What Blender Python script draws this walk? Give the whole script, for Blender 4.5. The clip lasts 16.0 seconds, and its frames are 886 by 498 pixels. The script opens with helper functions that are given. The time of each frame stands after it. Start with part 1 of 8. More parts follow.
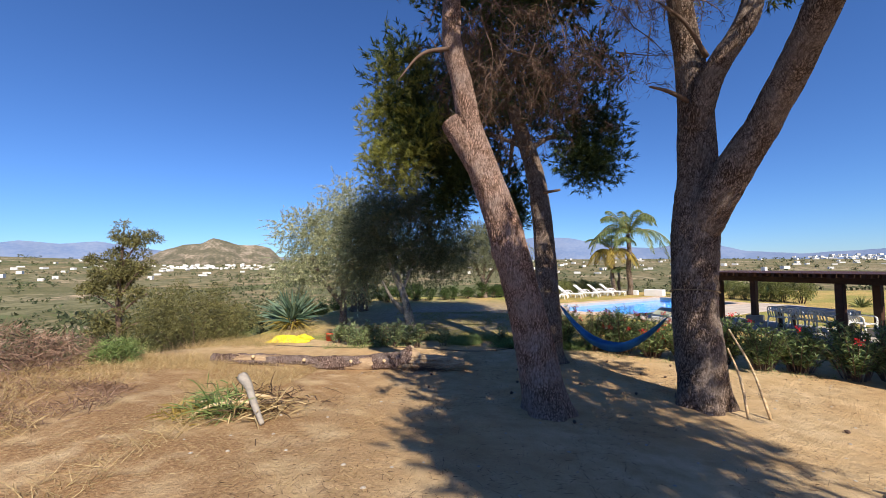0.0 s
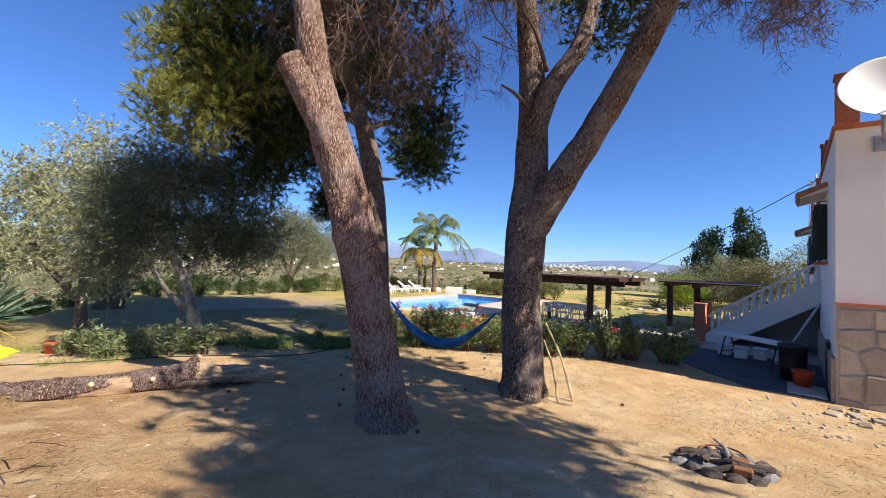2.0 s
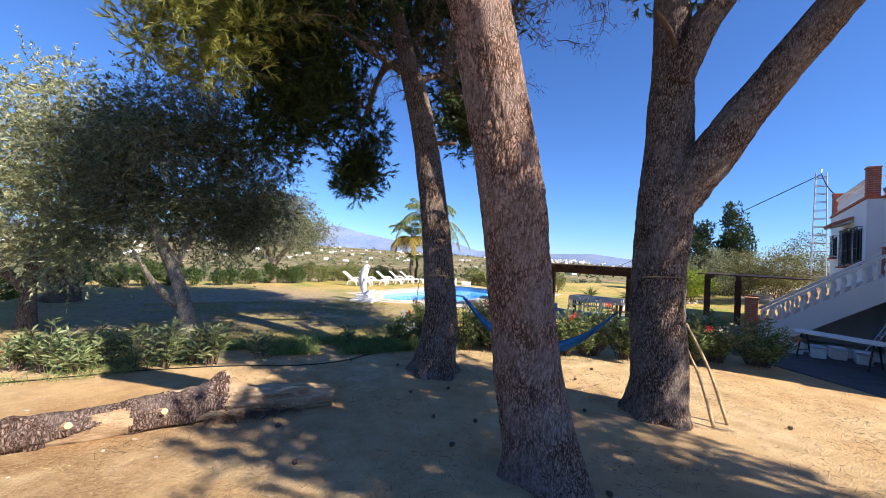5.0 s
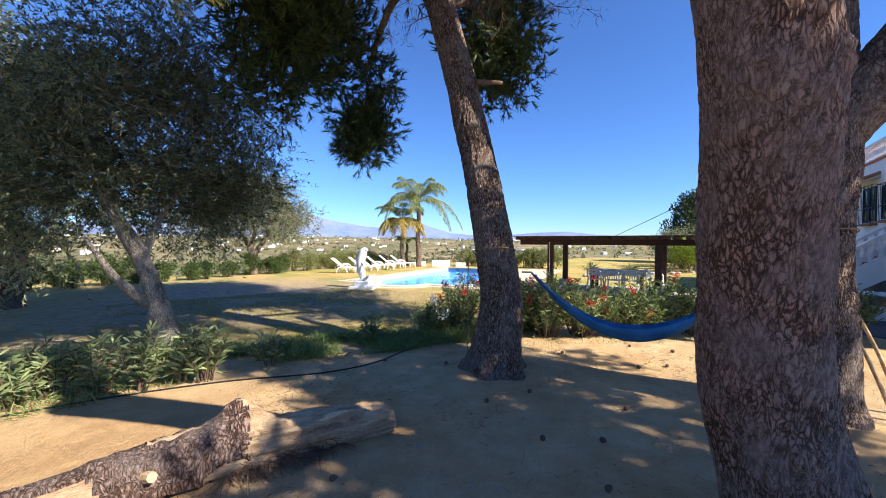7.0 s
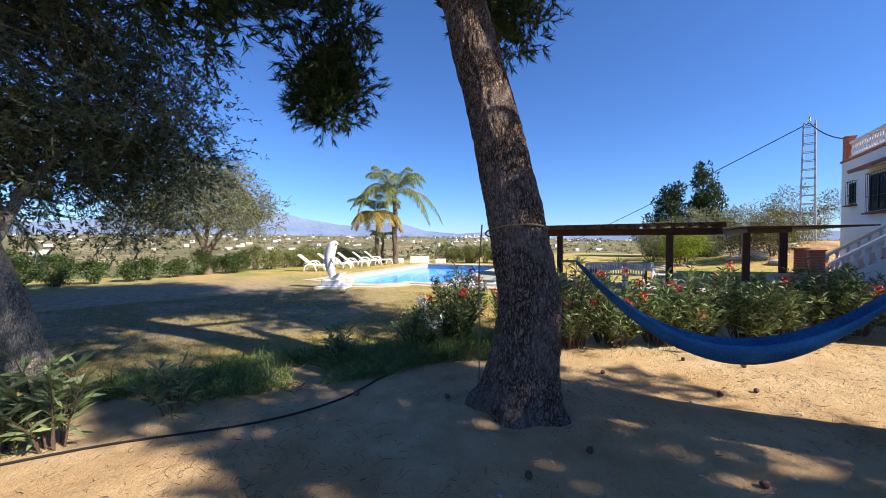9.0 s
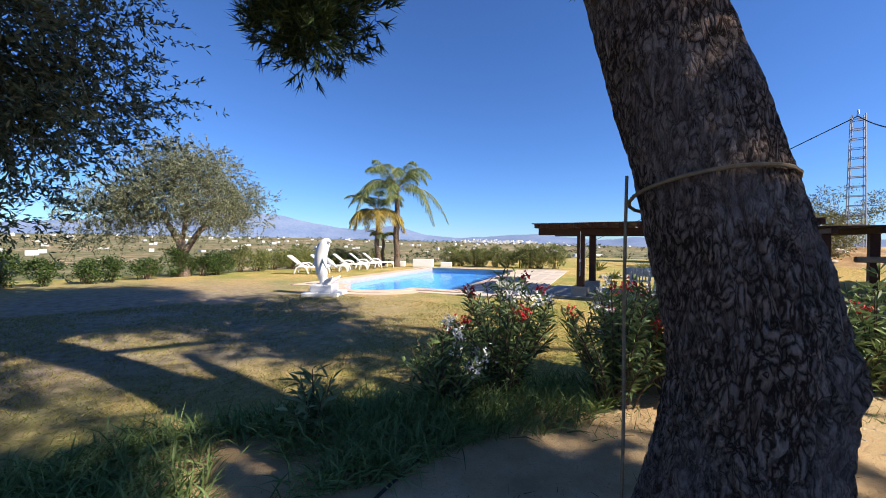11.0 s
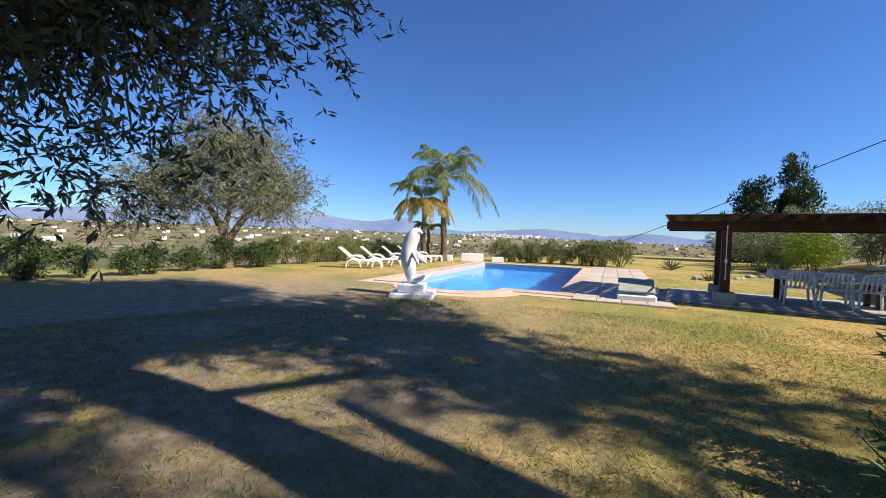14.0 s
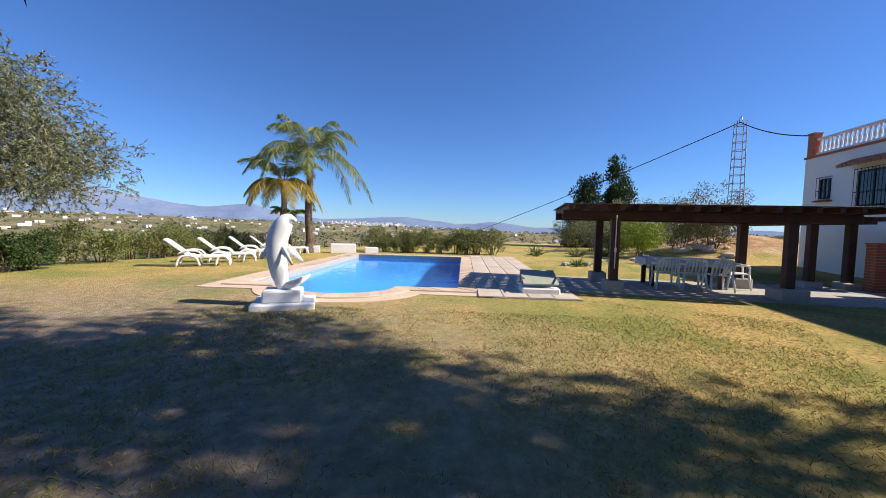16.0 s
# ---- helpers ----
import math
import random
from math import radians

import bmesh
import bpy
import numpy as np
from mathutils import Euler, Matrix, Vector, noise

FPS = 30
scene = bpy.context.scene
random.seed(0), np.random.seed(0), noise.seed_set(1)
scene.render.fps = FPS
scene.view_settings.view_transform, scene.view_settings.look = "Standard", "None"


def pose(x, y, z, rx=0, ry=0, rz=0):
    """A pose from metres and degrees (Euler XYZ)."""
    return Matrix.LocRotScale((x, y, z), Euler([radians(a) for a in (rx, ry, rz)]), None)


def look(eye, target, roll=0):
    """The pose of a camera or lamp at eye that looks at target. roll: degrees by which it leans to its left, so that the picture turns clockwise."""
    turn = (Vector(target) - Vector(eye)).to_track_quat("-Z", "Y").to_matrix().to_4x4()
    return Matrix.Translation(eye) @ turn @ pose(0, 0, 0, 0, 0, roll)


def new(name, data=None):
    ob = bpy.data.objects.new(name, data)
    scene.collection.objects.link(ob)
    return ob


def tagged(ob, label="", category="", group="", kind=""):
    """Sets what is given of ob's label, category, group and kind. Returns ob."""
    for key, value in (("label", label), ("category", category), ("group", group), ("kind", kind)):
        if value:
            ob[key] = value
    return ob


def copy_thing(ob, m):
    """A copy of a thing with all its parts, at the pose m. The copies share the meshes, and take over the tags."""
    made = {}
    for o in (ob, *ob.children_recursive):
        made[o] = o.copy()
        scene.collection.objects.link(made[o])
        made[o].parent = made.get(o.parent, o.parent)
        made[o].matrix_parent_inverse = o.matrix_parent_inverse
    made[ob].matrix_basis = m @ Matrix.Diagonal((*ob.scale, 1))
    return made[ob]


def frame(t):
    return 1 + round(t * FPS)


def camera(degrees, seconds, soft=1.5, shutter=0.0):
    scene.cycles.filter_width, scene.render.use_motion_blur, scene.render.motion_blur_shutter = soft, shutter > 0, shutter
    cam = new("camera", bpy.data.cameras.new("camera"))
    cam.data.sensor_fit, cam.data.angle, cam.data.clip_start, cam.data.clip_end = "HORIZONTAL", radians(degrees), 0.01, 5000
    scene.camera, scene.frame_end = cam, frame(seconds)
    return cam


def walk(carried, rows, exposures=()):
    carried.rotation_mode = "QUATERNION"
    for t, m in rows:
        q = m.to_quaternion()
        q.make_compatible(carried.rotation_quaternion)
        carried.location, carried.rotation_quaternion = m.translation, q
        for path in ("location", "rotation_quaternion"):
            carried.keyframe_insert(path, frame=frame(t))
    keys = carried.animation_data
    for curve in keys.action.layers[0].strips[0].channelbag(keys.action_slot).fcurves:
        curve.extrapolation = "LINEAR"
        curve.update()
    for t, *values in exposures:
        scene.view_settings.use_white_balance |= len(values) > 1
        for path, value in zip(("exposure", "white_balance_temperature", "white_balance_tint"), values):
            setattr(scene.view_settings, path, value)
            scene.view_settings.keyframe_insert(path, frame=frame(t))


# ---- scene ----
cam = camera(98.3, 16.0, 0.9)
METRES, EYE, TILT, LEAN, TURN = 15.8, 1.5, -0.57, 0.53, 0.0
ROWS = [
    (0.0, 0.0, 0.0, 0.0, 0.02, 2.99, 0.29),
    (0.5, -0.0027, 0.0169, -0.001, -9.07, 2.67, -0.86),
    (1.0, -0.0086, 0.0341, -0.0026, -17.53, 2.87, -1.9),
    (1.5, -0.0148, 0.0524, -0.0051, -24.04, 2.95, -1.95),
    (2.0, -0.0211, 0.0759, -0.0074, -28.58, 2.92, -2.38),
    (2.5, -0.0343, 0.1013, -0.0098, -32.11, 2.94, -3.6),
    (3.0, -0.047, 0.1277, -0.011, -33.24, 2.78, -3.84),
    (3.5, -0.0584, 0.1576, -0.0116, -33.46, 2.2, -3.83),
    (4.0, -0.0709, 0.1874, -0.0145, -33.25, 2.16, -3.71),
    (4.5, -0.0786, 0.2186, -0.0173, -33.24, 2.08, -3.43),
    (7.0, -0.0905, 0.3805, -0.0363, -37.28, -0.43, -0.2),
    (7.5, -0.0818, 0.4083, -0.0394, -38.98, -0.65, -0.04),
    (8.0, -0.0699, 0.4342, -0.0439, -40.28, -0.79, 0.12),
    (8.5, -0.0524, 0.4599, -0.0466, -40.85, -0.87, 0.36),
    (11.0, 0.0437, 0.6135, -0.0578, -41.13, -0.13, -0.39),
    (11.5, 0.0435, 0.6498, -0.059, -39.1, 0.55, -1.99),
    (12.0, 0.0346, 0.6861, -0.0605, -35.57, 1.51, -2.71),
    (12.5, 0.0175, 0.72, -0.06, -33.47, 1.53, -2.42),
    (13.0, 0.0031, 0.7497, -0.0607, -32.74, 1.37, -2.06),
    (13.5, -0.0007, 0.7816, -0.0605, -34.21, 0.41, -1.7),
    (14.0, 0.0003, 0.8113, -0.0603, -39.95, -1.16, -1.48),
    (14.5, 0.009, 0.8379, -0.0591, -46.58, -1.82, -0.38),
    (15.0, 0.0239, 0.8647, -0.0568, -51.19, -2.26, -0.36),
    (15.5, 0.0381, 0.8936, -0.0575, -56.3, -2.37, -1.15),
    (16.0, 0.0541, 0.9221, -0.0578, -60.62, -2.5, -1.23),
]
EXPOSURES = [(0.0, 0.6), (1.5, 0.8), (3.5, 0.97), (7.0, 1.2), (8.5, 1.02), (11.0, 0.85), (13.0, 0.76), (16.0, 0.62)]
walk(cam, [(t, pose(0, 0, EYE, TILT, LEAN, TURN) @ pose(METRES * x, METRES * y, METRES * z, 90 + pitch, roll, yaw)) for t, x, y, z, yaw, pitch, roll in ROWS], EXPOSURES)

# ---- world, sun and exposure ----
SUN_EL, SUN_AZ = radians(39), math.atan2(0.397, -0.918)
world = bpy.data.worlds.new("sky")
scene.world = world
world.use_nodes = True
wn = world.node_tree
sky = wn.nodes.new("ShaderNodeTexSky")
sky.sky_type, sky.sun_disc = "NISHITA", False
sky.sun_elevation, sky.sun_rotation = SUN_EL, SUN_AZ
sky.altitude, sky.air_density, sky.dust_density, sky.ozone_density = 400, 1.0, 0.0, 7.0
tint = wn.nodes.new("ShaderNodeMixRGB")
tint.blend_type = "MULTIPLY"
tint.inputs[0].default_value, tint.inputs[2].default_value = 1.0, (0.74, 0.96, 1.3, 1)
wn.links.new(sky.outputs[0], tint.inputs[1])
wn.links.new(tint.outputs[0], wn.nodes["Background"].inputs[0])
wn.nodes["Background"].inputs[1].default_value = 0.073
sun = new("sun", bpy.data.lights.new("sun", "SUN"))
sun.data.energy, sun.data.angle, sun.data.color = 5.0, radians(0.53), (1.0, 0.9, 0.76)
_s = Vector((math.sin(SUN_AZ) * math.cos(SUN_EL), math.cos(SUN_AZ) * math.cos(SUN_EL), math.sin(SUN_EL)))
sun.matrix_world = look(_s * 50, (0, 0, 0))

# ---- materials ----
RNG = np.random.default_rng(7)


def mat(name, colours, scale=4.0, rough=0.85, bump=0.3, fine=12.0, metal=0.0, stretch=(1, 1, 1), spec=0.3, dist=0.02, random_tint=0.0, translucent=0.0):
    """Two-scale noise between the colours, with relief. stretch: the pattern's grain along x, y, z."""
    m = bpy.data.materials.new(name)
    m.use_nodes = True
    nt = m.node_tree
    b = nt.nodes["Principled BSDF"]
    tc = nt.nodes.new("ShaderNodeTexCoord")
    mp = nt.nodes.new("ShaderNodeMapping")
    mp.inputs["Scale"].default_value = stretch
    nt.links.new(tc.outputs["Object"], mp.inputs[0])
    n1 = nt.nodes.new("ShaderNodeTexNoise")
    n1.inputs["Scale"].default_value, n1.inputs["Detail"].default_value = scale, 6
    n2 = nt.nodes.new("ShaderNodeTexNoise")
    n2.inputs["Scale"].default_value, n2.inputs["Detail"].default_value = scale * fine, 5
    for n in (n1, n2):
        nt.links.new(mp.outputs[0], n.inputs["Vector"])
    mx = nt.nodes.new("ShaderNodeMath")
    mx.operation = "MULTIPLY_ADD"
    mx.inputs[1].default_value, mx.inputs[2].default_value = 0.45, 0.0
    nt.links.new(n2.outputs[0], mx.inputs[0])
    ad = nt.nodes.new("ShaderNodeMath")
    ad.operation = "MULTIPLY_ADD"
    ad.inputs[1].default_value = 0.55
    nt.links.new(n1.outputs[0], ad.inputs[0])
    nt.links.new(mx.outputs[0], ad.inputs[2])
    ramp = nt.nodes.new("ShaderNodeValToRGB")
    els = ramp.color_ramp.elements
    for i, c in enumerate(colours):
        p = 0.32 + 0.36 * i / max(1, len(colours) - 1)
        e = els[i] if i < 2 else els.new(p)
        e.position, e.color = p, (*c, 1)
    nt.links.new(ad.outputs[0], ramp.inputs[0])
    out = ramp.outputs[0]
    if random_tint:
        oi = nt.nodes.new("ShaderNodeObjectInfo")
        hs = nt.nodes.new("ShaderNodeHueSaturation")
        mr = nt.nodes.new("ShaderNodeMapRange")
        mr.inputs[3].default_value, mr.inputs[4].default_value = 1 - random_tint, 1 + random_tint
        nt.links.new(oi.outputs["Random"], mr.inputs[0])
        nt.links.new(mr.outputs[0], hs.inputs["Value"])
        nt.links.new(out, hs.inputs["Color"])
        out = hs.outputs[0]
    nt.links.new(out, b.inputs["Base Color"])
    b.inputs["Roughness"].default_value, b.inputs["Metallic"].default_value = rough, metal
    b.inputs["Specular IOR Level"].default_value = spec
    if bump:
        bp = nt.nodes.new("ShaderNodeBump")
        bp.inputs["Strength"].default_value, bp.inputs["Distance"].default_value = bump, dist
        nt.links.new(ad.outputs[0], bp.inputs["Height"])
        nt.links.new(bp.outputs[0], b.inputs["Normal"])
    if translucent:
        tr = nt.nodes.new("ShaderNodeBsdfTranslucent")
        nt.links.new(out, tr.inputs[0])
        ms = nt.nodes.new("ShaderNodeMixShader")
        ms.inputs[0].default_value = translucent
        nt.links.new(b.outputs[0], ms.inputs[1])
        nt.links.new(tr.outputs[0], ms.inputs[2])
        nt.links.new(ms.outputs[0], nt.nodes["Material Output"].inputs[0])
    return m


def leaf_mat(name, dark, light, rough=0.55, translucent=0.25):
    """Foliage whose colour goes leaf by leaf."""
    m = bpy.data.materials.new(name)
    m.use_nodes = True
    nt = m.node_tree
    b = nt.nodes["Principled BSDF"]
    ge = nt.nodes.new("ShaderNodeNewGeometry")
    ramp = nt.nodes.new("ShaderNodeValToRGB")
    ramp.color_ramp.elements[0].color, ramp.color_ramp.elements[1].color = (*dark, 1), (*light, 1)
    nt.links.new(ge.outputs["Random Per Island"], ramp.inputs[0])
    nt.links.new(ramp.outputs[0], b.inputs["Base Color"])
    b.inputs["Roughness"].default_value, b.inputs["Specular IOR Level"].default_value = rough, 0.3
    tr = nt.nodes.new("ShaderNodeBsdfTranslucent")
    nt.links.new(ramp.outputs[0], tr.inputs[0])
    ms = nt.nodes.new("ShaderNodeMixShader")
    ms.inputs[0].default_value = translucent
    nt.links.new(b.outputs[0], ms.inputs[1])
    nt.links.new(tr.outputs[0], ms.inputs[2])
    nt.links.new(ms.outputs[0], nt.nodes["Material Output"].inputs[0])
    return m


def bark_mat(name, colours, scale=9.0, depth=0.03):
    """Flaking bark: small plates at two sizes, parted by upright cracks."""
    m = bpy.data.materials.new(name)
    m.use_nodes = True
    nt = m.node_tree
    b = nt.nodes["Principled BSDF"]
    tc = nt.nodes.new("ShaderNodeTexCoord")

    def node(kind, **inputs):
        n = nt.nodes.new(kind)
        for k, v in inputs.items():
            n.inputs[k].default_value = v
        return n

    def calc(op, a, c):
        n = node("ShaderNodeMath")
        n.operation = op
        for i, q in enumerate((a, c)):
            if isinstance(q, (int, float)):
                n.inputs[i].default_value = q
            else:
                nt.links.new(q, n.inputs[i])
        return n.outputs[0]

    mp = node("ShaderNodeMapping", Scale=(1, 1, 0.38))
    nt.links.new(tc.outputs["Object"], mp.inputs[0])
    wob = node("ShaderNodeTexNoise", Scale=9.0, Detail=5.0)
    nt.links.new(mp.outputs[0], wob.inputs["Vector"])
    mixv = node("ShaderNodeMixRGB")
    mixv.inputs[0].default_value = 0.14
    nt.links.new(mp.outputs[0], mixv.inputs[1])
    nt.links.new(wob.outputs[1], mixv.inputs[2])
    plate = []
    for k, hi in ((4.4, 0.3), (10.0, 0.35)):
        vo = node("ShaderNodeTexVoronoi", Scale=scale * k)
        vo.feature = "DISTANCE_TO_EDGE"
        nt.links.new(mixv.outputs[0], vo.inputs["Vector"])
        mr = node("ShaderNodeMapRange")
        mr.inputs[2].default_value = hi
        nt.links.new(vo.outputs["Distance"], mr.inputs[0])
        plate.append(mr.outputs[0])
    fine = node("ShaderNodeTexNoise", Scale=24.0, Detail=9.0, Roughness=0.78)
    nt.links.new(mp.outputs[0], fine.inputs["Vector"])
    big = node("ShaderNodeTexNoise", Scale=2.6, Detail=4.0)
    nt.links.new(tc.outputs["Object"], big.inputs["Vector"])
    patch = node("ShaderNodeMapRange")
    patch.inputs[1].default_value, patch.inputs[2].default_value = 0.35, 0.65
    nt.links.new(big.outputs[0], patch.inputs[0])
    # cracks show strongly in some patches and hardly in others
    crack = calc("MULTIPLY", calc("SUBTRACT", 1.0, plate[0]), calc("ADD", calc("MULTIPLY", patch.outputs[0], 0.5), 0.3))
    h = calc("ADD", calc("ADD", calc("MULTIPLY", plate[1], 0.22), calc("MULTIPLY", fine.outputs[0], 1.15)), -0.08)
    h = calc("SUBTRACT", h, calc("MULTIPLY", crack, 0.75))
    ramp = node("ShaderNodeValToRGB")
    for i, c in enumerate(colours):
        q = (0.08, 0.5, 0.85)[i]
        e = ramp.color_ramp.elements[i] if i < 2 else ramp.color_ramp.elements.new(q)
        e.position, e.color = q, (*c, 1)
    nt.links.new(h, ramp.inputs[0])
    hs = node("ShaderNodeHueSaturation")
    mr2 = node("ShaderNodeMapRange")
    mr2.inputs[1].default_value, mr2.inputs[2].default_value, mr2.inputs[3].default_value, mr2.inputs[4].default_value = 0.3, 0.7, 0.78, 1.22
    nt.links.new(big.outputs[0], mr2.inputs[0])
    nt.links.new(mr2.outputs[0], hs.inputs["Value"])
    nt.links.new(mr2.outputs[0], hs.inputs["Saturation"])
    nt.links.new(ramp.outputs[0], hs.inputs["Color"])
    # fissures are painted darker than the weathered plates: browner bark plus crevice shade
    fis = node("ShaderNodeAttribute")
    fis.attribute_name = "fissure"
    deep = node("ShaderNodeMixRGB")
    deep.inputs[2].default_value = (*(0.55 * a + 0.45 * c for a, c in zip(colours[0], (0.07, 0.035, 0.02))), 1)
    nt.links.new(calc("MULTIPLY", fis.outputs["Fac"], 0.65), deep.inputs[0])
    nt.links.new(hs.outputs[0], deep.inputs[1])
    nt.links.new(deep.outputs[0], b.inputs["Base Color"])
    b.inputs["Roughness"].default_value, b.inputs["Specular IOR Level"].default_value = 0.95, 0.1
    bp = node("ShaderNodeBump", Strength=1.0, Distance=depth * 1.3)
    nt.links.new(h, bp.inputs["Height"])
    nt.links.new(bp.outputs[0], b.inputs["Normal"])
    return m


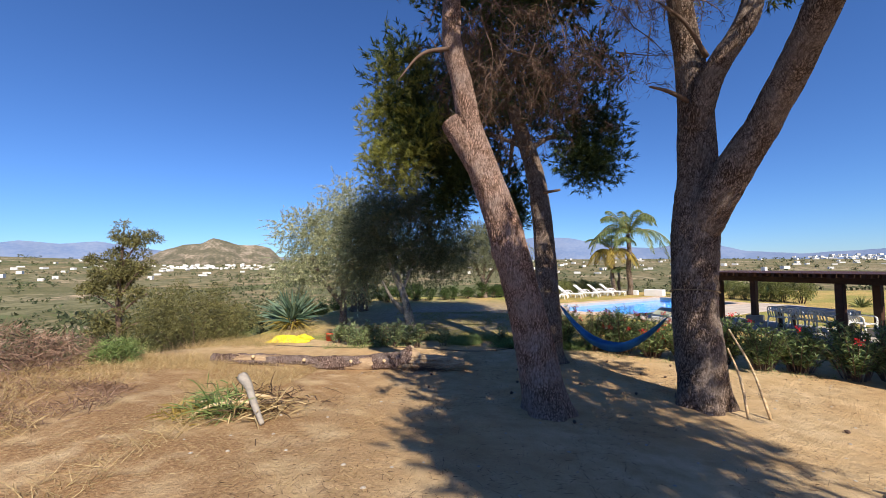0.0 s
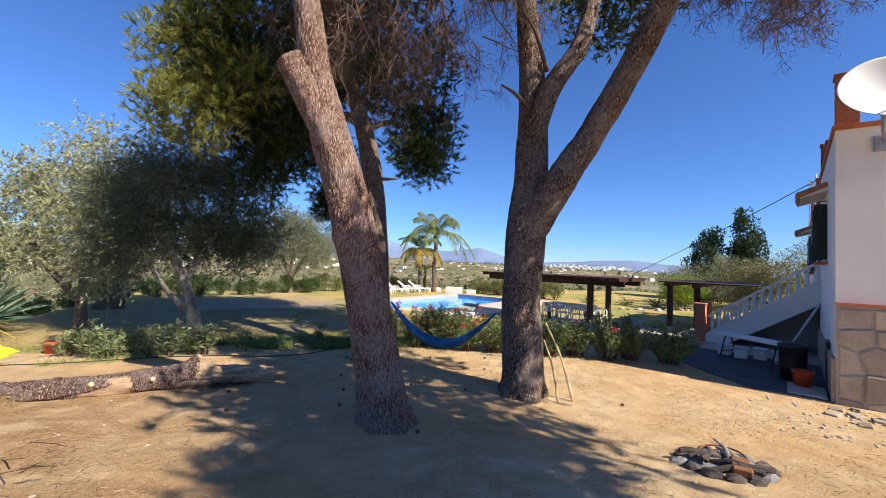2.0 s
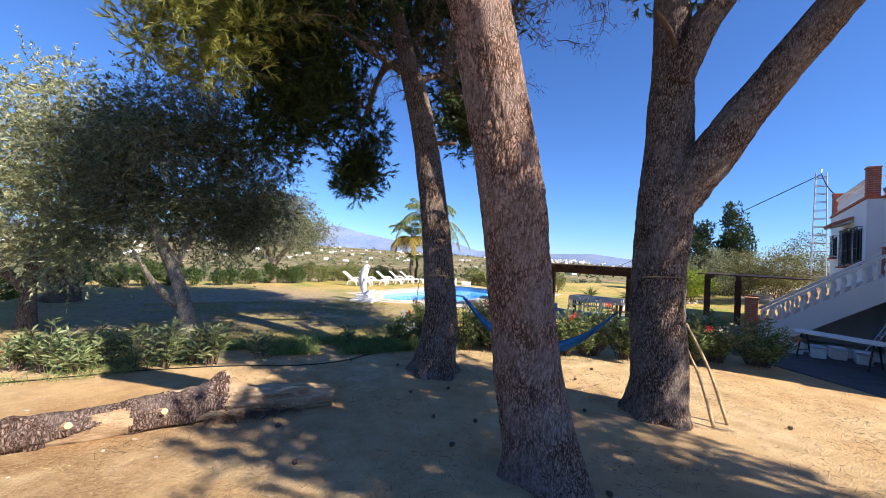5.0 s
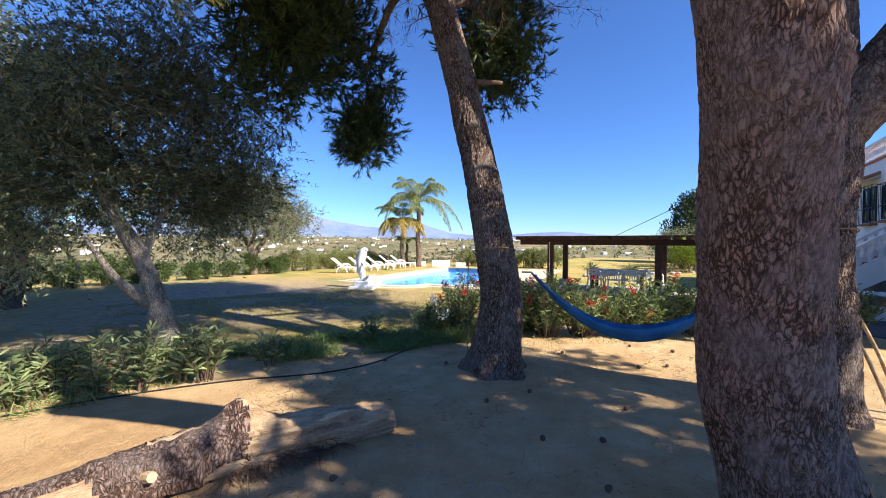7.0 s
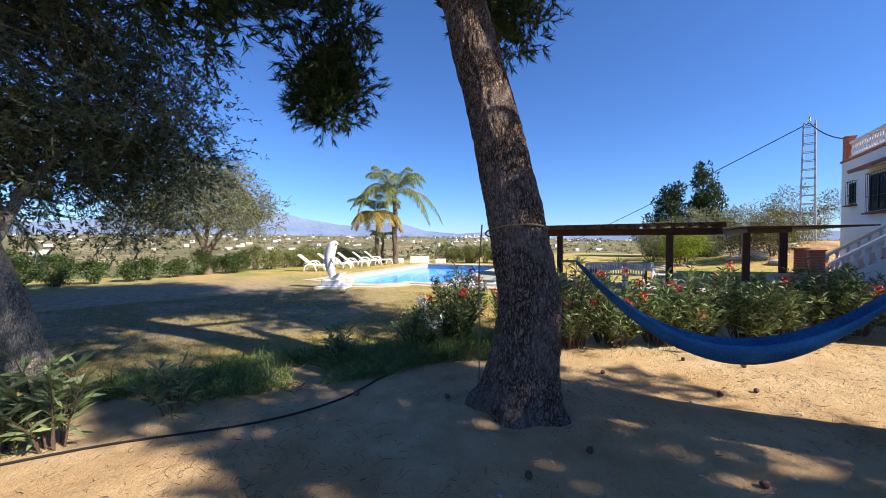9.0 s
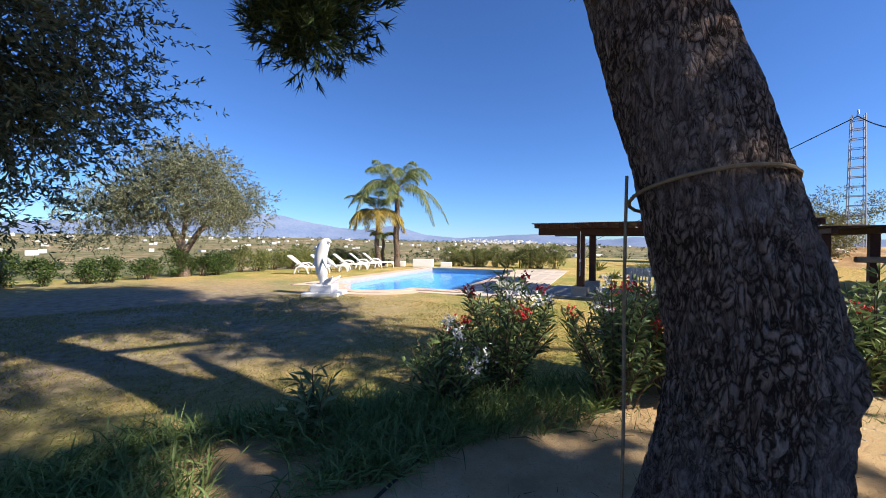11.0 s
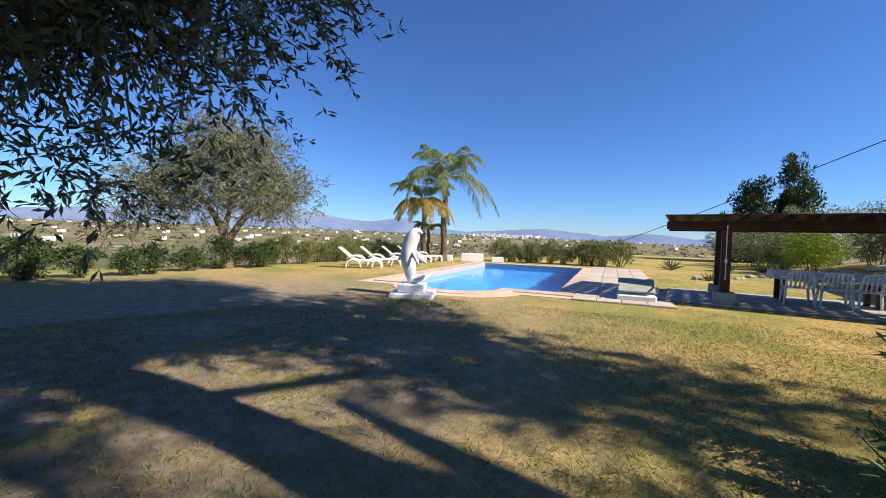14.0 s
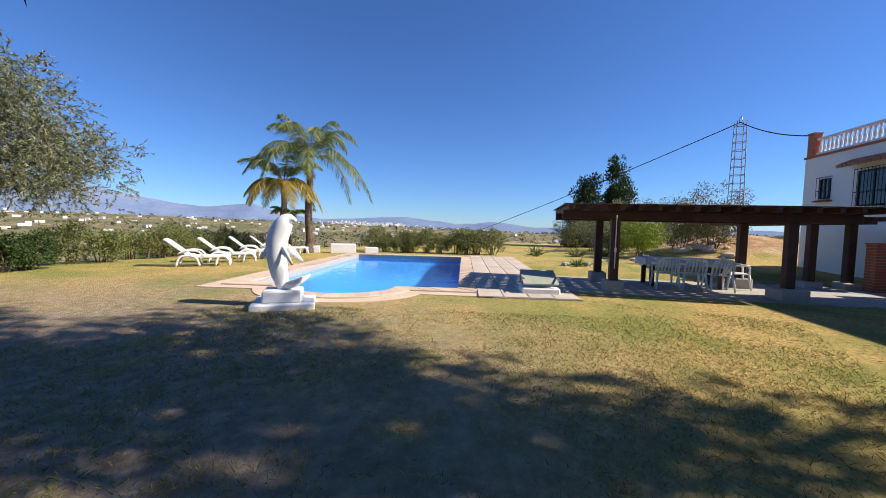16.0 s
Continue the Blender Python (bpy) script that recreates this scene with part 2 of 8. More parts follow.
M = dict(
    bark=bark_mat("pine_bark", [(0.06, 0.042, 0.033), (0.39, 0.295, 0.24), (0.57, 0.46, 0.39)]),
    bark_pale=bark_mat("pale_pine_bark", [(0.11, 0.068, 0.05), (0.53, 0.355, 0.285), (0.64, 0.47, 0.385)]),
    oleander_young=leaf_mat("young_oleander_leaves", (0.08, 0.12, 0.045), (0.34, 0.4, 0.19)),
    olive_bark=bark_mat("olive_bark", [(0.12, 0.1, 0.08), (0.42, 0.37, 0.3), (0.7, 0.63, 0.54)], 12, 0.015),
    palm_bark=bark_mat("palm_bark", [(0.07, 0.05, 0.035), (0.27, 0.2, 0.15), (0.45, 0.36, 0.28)], 8, 0.03),
    log_bark=bark_mat("log_bark", [(0.07, 0.045, 0.035), (0.3, 0.215, 0.185), (0.56, 0.46, 0.41)], 7, 0.03),
    cutwood=mat("cut_wood", [(0.3, 0.18, 0.09), (0.56, 0.4, 0.22), (0.74, 0.6, 0.42)], 3, 0.8, 0.6, 8, stretch=(1, 6, 6)),
    torn=mat("torn_grey_wood", [(0.14, 0.08, 0.045), (0.4, 0.28, 0.17), (0.6, 0.48, 0.33)], 2.2, 0.9, 0.9, 14, stretch=(0.5, 7, 7), dist=0.03),
    twig=mat("dead_twig", [(0.07, 0.045, 0.035), (0.17, 0.11, 0.08)], 6, 0.9, 0.0),
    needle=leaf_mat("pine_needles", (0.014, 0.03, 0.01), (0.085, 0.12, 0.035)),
    # needle copy with sunlight put into its colour, for the lit clumps
    needle_lit=leaf_mat("pine_needles_sunlit", (0.085, 0.11, 0.02), (0.36, 0.35, 0.08)),
    deadneedle=leaf_mat("dead_needles", (0.05, 0.03, 0.018), (0.14, 0.085, 0.05)),
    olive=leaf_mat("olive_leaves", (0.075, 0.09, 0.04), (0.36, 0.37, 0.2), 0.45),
    # olive leaf copies: one brightened as if sunlit, two darkened as if shaded
    olive_lit=leaf_mat("olive_leaves_sunlit", (0.14, 0.16, 0.07), (0.56, 0.56, 0.33), 0.45),
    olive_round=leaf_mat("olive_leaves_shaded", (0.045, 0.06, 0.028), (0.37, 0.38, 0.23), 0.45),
    olive_in_shade=leaf_mat("olive_leaves_in_shade", (0.03, 0.045, 0.02), (0.22, 0.24, 0.135), 0.5),
    palm=leaf_mat("palm_leaflets", (0.08, 0.125, 0.035), (0.34, 0.39, 0.16), 0.45, 0.3),
    palm_dry=leaf_mat("palm_leaflets_dry", (0.22, 0.16, 0.03), (0.5, 0.38, 0.09)),
    yucca=leaf_mat("agave_blades", (0.05, 0.1, 0.06), (0.2, 0.28, 0.2), 0.5, 0.1),
    oleander=leaf_mat("oleander_leaves", (0.045, 0.085, 0.028), (0.28, 0.36, 0.14)),
    hedge=leaf_mat("hedge_leaves", (0.02, 0.045, 0.012), (0.1, 0.15, 0.04)),
    hedge_far=leaf_mat("far_hedge_leaves", (0.07, 0.1, 0.026), (0.3, 0.31, 0.11)),
    lemon=leaf_mat("lemon_leaves", (0.09, 0.15, 0.01), (0.33, 0.4, 0.04)),
    cypress=leaf_mat("cypress_sprays", (0.012, 0.03, 0.008), (0.06, 0.09, 0.03)),
    scrub=leaf_mat("dry_scrub_leaves", (0.07, 0.065, 0.022), (0.23, 0.215, 0.08)),
    straw=leaf_mat("dry_straw", (0.28, 0.19, 0.08), (0.6, 0.46, 0.24)),
    brush=leaf_mat("dead_brush", (0.13, 0.075, 0.05), (0.36, 0.23, 0.16)),
    grass=leaf_mat("grass_blades", (0.1, 0.13, 0.025), (0.4, 0.36, 0.1)),
    straw_lawn=leaf_mat("lawn_straw", (0.24, 0.18, 0.05), (0.58, 0.45, 0.17)),
    weed=leaf_mat("green_weed", (0.07, 0.12, 0.03), (0.27, 0.35, 0.12)),
    petal_red=mat("red_petals", [(0.5, 0.01, 0.015), (0.7, 0.03, 0.04)], 20, 0.6, 0),
    petal_white=mat("white_petals", [(0.7, 0.68, 0.66), (0.85, 0.83, 0.82)], 20, 0.6, 0),
    white=mat("white_render", [(0.74, 0.73, 0.7), (0.82, 0.81, 0.79)], 1.5, 0.9, 0.15, 30),
    statue=mat("white_painted_stone", [(0.7, 0.71, 0.72), (0.8, 0.8, 0.8)], 3, 0.6, 0.1, 20),
    plastic=mat("white_plastic", [(0.76, 0.76, 0.75), (0.82, 0.82, 0.81)], 6, 0.35, 0, spec=0.5),
    brick=mat("red_brick", [(0.33, 0.09, 0.045), (0.48, 0.16, 0.08)], 5, 0.85, 0.3, random_tint=0.25),
    tile_roof=mat("clay_roof_tile", [(0.3, 0.12, 0.07), (0.5, 0.24, 0.14)], 5, 0.85, 0.3, random_tint=0.2),
    stone=mat("crazy_stone", [(0.3, 0.25, 0.19), (0.42, 0.34, 0.25), (0.5, 0.45, 0.38)], 2.5, 0.9, 0.5, random_tint=0.3),
    mortar=mat("mortar", [(0.35, 0.33, 0.3), (0.45, 0.43, 0.4)], 8, 0.95, 0.4),
    concrete=mat("concrete", [(0.34, 0.32, 0.28), (0.48, 0.45, 0.4)], 3, 0.95, 0.4, 20),
    paving=mat("paving_stone", [(0.44, 0.37, 0.3), (0.58, 0.5, 0.42)], 2.0, 0.85, 0.3, 20, random_tint=0.12),
    coping=mat("coping_tile", [(0.52, 0.38, 0.28), (0.64, 0.5, 0.38)], 2.5, 0.8, 0.3, 20, random_tint=0.1),
    timber=mat("dark_stained_timber", [(0.045, 0.02, 0.014), (0.1, 0.045, 0.03)], 3, 0.6, 0.5, 10, stretch=(1, 1, 1), random_tint=0.2),
    shaded_paving=mat("shaded_paving", [(0.06, 0.06, 0.065), (0.12, 0.12, 0.125)], 3, 0.9, 0.3, 15),
    black=mat("black_plastic", [(0.01, 0.01, 0.012), (0.02, 0.02, 0.022)], 4, 0.5, 0.1),
    iron=mat("painted_iron", [(0.02, 0.02, 0.022), (0.04, 0.04, 0.045)], 8, 0.5, 0.1),
    galv=mat("galvanised_steel", [(0.3, 0.31, 0.33), (0.42, 0.43, 0.45)], 8, 0.5, 0.1, metal=0.6),
    hammock=mat("blue_woven_cotton", [(0.015, 0.075, 0.2), (0.06, 0.24, 0.46)], 3, 0.9, 0.5, 18, stretch=(1, 1, 1)),
    rope=mat("hemp_rope", [(0.2, 0.14, 0.08), (0.36, 0.27, 0.16)], 30, 0.95, 0.5),
    hose=mat("black_pipe", [(0.012, 0.012, 0.012), (0.03, 0.03, 0.03)], 10, 0.5, 0),
    yellow=mat("yellow_tarp", [(0.6, 0.47, 0.02), (0.72, 0.6, 0.05)], 4, 0.5, 0.3),
    red=mat("red_plastic", [(0.45, 0.07, 0.03), (0.55, 0.1, 0.04)], 4, 0.45, 0.05),
    ash=mat("ash", [(0.1, 0.1, 0.1), (0.3, 0.29, 0.28)], 8, 0.95, 0.5),
    burnt=mat("burnt_stone", [(0.025, 0.022, 0.02), (0.13, 0.105, 0.09)], 6, 0.95, 0.6, random_tint=0.4),
    rust=mat("rusty_steel", [(0.13, 0.05, 0.025), (0.3, 0.13, 0.06)], 9, 0.85, 0.3),
    rock=mat("pale_limestone", [(0.38, 0.33, 0.27), (0.55, 0.5, 0.43)], 4, 0.95, 0.5, random_tint=0.2),
    cloth=mat("table_cloth", [(0.5, 0.52, 0.56), (0.68, 0.7, 0.74)], 5, 0.8, 0.2),
    glassdark=mat("window_glass", [(0.015, 0.02, 0.025), (0.03, 0.035, 0.04)], 2, 0.08, 0, spec=0.6),
    shutter=mat("green_shutter", [(0.012, 0.02, 0.018), (0.025, 0.04, 0.035)], 4, 0.5, 0.2),
    poolwall=mat("pool_mosaic", [(0.05, 0.27, 0.68), (0.08, 0.34, 0.78)], 20, 0.4, 0.1),
    mosaic=mat("mosaic_band", [(0.06, 0.12, 0.3), (0.3, 0.42, 0.6), (0.7, 0.74, 0.78)], 14, 0.4, 0.1, 1.0),
    paintwood=mat("weathered_grey_wood", [(0.25, 0.22, 0.19), (0.42, 0.37, 0.31)], 4, 0.9, 0.4, 12, stretch=(1, 5, 5)),
    mountain=mat("hazy_far_mountain", [(0.12, 0.18, 0.31), (0.2, 0.25, 0.36)], 0.006, 1.0, 0, 6),
    hill=mat("near_hill", [(0.07, 0.075, 0.045), (0.15, 0.13, 0.085), (0.42, 0.34, 0.26)], 0.018, 1.0, 0, 6),
    farwhite=mat("far_white_houses", [(0.72, 0.69, 0.64), (0.8, 0.78, 0.74)], 0.2, 0.9, 0),
    fartree=leaf_mat("far_trees", (0.03, 0.045, 0.02), (0.13, 0.14, 0.065), 0.9, 0.1),
)


# ---- building blocks ----
def obj(name, verts, faces, material, smooth=False, parent=None):
    me = bpy.data.meshes.new(name)
    me.from_pydata([tuple(v) for v in verts], [], [tuple(f) for f in faces])
    me.materials.append(material)
    if smooth:
        me.polygons.foreach_set("use_smooth", np.ones(len(me.polygons), dtype=bool))
    me.update()
    ob = new(name, me)
    if parent:
        ob.parent = parent
    return ob


def empty(name, at, rz=0.0):
    ob = new(name)
    ob.matrix_world = pose(*at, 0, 0, rz)
    ob.empty_display_size = 0.2
    return ob


class Build:
    """Collects shapes into one mesh."""

    def __init__(self):
        self.v, self.f = [], []

    def add(self, verts, faces):
        n = len(self.v)
        self.v += [tuple(p) for p in verts]
        self.f += [tuple(i + n for i in f) for f in faces]
        return self

    def box(self, c, s, rz=0.0, bevel=0.0):
        """A box of size s at centre c, with its edges cut by bevel."""
        x, y, z = (a / 2 for a in s)
        if bevel <= 0:
            p = [(i * x, j * y, k * z) for i in (-1, 1) for j in (-1, 1) for k in (-1, 1)]
            f = [(0, 1, 3, 2), (4, 6, 7, 5), (0, 4, 5, 1), (2, 3, 7, 6), (0, 2, 6, 4), (1, 5, 7, 3)]
        else:
            b = min(bevel, x * 0.9, y * 0.9, z * 0.9)
            def ring(zz, q):
                return [(-x + q, -y + (b if q == 0 else q), zz), (-x + (b if q == 0 else q), -y + q, zz), (x - (b if q == 0 else q), -y + q, zz), (x - q, -y + (b if q == 0 else q), zz),
                        (x - q, y - (b if q == 0 else q), zz), (x - (b if q == 0 else q), y - q, zz), (-x + (b if q == 0 else q), y - q, zz), (-x + q, y - (b if q == 0 else q), zz)]
            p = ring(-z, b) + ring(-z + b, 0) + ring(z - b, 0) + ring(z, b)
            f = [tuple(range(7, -1, -1)), tuple(range(24, 32))]
            for r in range(3):
                for i in range(8):
                    j = (i + 1) % 8
                    f.append((r * 8 + i, r * 8 + j, r * 8 + 8 + j, r * 8 + 8 + i))
        ca, sa = math.cos(rz), math.sin(rz)
        return self.add([(c[0] + ca * a - sa * b_, c[1] + sa * a + ca * b_, c[2] + d) for a, b_, d in p], f)

    def tube(self, pts, radii, sides=8, cap=True, wobble=0.0, seed=0):
        """A tube along points with a radius at each."""
        pts = [Vector(p) for p in pts]
        if not hasattr(radii, "__len__"):
            radii = [radii] * len(pts)
        n = len(self.v)
        side = None
        for i, p in enumerate(pts):
            d = (pts[min(i + 1, len(pts) - 1)] - pts[max(i - 1, 0)]).normalized()
            if side is None:
                side = d.orthogonal().normalized()
            side = (side - d * side.dot(d)).normalized()
            up = d.cross(side)
            for k in range(sides):
                a = 2 * math.pi * k / sides
                off = side * math.cos(a) + up * math.sin(a)
                r = radii[i]
                if wobble:
                    q = p + off * r
                    r *= 1 + wobble * noise.noise(Vector((q.x * 2.6 + seed, q.y * 2.6, q.z * 1.3))) + wobble * 0.5 * noise.noise(Vector((q.x * 9, q.y * 9 + seed, q.z * 4)))
                self.v.append(tuple(p + off * r))
        for i in range(len(pts) - 1):
            for k in range(sides):
                j = (k + 1) % sides
                self.f.append((n + i * sides + k, n + i * sides + j, n + (i + 1) * sides + j, n + (i + 1) * sides + k))
        if cap:
            self.f.append(tuple(n + k for k in range(sides - 1, -1, -1)))
            self.f.append(tuple(n + (len(pts) - 1) * sides + k for k in range(sides)))
        return self

    def lathe(self, profile, c=(0, 0, 0), sides=12):
        n = len(self.v)
        for r, z in profile:
            for k in range(sides):
                a = 2 * math.pi * k / sides
                self.v.append((c[0] + r * math.cos(a), c[1] + r * math.sin(a), c[2] + z))
        for i in range(len(profile) - 1):
            for k in range(sides):
                j = (k + 1) % sides
                self.f.append((n + i * sides + k, n + i * sides + j, n + (i + 1) * sides + j, n + (i + 1) * sides + k))
        self.f.append(tuple(n + k for k in range(sides - 1, -1, -1)))
        self.f.append(tuple(n + (len(profile) - 1) * sides + k for k in range(sides)))
        return self

    def prism(self, outline, z0, z1):
        n = len(outline)
        v = [(x, y, z0) for x, y in outline] + [(x, y, z1) for x, y in outline]
        return self.add(v, [tuple(range(n - 1, -1, -1)), tuple(range(n, 2 * n))] + [(i, (i + 1) % n, n + (i + 1) % n, n + i) for i in range(n)])

    def done(self, name, material, parent=None, smooth=False):
        return obj(name, self.v, self.f, material, smooth, parent)


def smooth_path(pts, steps=6):
    """A Catmull-Rom line through points."""
    p = [np.array(a, float) for a in pts]
    p = [2 * p[0] - p[1]] + p + [2 * p[-1] - p[-2]]
    out = []
    for i in range(1, len(p) - 2):
        for s in range(steps):
            t = s / steps
            out.append(0.5 * (2 * p[i] + (p[i + 1] - p[i - 1]) * t + (2 * p[i - 1] - 5 * p[i] + 4 * p[i + 1] - p[i + 2]) * t * t + (3 * p[i] - p[i - 1] - 3 * p[i + 1] + p[i + 2]) * t**3))
    out.append(p[-2])
    return [tuple(a) for a in out]


def unit(v):
    return v / (np.linalg.norm(v, axis=-1, keepdims=True) + 1e-9)


def blades(name, root, way, length, width, material, parent=None, droop=0.0, segs=1):
    """Many narrow leaves, each a tapered strip from its root along its way."""
    n = len(root)
    way = unit(way)
    side = unit(np.cross(way, RNG.normal(size=(n, 3))))
    length, width = np.broadcast_to(length, n)[:, None], np.broadcast_to(width, n)[:, None]
    if segs == 0:
        # a flat leaf, widest a little above its middle
        tip, mid = root + way * length, root + way * length * 0.55
        tip[:, 2] -= droop * length[:, 0]
        v = np.stack([root, mid + side * width / 2, tip, mid - side * width / 2], 1).reshape(-1, 3)
        f = np.arange(4 * n).reshape(-1, 4)
    elif segs == 1:
        tip = root + way * length
        tip[:, 2] -= droop * length[:, 0]
        v = np.stack([root + side * width / 2, tip, root - side * width / 2], 1).reshape(-1, 3)
        f = np.arange(3 * n).reshape(-1, 3)
    else:
        rows = []
        for s in range(segs + 1):
            t = s / segs
            c = root + way * length * t
            c[:, 2] -= (droop * length[:, 0]) * t * t
            w = width / 2 * (1 - t) ** 0.6 * (0.7 + 0.6 * min(1, 3 * t))
            rows += [c + side * w, c - side * w]
        v = np.stack(rows, 1).reshape(-1, 3)
        k = 2 * (segs + 1)
        base = np.arange(n)[:, None, None] * k
        q = np.array([[2 * s, 2 * s + 1, 2 * s + 3, 2 * s + 2] for s in range(segs)])[None]
        f = (base + q).reshape(-1, 4)
    me = bpy.data.meshes.new(name)
    me.vertices.add(len(v))
    me.vertices.foreach_set("co", v.ravel().astype(np.float32))
    me.loops.add(f.size)
    me.loops.foreach_set("vertex_index", f.ravel().astype(np.int32))
    me.polygons.add(len(f))
    me.polygons.foreach_set("loop_start", np.arange(0, f.size, f.shape[1], dtype=np.int32))
    me.update(calc_edges=True)
    me.materials.append(material)
    ob = new(name, me)
    if parent:
        ob.parent = parent
    return ob


def in_clumps(clumps, n, shell=0.55):
    """n points in ellipsoidal clumps (x, y, z, rx, ry, rz), more of them towards the outside, and the ways outwards."""
    c = np.array(clumps, float)
    vol = c[:, 3] * c[:, 4] * c[:, 5]
    pick = RNG.choice(len(c), n, p=vol / vol.sum())
    d = unit(RNG.normal(size=(n, 3)))
    r = RNG.uniform(shell**3, 1.0, n) ** (1 / 3)
    return c[pick, :3] + d * r[:, None] * c[pick, 3:], d


def sub_clumps(big, count, size, flat=0.7):
    """Small clumps scattered over the bodies of big ones."""
    p, _ = in_clumps(big, count, 0.35)
    s = RNG.uniform(0.6, 1.25, count) * size
    return np.c_[p, s, s, s * flat]


def sprays(clumps, count, size, n, per, length, leaf, width, droop, flat=0.75):
    """Leafy shoots that leave small clumps outwards: the roots, ways and sizes of their leaves."""
    sub = sub_clumps(clumps, count, size, flat)
    p, d = in_clumps(sub, n, 0.25)
    d = unit(d + RNG.normal(size=d.shape) * 0.45 + np.array([0, 0, 0.1]))
    ln = RNG.uniform(0.6, 1.25, n)[:, None] * length
    t = RNG.uniform(0.05, 1.0, (n, per, 1))
    c = p[:, None] + d[:, None] * ln[:, None] * t
    c[..., 2] -= droop * (ln * t[..., 0] ** 2)
    way = d[:, None] * 0.75 + RNG.normal(size=(n, per, 3)) * 0.6
    m = n * per
    return sub, c.reshape(m, 3), way.reshape(m, 3), RNG.uniform(0.7, 1.25, m) * leaf, RNG.uniform(0.8, 1.2, m) * width


# ---- the lie of the land ----
BASE = -1.06
POOL_O, POOL_U, POOL_V = np.array([8.98, 18.66]), np.array([0.897, 0.442]), np.array([-0.442, 0.897])
POOL_L, POOL_W, ARC_C, ARC_R = 9.9, 5.2, 2.75, 1.25


def pool_uv(x, y):
    return (x - POOL_O[0]) * POOL_U[0] + (y - POOL_O[1]) * POOL_U[1], (x - POOL_O[0]) * POOL_V[0] + (y - POOL_O[1]) * POOL_V[1]


def pool_xy(u, v):
    p = POOL_O + u * POOL_U + v * POOL_V
    return float(p[0]), float(p[1])


def interp(a, xs, ys):
    return np.interp(a, xs, ys)


def land(x, y):
    """Height of the ground: a bank that falls to the level lawn, and beyond the garden's rim the valley."""
    x, y = np.asarray(x, float), np.asarray(y, float)
    h = 0.95 - 0.08 * x - 0.119 * y
    z = BASE + 0.08 * np.log1p(np.exp(np.clip(h / 0.08, -40, 9)))
    z = np.minimum(z, BASE + 1.5)
    z = z + 0.02 * np.sin(x * 1.7 + np.sin(y * 1.3)) * np.sin(y * 1.1) * (z > BASE + 0.02)
    z = z + 1.5 * np.exp(-((x - 31) / 4.5) ** 2 - ((y - 10) / 4.5) ** 2)
    # distance outside the garden's rim
    left = -(x + 9.0 - 0.12 * y) * 0.9
    back = (y - 31.5 - 0.1 * np.clip(x, 0, 20)) + np.clip(x - 16, 0, 60) * 0.1
    right = x - 42
    near = -(y + 25)
    out = np.maximum.reduce([left, back, right, near])
    d = np.clip(out, 0, None)
    az = np.degrees(np.arctan2(x, y))
    rim = interp(az, [-180, -60, -48, -35, 0, 22, 47, 75, 100, 180], [0.3, 1.6, 1.5, 0.9, 0.7, 0.55, 0.1, -0.5, 0.0, 0.3])
    far = np.hypot(x, y)
    dip = -13 * (1 - np.exp(-d / 38.0)) - 9 * (1 - np.exp(-d / 160.0))
    rise = np.clip((far - 250) / 1900.0, 0, 1)
    rise = rise * rise * (3 - 2 * rise)
    z_far = dip * (1 - rise) + rise * far * np.tan(np.radians(rim))
    roll = np.sin(x * 0.013 + 1.3 * np.sin(y * 0.009)) * np.sin(y * 0.011 + 0.7) * 3.0 * np.clip(d / 150, 0, 1)
    return np.where(d > 0, z * np.exp(-d / 6.0) + (BASE * (1 - np.exp(-d / 6.0))) + z_far + roll, z)


def axis(lo, hi, step, reach):
    a = list(np.arange(lo, hi + 1e-6, step))
    s, v = step, hi
    while v < reach:
        s *= 1.2
        v += s
        a.append(v)
    s, v = step, lo
    while v > -reach:
        s *= 1.2
        v -= s
        a.insert(0, v)
    return np.array(a)


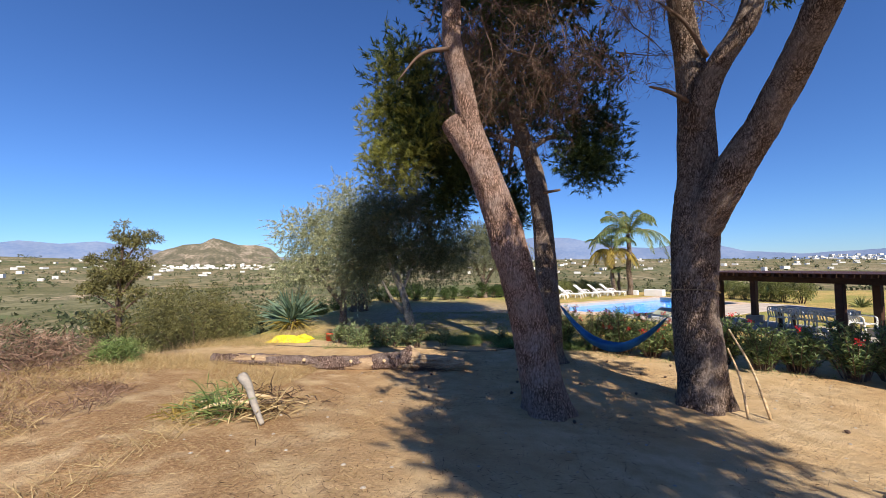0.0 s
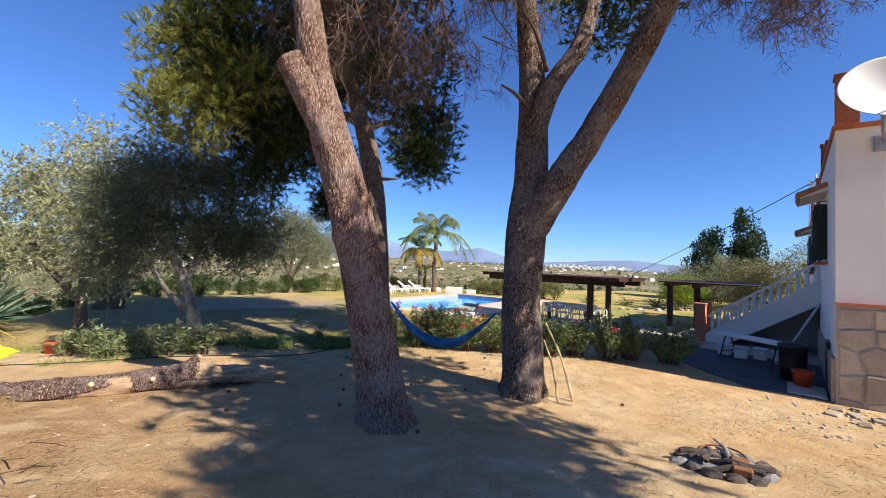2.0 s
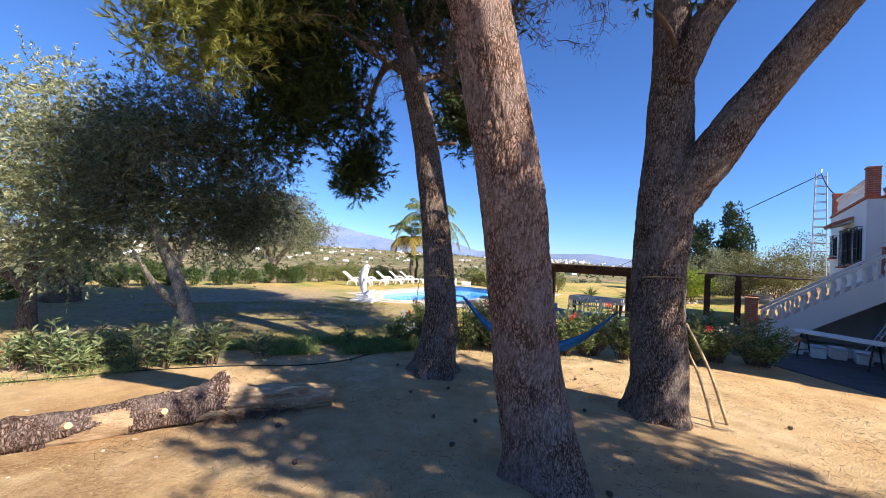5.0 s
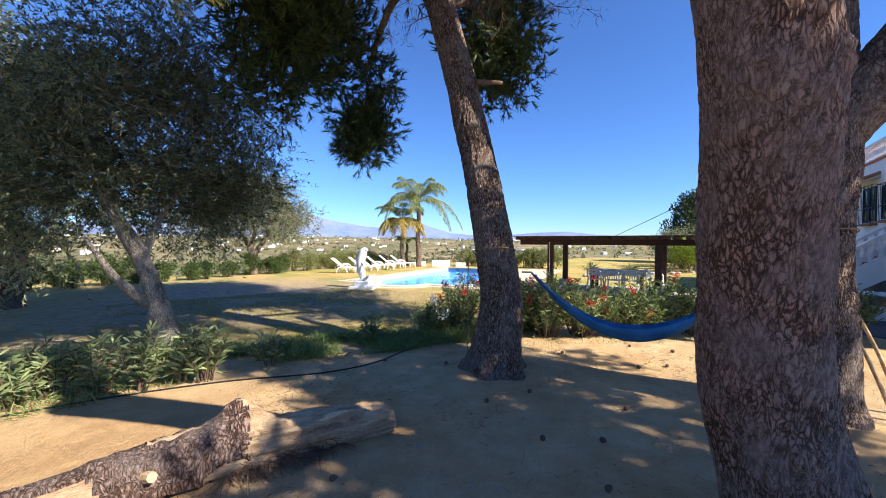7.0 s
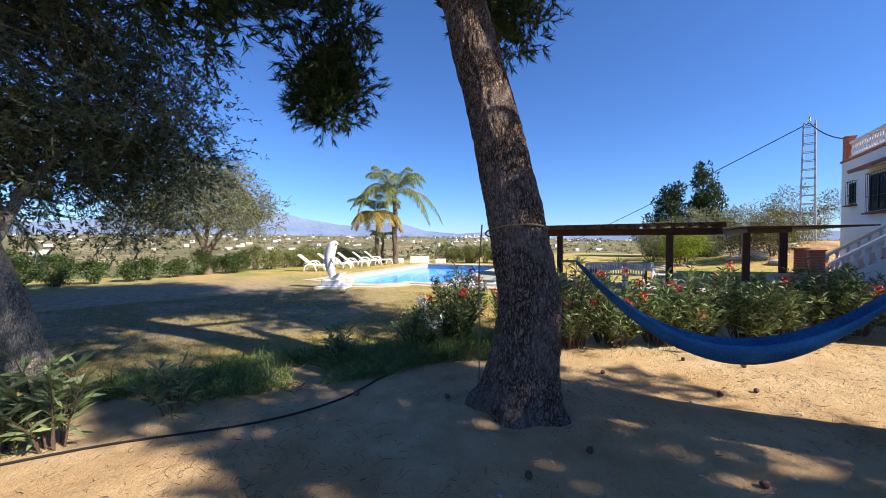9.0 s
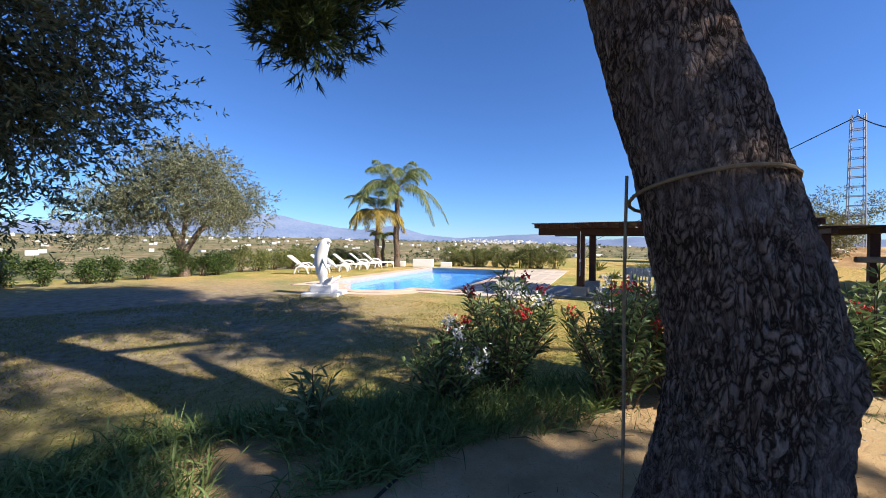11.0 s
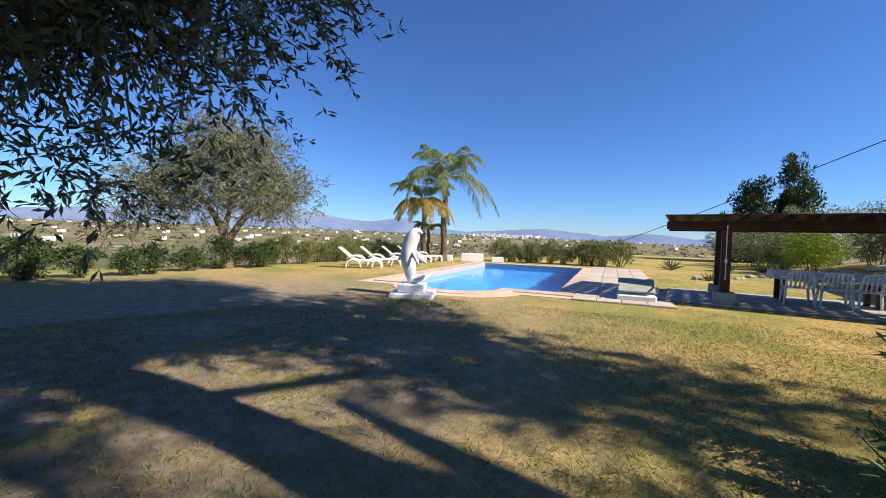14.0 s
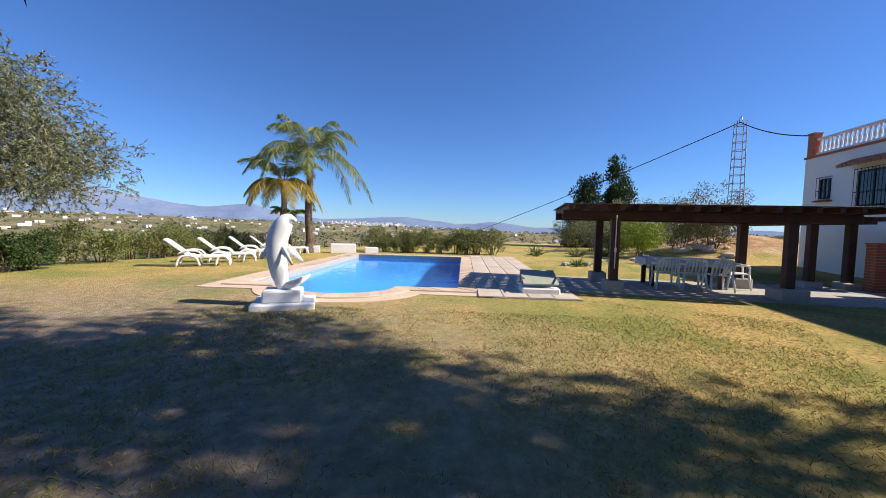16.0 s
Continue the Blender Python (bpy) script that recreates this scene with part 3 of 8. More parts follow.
def ground_mat():
    m = bpy.data.materials.new("earth_and_lawn")
    m.use_nodes = True
    nt = m.node_tree
    b = nt.nodes["Principled BSDF"]
    tc = nt.nodes.new("ShaderNodeTexCoord")

    def nz(scale, detail=6, rough=0.6):
        n = nt.nodes.new("ShaderNodeTexNoise")
        n.inputs["Scale"].default_value, n.inputs["Detail"].default_value, n.inputs["Roughness"].default_value = scale, detail, rough
        nt.links.new(tc.outputs["Object"], n.inputs["Vector"])
        return n.outputs[0]

    def ramp(src, stops):
        r = nt.nodes.new("ShaderNodeValToRGB")
        for i, (p, c) in enumerate(stops):
            e = r.color_ramp.elements[i] if i < 2 else r.color_ramp.elements.new(p)
            e.position, e.color = p, (*c, 1)
        nt.links.new(src, r.inputs[0])
        return r.outputs[0]

    def mix(fac, a, c):
        x = nt.nodes.new("ShaderNodeMixRGB")
        nt.links.new(fac, x.inputs[0])
        nt.links.new(a, x.inputs[1])
        nt.links.new(c, x.inputs[2])
        return x.outputs[0]

    def math_(op, a, c):
        x = nt.nodes.new("ShaderNodeMath")
        x.operation = op
        for i, s in enumerate((a, c)):
            if isinstance(s, float):
                x.inputs[i].default_value = s
            else:
                nt.links.new(s, x.inputs[i])
        return x.outputs[0]

    def attr(n):
        a = nt.nodes.new("ShaderNodeAttribute")
        a.attribute_name = n
        return a.outputs["Fac"]

    dirt = mix(ramp(nz(0.35), [(0.4, (0, 0, 0)), (0.62, (1, 1, 1))]), ramp(nz(3.0, 8), [(0.3, (0.46, 0.325, 0.175)), (0.7, (0.74, 0.56, 0.34))]), ramp(nz(2.2, 8), [(0.3, (0.46, 0.285, 0.135)), (0.7, (0.7, 0.475, 0.245))]))
    dirt = mix(ramp(nz(45, 3), [(0.62, (0, 0, 0)), (0.7, (0.6, 0.6, 0.6))]), dirt, ramp(nz(9), [(0.3, (0.2, 0.12, 0.06)), (0.7, (0.45, 0.33, 0.2))]))
    dirt = mix(ramp(nz(95, 4, 0.7), [(0.56, (0, 0, 0)), (0.66, (0.55, 0.55, 0.55))]), dirt, ramp(nz(30), [(0.35, (0.16, 0.1, 0.055)), (0.65, (0.5, 0.38, 0.25))]))
    litter = ramp(nz(26, 5, 0.75), [(0.3, (0.2, 0.105, 0.05)), (0.55, (0.42, 0.26, 0.13)), (0.72, (0.62, 0.45, 0.25))])
    dirt = mix(math_("MULTIPLY", attr("litter"), ramp(nz(1.6, 7), [(0.35, (0, 0, 0)), (0.55, (1, 1, 1))])), dirt, litter)
    grass = mix(ramp(nz(0.5, 5), [(0.42, (0, 0, 0)), (0.62, (1, 1, 1))]), ramp(nz(14, 7), [(0.3, (0.28, 0.195, 0.065)), (0.68, (0.7, 0.505, 0.19))]), ramp(nz(16, 7), [(0.3, (0.13, 0.15, 0.035)), (0.68, (0.42, 0.4, 0.12))]))
    bare = ramp(nz(6, 8), [(0.3, (0.22, 0.165, 0.115)), (0.7, (0.46, 0.37, 0.27))])
    lawn = mix(attr("bare"), grass, mix(ramp(nz(1.1, 6), [(0.56, (0, 0, 0)), (0.72, (0.8, 0.8, 0.8))]), bare, grass))
    lawn_edge = math_("ADD", attr("lawn"), math_("MULTIPLY", math_("SUBTRACT", nz(1.5, 6), 0.5), 0.9))
    near = mix(ramp(lawn_edge, [(0.4, (0, 0, 0)), (0.6, (1, 1, 1))]), dirt, lawn)
    vo = nt.nodes.new("ShaderNodeTexVoronoi")
    vo.inputs["Scale"].default_value = 0.011
    nt.links.new(tc.outputs["Object"], vo.inputs["Vector"])
    sep = nt.nodes.new("ShaderNodeSeparateColor")
    nt.links.new(vo.outputs["Color"], sep.inputs[0])
    fields = ramp(sep.outputs[0], [(0.0, (0.15, 0.15, 0.07)), (0.22, (0.42, 0.3, 0.18)), (0.42, (0.1, 0.13, 0.05)), (0.6, (0.5, 0.38, 0.25)), (0.8, (0.17, 0.17, 0.08)), (1.0, (0.38, 0.28, 0.17))])
    scrub = ramp(nz(0.07, 8, 0.7), [(0.42, (0, 0, 0)), (0.54, (1, 1, 1))])
    far = mix(scrub, fields, ramp(nz(0.6, 6), [(0.3, (0.06, 0.07, 0.03)), (0.7, (0.2, 0.18, 0.09))]))
    col = mix(attr("valley"), near, far)
    nt.links.new(col, b.inputs["Base Color"])
    b.inputs["Roughness"].default_value, b.inputs["Specular IOR Level"].default_value = 0.97, 0.1
    hgt = math_("ADD", nz(3.2, 9, 0.65), math_("MULTIPLY", nz(38, 5, 0.7), 0.45))
    bp = nt.nodes.new("ShaderNodeBump")
    bp.inputs["Strength"].default_value, bp.inputs["Distance"].default_value = 0.9, 0.085
    nt.links.new(hgt, bp.inputs["Height"])
    nt.links.new(bp.outputs[0], b.inputs["Normal"])
    return m


def build_ground():
    xs, ys = axis(-14, 30, 0.3, 4300), axis(-8, 36, 0.3, 4300)
    X, Y = np.meshgrid(xs, ys, indexing="ij")
    Z = land(X, Y)
    u, v = pool_uv(X, Y)
    in_pool = ((u > -0.12) & (u < POOL_L + 0.12) & (v > -0.12) & (v < POOL_W + 0.12)) | ((u <= 0) & (np.hypot(u, v - ARC_C) < ARC_R + 0.12))
    Z = np.where(in_pool, -3.2, Z)
    nx, ny = X.shape
    verts = np.stack([X, Y, Z], -1).reshape(-1, 3)
    i = (np.arange(nx - 1)[:, None] * ny + np.arange(ny - 1)[None]).ravel()
    faces = np.stack([i, i + ny, i + ny + 1, i + 1], 1)
    me = bpy.data.meshes.new("ground")
    me.vertices.add(len(verts))
    me.vertices.foreach_set("co", verts.ravel().astype(np.float32))
    me.loops.add(faces.size)
    me.loops.foreach_set("vertex_index", faces.ravel().astype(np.int32))
    me.polygons.add(len(faces))
    me.polygons.foreach_set("loop_start", np.arange(0, faces.size, 4, dtype=np.int32))
    me.polygons.foreach_set("use_smooth", np.ones(len(faces), dtype=bool))
    me.update(calc_edges=True)
    edge = 13.3 - 0.02 * X + 0.3 * np.sin(X * 0.8)
    edge = np.where(X > 2, np.maximum(13.3 - 1.0 * (X - 2), 12.2 - 0.28 * (X - 3)), edge)
    lawn = np.clip((Y - edge) / 1.0 + 0.5, 0, 1)
    out = np.maximum.reduce([-(X + 10.5 - 0.12 * Y), (Y - 33.5 - 0.1 * np.clip(X, 0, 20)), X - 44, -(Y + 27)])
    valley = np.clip(out / 3, 0, 1)
    bare = np.clip(1.5 - np.hypot((X - 0.5) / 5.5, (Y - 20) / 7), 0, 1) * np.clip((Y - 12.5) / 3, 0, 1)
    litter = np.clip((1.5 - X) / 4, 0, 1) * np.clip((12 - Y) / 2, 0, 1)
    bank = np.exp(-((X - 31) / 4.5) ** 2 - ((Y - 10) / 4.5) ** 2)
    lawn = lawn * np.clip(1.4 - 2.5 * bank, 0, 1)
    litter = np.maximum(litter, np.clip(bank * 1.5, 0, 1))
    for n, a in (("lawn", lawn), ("valley", valley), ("bare", bare), ("litter", litter)):
        me.attributes.new(n, "FLOAT", "POINT").data.foreach_set("value", a.ravel().astype(np.float32))
    me.materials.append(ground_mat())
    return tagged(new("ground", me), "dry sandy earth, patchy yellow lawn and valley farmland", "ground", kind="structure")


build_ground()

# ---- distance: mountains, hill, valley ----
def ridge(name, label, dist, prof, material, depth=700, foot=-60):
    """A range of hills on a ring: height in degrees over azimuth in degrees, with folded slopes."""
    azs = np.linspace(prof[0][0], prof[-1][0], 260)
    el = np.interp(azs, [p[0] for p in prof], [p[1] for p in prof])
    rows = 9
    V = []
    for j in range(rows):
        t = j / (rows - 1)
        for i, a in enumerate(azs):
            r = dist - depth * (1 - t)
            h = dist * math.tan(radians(el[i] + 0.1 * noise.fractal(Vector((a * 0.45, 3.1, dist * 0.01)), 1, 2, 5)))
            k = noise.fractal(Vector((a * 0.9, t * 2.0, dist * 0.013)), 1, 2, 4)
            z = foot + (h - foot) * t**1.25 * (1 + 0.16 * k * (1 - t))
            r2 = r + 120 * k * (1 - t)
            V.append((r2 * math.sin(radians(a)), r2 * math.cos(radians(a)), z))
    n = len(azs)
    F = [(j * n + i, j * n + i + 1, (j + 1) * n + i + 1, (j + 1) * n + i) for j in range(rows - 1) for i in range(n - 1)]
    return tagged(obj(name, V, F, material, True), label, "backdrop", kind="structure")


# the haze of distance is put into the slopes' blue base colour
ridge("backdrop_mountains", "mountain range on the horizon, haze painted into its blue", 4250,
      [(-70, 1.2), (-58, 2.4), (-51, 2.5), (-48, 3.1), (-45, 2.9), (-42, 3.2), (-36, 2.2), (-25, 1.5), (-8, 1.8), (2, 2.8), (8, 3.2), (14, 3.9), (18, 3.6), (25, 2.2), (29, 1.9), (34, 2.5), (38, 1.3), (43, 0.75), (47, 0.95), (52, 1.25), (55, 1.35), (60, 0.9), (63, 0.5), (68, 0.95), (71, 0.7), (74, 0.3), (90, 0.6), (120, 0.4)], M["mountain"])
ridge("backdrop_hill", "bare brown hill with pale quarry cuts", 1900,
      [(-42, 0.2), (-38.5, 0.9), (-36.5, 2.2), (-34, 3.0), (-32.2, 3.3), (-31, 3.95), (-29.8, 3.7), (-28, 3.0), (-26, 3.1), (-24.3, 2.7), (-23, 1.4), (-21, 0.2)], M["hill"], 420, -25)


def far_clutter():
    """Scattered trees and white houses of the valley, each as one body of stuff."""
    n = 11000
    a = RNG.uniform(-62, 112, n)
    r = np.exp(RNG.uniform(np.log(60), np.log(2300), n))
    x, y = r * np.sin(np.radians(a)), r * np.cos(np.radians(a))
    ok = (noise_field(x * 0.006, y * 0.006) + RNG.uniform(-0.35, 0.35, n)) > -0.05
    ok &= ~((y < 34) & (x > -12) & (x < 44))
    x, y, r = x[ok], y[ok], r[ok]
    z = land(x, y)
    s = RNG.uniform(0.7, 2.3, len(x)) * (1 + r / 800)
    per = 8
    c = np.repeat(np.stack([x, y, z + s * 0.55], 1), per, 0)
    ss = np.repeat(s, per)[:, None]
    d = unit(RNG.normal(size=(len(c), 3)))
    root = c + d * ss * np.array([0.75, 0.75, 0.5])
    ob = blades("valley_trees", root, RNG.normal(size=(len(c), 3)), (ss * 0.85)[:, 0], (ss * 0.6)[:, 0], M["fartree"])
    tagged(ob, "dark scrub and orchard trees across the valley", "trees", kind="stuff")
    b = Build()
    for k in range(460):
        if k < 150:
            aa, rr = RNG.normal(50, 3.2), RNG.uniform(1700, 2100)
        elif k < 230:
            aa, rr = RNG.normal(-32, 5), RNG.uniform(1250, 1480)
        else:
            aa, rr = RNG.uniform(-55, 80), RNG.uniform(700, 2100)
        px, py = rr * math.sin(radians(aa)), rr * math.cos(radians(aa))
        w, d_, h = RNG.uniform(5, 15), RNG.uniform(5, 10), RNG.uniform(3, 6.5)
        pz = float(land(px, py))
        b.box((px, py, pz + h / 2 + (6 if k < 150 else 0) * RNG.uniform(0, 2.4)), (w, d_, h), RNG.uniform(0, 3))
    tagged(b.done("valley_houses", M["farwhite"]), "white farmhouses and a hill town far off", "houses", kind="stuff")


def noise_field(x, y):
    return np.array([noise.noise(Vector((float(p), float(q), 0.3))) for p, q in zip(x, y)])


far_clutter()


# ---- pool, deck and patio ----
def pool_outline(grow=0.0, arc=14):
    """The pool's rim: a rectangle with a round bay of steps at its near end, grown outwards."""
    g, r = grow, ARC_R + grow
    pts = [(POOL_L + g, -g), (POOL_L + g, POOL_W + g), (-g, POOL_W + g)]
    a0 = math.asin(min(1, g / r))
    for i in range(arc + 1):
        a = math.pi / 2 + a0 + (math.pi - 2 * a0) * i / arc
        pts.append((r * math.cos(a), ARC_C + r * math.sin(a)))
    return pts + [(-g, -g)]


def band(b, inner, outer, z0, z1):
    """A flat ring between two outlines with the same count of corners."""
    n = len(inner)
    v = [(*pool_xy(*p), z) for z in (z0, z1) for ring in (inner, outer) for p in ring]
    f = []
    for i in range(n):
        j = (i + 1) % n
        f += [(2 * n + i, 2 * n + j, 3 * n + j, 3 * n + i), (i, n + i, n + j, j), (i, j, 2 * n + j, 2 * n + i), (n + i, 3 * n + i, 3 * n + j, n + j)]
    return b.add(v, [tuple(reversed(q)) for q in f])


DECK = BASE + 0.035
WATER = BASE - 0.17


def water_mat():
    m = bpy.data.materials.new("pool_water")
    m.use_nodes = True
    nt = m.node_tree
    b = nt.nodes["Principled BSDF"]
    b.inputs["Base Color"].default_value = (0.55, 0.85, 1, 1)
    b.inputs["Roughness"].default_value, b.inputs["IOR"].default_value, b.inputs["Transmission Weight"].default_value = 0.03, 1.2, 1.0
    tc = nt.nodes.new("ShaderNodeTexCoord")
    n = nt.nodes.new("ShaderNodeTexNoise")
    n.inputs["Scale"].default_value, n.inputs["Detail"].default_value = 3.0, 3
    nt.links.new(tc.outputs["Object"], n.inputs["Vector"])
    bp = nt.nodes.new("ShaderNodeBump")
    bp.inputs["Strength"].default_value, bp.inputs["Distance"].default_value = 0.3, 0.05
    nt.links.new(n.outputs[0], bp.inputs["Height"])
    nt.links.new(bp.outputs[0], b.inputs["Normal"])
    return m


def build_pool():
    pool = tagged(empty("swimming_pool", (*pool_xy(4, 2.6), BASE)), "blue swimming pool with a round bay of steps", "pool", kind="structure")
    inv = Matrix.Translation(Vector((*pool_xy(4, 2.6), BASE))).inverted()

    def part(b, name, m, label=""):
        ob = b.done(name, m, pool)
        ob.matrix_parent_inverse = inv
        return tagged(ob, label)

    rim = pool_outline(0.0)
    n = len(rim)
    b = Build()
    lo, hi = -2.15, BASE - 0.02
    b.add([(*pool_xy(*p), z) for z in (lo, WATER - 0.02) for p in rim], [(i, n + i, n + (i + 1) % n, (i + 1) % n) for i in range(n)] + [tuple(range(n))])
    part(b, "basin", M["poolwall"], "blue tiled basin")
    b = Build()
    b.add([(*pool_xy(*p), z) for z in (WATER - 0.02, hi + 0.01) for p in rim], [(i, n + i, n + (i + 1) % n, (i + 1) % n) for i in range(n)])
    part(b, "mosaic_band", M["mosaic"], "patterned blue and white waterline tiles")
    b = Build()
    b.add([(*pool_xy(*p), WATER) for p in pool_outline(-0.004)], [tuple(range(n))])
    w = part(b, "water", water_mat(), "clear blue water")
    w.visible_shadow = False
    return pool


build_pool()


def build_deck():
    """The coping round the pool and the paved terrace beside it, slab by slab."""
    deck = tagged(empty("pool_deck", (*pool_xy(5, -1.5), BASE)), "pinkish beige stone paving round the pool", "paving", kind="structure")
    inv = Matrix.Translation(Vector((*pool_xy(5, -1.5), BASE))).inverted()
    b = Build()
    band(b, pool_outline(-0.02), pool_outline(0.43), BASE - 0.16, DECK - 0.006)
    ob = b.done("coping_bed", M["mortar"], deck)
    ob.matrix_parent_inverse = inv
    inn, outr = pool_outline(-0.03), pool_outline(0.42)
    for i in range(len(inn)):
        j = (i + 1) % len(inn)
        p, q, r, s_ = (np.array(w) for w in (inn[i], inn[j], outr[j], outr[i]))
        k = max(1, round(np.linalg.norm(q - p) / 0.42))
        for c in range(k):
            t0, t1 = c / k + 0.004, (c + 1) / k - 0.004
            quad = [p + (q - p) * t0, p + (q - p) * t1, s_ + (r - s_) * t1, s_ + (r - s_) * t0]
            top = DECK + 0.012 + RNG.uniform(-0.002, 0.003)
            v = [(*pool_xy(*w), z) for z in (DECK - 0.03, top - 0.008) for w in quad]
            m_ = sum(quad) / 4
            v += [(*pool_xy(*(m_ + (w - m_) * 0.96)), top) for w in quad]
            f = [(3, 2, 1, 0), (8, 9, 10, 11)] + [(a_, (a_ + 1) % 4, 4 + (a_ + 1) % 4, 4 + a_) for a_ in range(4)] + [(4 + a_, 4 + (a_ + 1) % 4, 8 + (a_ + 1) % 4, 8 + a_) for a_ in range(4)]
            ob = Build().add(v, f).done("coping_stone", M["coping"], deck)
            ob.matrix_parent_inverse = inv
    b = Build()
    band(b, pool_outline(0.425), pool_outline(0.8), BASE - 0.2, DECK - 0.02)
    ob = b.done("border", M["coping"], deck)
    ob.matrix_parent_inverse = inv
    b = Build()
    b.add([(*pool_xy(u, v), z) for z in (BASE - 0.2, DECK - 0.012) for u, v in ((-0.9, -2.65), (10.9, -2.5), (10.9, -0.75), (-0.9, -0.75))], [(3, 2, 1, 0), (4, 5, 6, 7), (0, 1, 5, 4), (1, 2, 6, 5), (2, 3, 7, 6), (3, 0, 4, 7)])
    ob = b.done("bed", M["mortar"], deck)
    ob.matrix_parent_inverse = inv
    slab = None
    rot = math.degrees(math.atan2(POOL_U[1], POOL_U[0]))
    for i in range(20):
        for j in range(4):
            u, v = -0.6 + 0.59 * i, -2.35 + 0.55 * j
            if slab is None:
                slab = Build().box((0, 0, 0), (0.575, 0.535, 0.03), 0, 0.006).done("slab", M["paving"], deck)
                s = slab
            else:
                s = new("slab", slab.data)
                s.parent = deck
            s.matrix_parent_inverse = inv
            s.matrix_basis = pose(*pool_xy(u, v), DECK - 0.004 + RNG.uniform(-0.002, 0.003), 0, 0, rot)


build_deck()

# ---- pergola ----
PA, PB = np.array([0.31, -0.95]), np.array([0.95, 0.31])
PERG = np.array([11.15, 15.5])


def perg(a, b):
    p = PERG + a * PA + b * PB
    return float(p[0]), float(p[1])


def build_patio():
    patio = tagged(empty("patio", (*perg(2, 1), BASE)), "pale grey concrete paving under the pergola", "paving", kind="structure")
    inv = Matrix.Translation(Vector((*perg(2, 1), BASE))).inverted()
    b = Build()
    c = [perg(-1.6, -0.35), perg(5.2, -0.35), perg(12, -0.5), perg(12, 3.2), perg(5.2, 2.9), perg(-1.2, 2.6)]
    b.prism(list(reversed(c)), BASE - 0.2, BASE + 0.03)
    ob = b.done("paving_sheet", M["concrete"], patio)
    ob.matrix_parent_inverse = inv


def build_yard():
    """The yard below the stairs, its dark paving deepened to put in the house's shade."""
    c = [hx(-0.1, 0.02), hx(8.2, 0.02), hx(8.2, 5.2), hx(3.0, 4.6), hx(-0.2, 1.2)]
    tagged(Build().prism(c, BASE - 0.2, BASE + 0.02).done("yard_paving", M["shaded_paving"]), "dark grey paving, deepened for the house's shade", "paving", kind="structure")


build_patio()
PROT = math.atan2(PB[1], PB[0])


def build_pergola():
    p = tagged(empty("pergola", (*perg(1.9, 0.9), BASE + 0.03)), "dark brown timber pergola on concrete plinths", "pergola")
    inv = Matrix.Translation(Vector((*perg(1.9, 0.9), BASE + 0.03))).inverted()

    def part(b, name, m, label=""):
        ob = b.done(name, m, p)
        ob.matrix_parent_inverse = inv
        return tagged(ob, label)

    z0, top = BASE + 0.03, 0.74
    for a, bb in ((0, 0), (0, 1.95), (3.75, 0), (3.75, 1.95)):
        x, y = perg(a, bb)
        big = 0.62 if (a, bb) == (3.75, 0) else 0.48
        part(Build().box((x, y, z0 + 0.13), (big, big * 0.9, 0.28), PROT, 0.02), "plinth", M["concrete"], "rough concrete plinth")
        part(Build().box((x, y, (z0 + 0.26 + top) / 2), (0.2, 0.2, top - z0 - 0.26), PROT, 0.015), "post", M["timber"])
    x, y = perg(0, -0.112)
    pts = [(x + 0.012 * math.sin(9 * k), y, top + 0.1 - 0.145 * k) for k in range(10)]
    part(Build().tube(pts, 0.011, 6).box((x, y, top - 0.75), (0.07, 0.05, 0.09), PROT, 0.01), "conduit", M["plastic"], "white cable with a small socket box")
    for bb in (0, 1.95):
        x, y = perg(1.9, bb)
        part(Build().box((x, y, top + 0.1), (0.16, 6.3, 0.2), PROT, 0.012), "beam", M["timber"])
    first = None
    for i in range(17):
        x, y = perg(-1.15 + 0.385 * i, 0.97)
        if first is None:
            first = Build().box((0, 0, 0), (3.3, 0.1, 0.12), 0, 0.01).done("rafter", M["timber"], p)
            o = first
        else:
            o = new("rafter", first.data)
            o.parent = p
        o.matrix_parent_inverse = inv
        o.matrix_basis = pose(x, y, top + 0.255, 0, 0, math.degrees(PROT) + RNG.uniform(-1, 1))
    for i in range(11):
        bb = -0.55 + 0.305 * i
        x, y = perg(1.9, bb)
        part(Build().box((x, y, top + 0.327), (0.27, 6.35, 0.022), PROT, 0.004), "roof_board", M["timber"])
    return p


build_pergola()

# ---- house ----
HA, HB = np.array([0.945, 0.326]), np.array([-0.326, 0.945])
HOUSE = np.array([10.1, 4.15])
HROT = math.atan2(HA[1], HA[0])


def hx(a, b):
    p = HOUSE + a * HA + b * HB
    return float(p[0]), float(p[1])


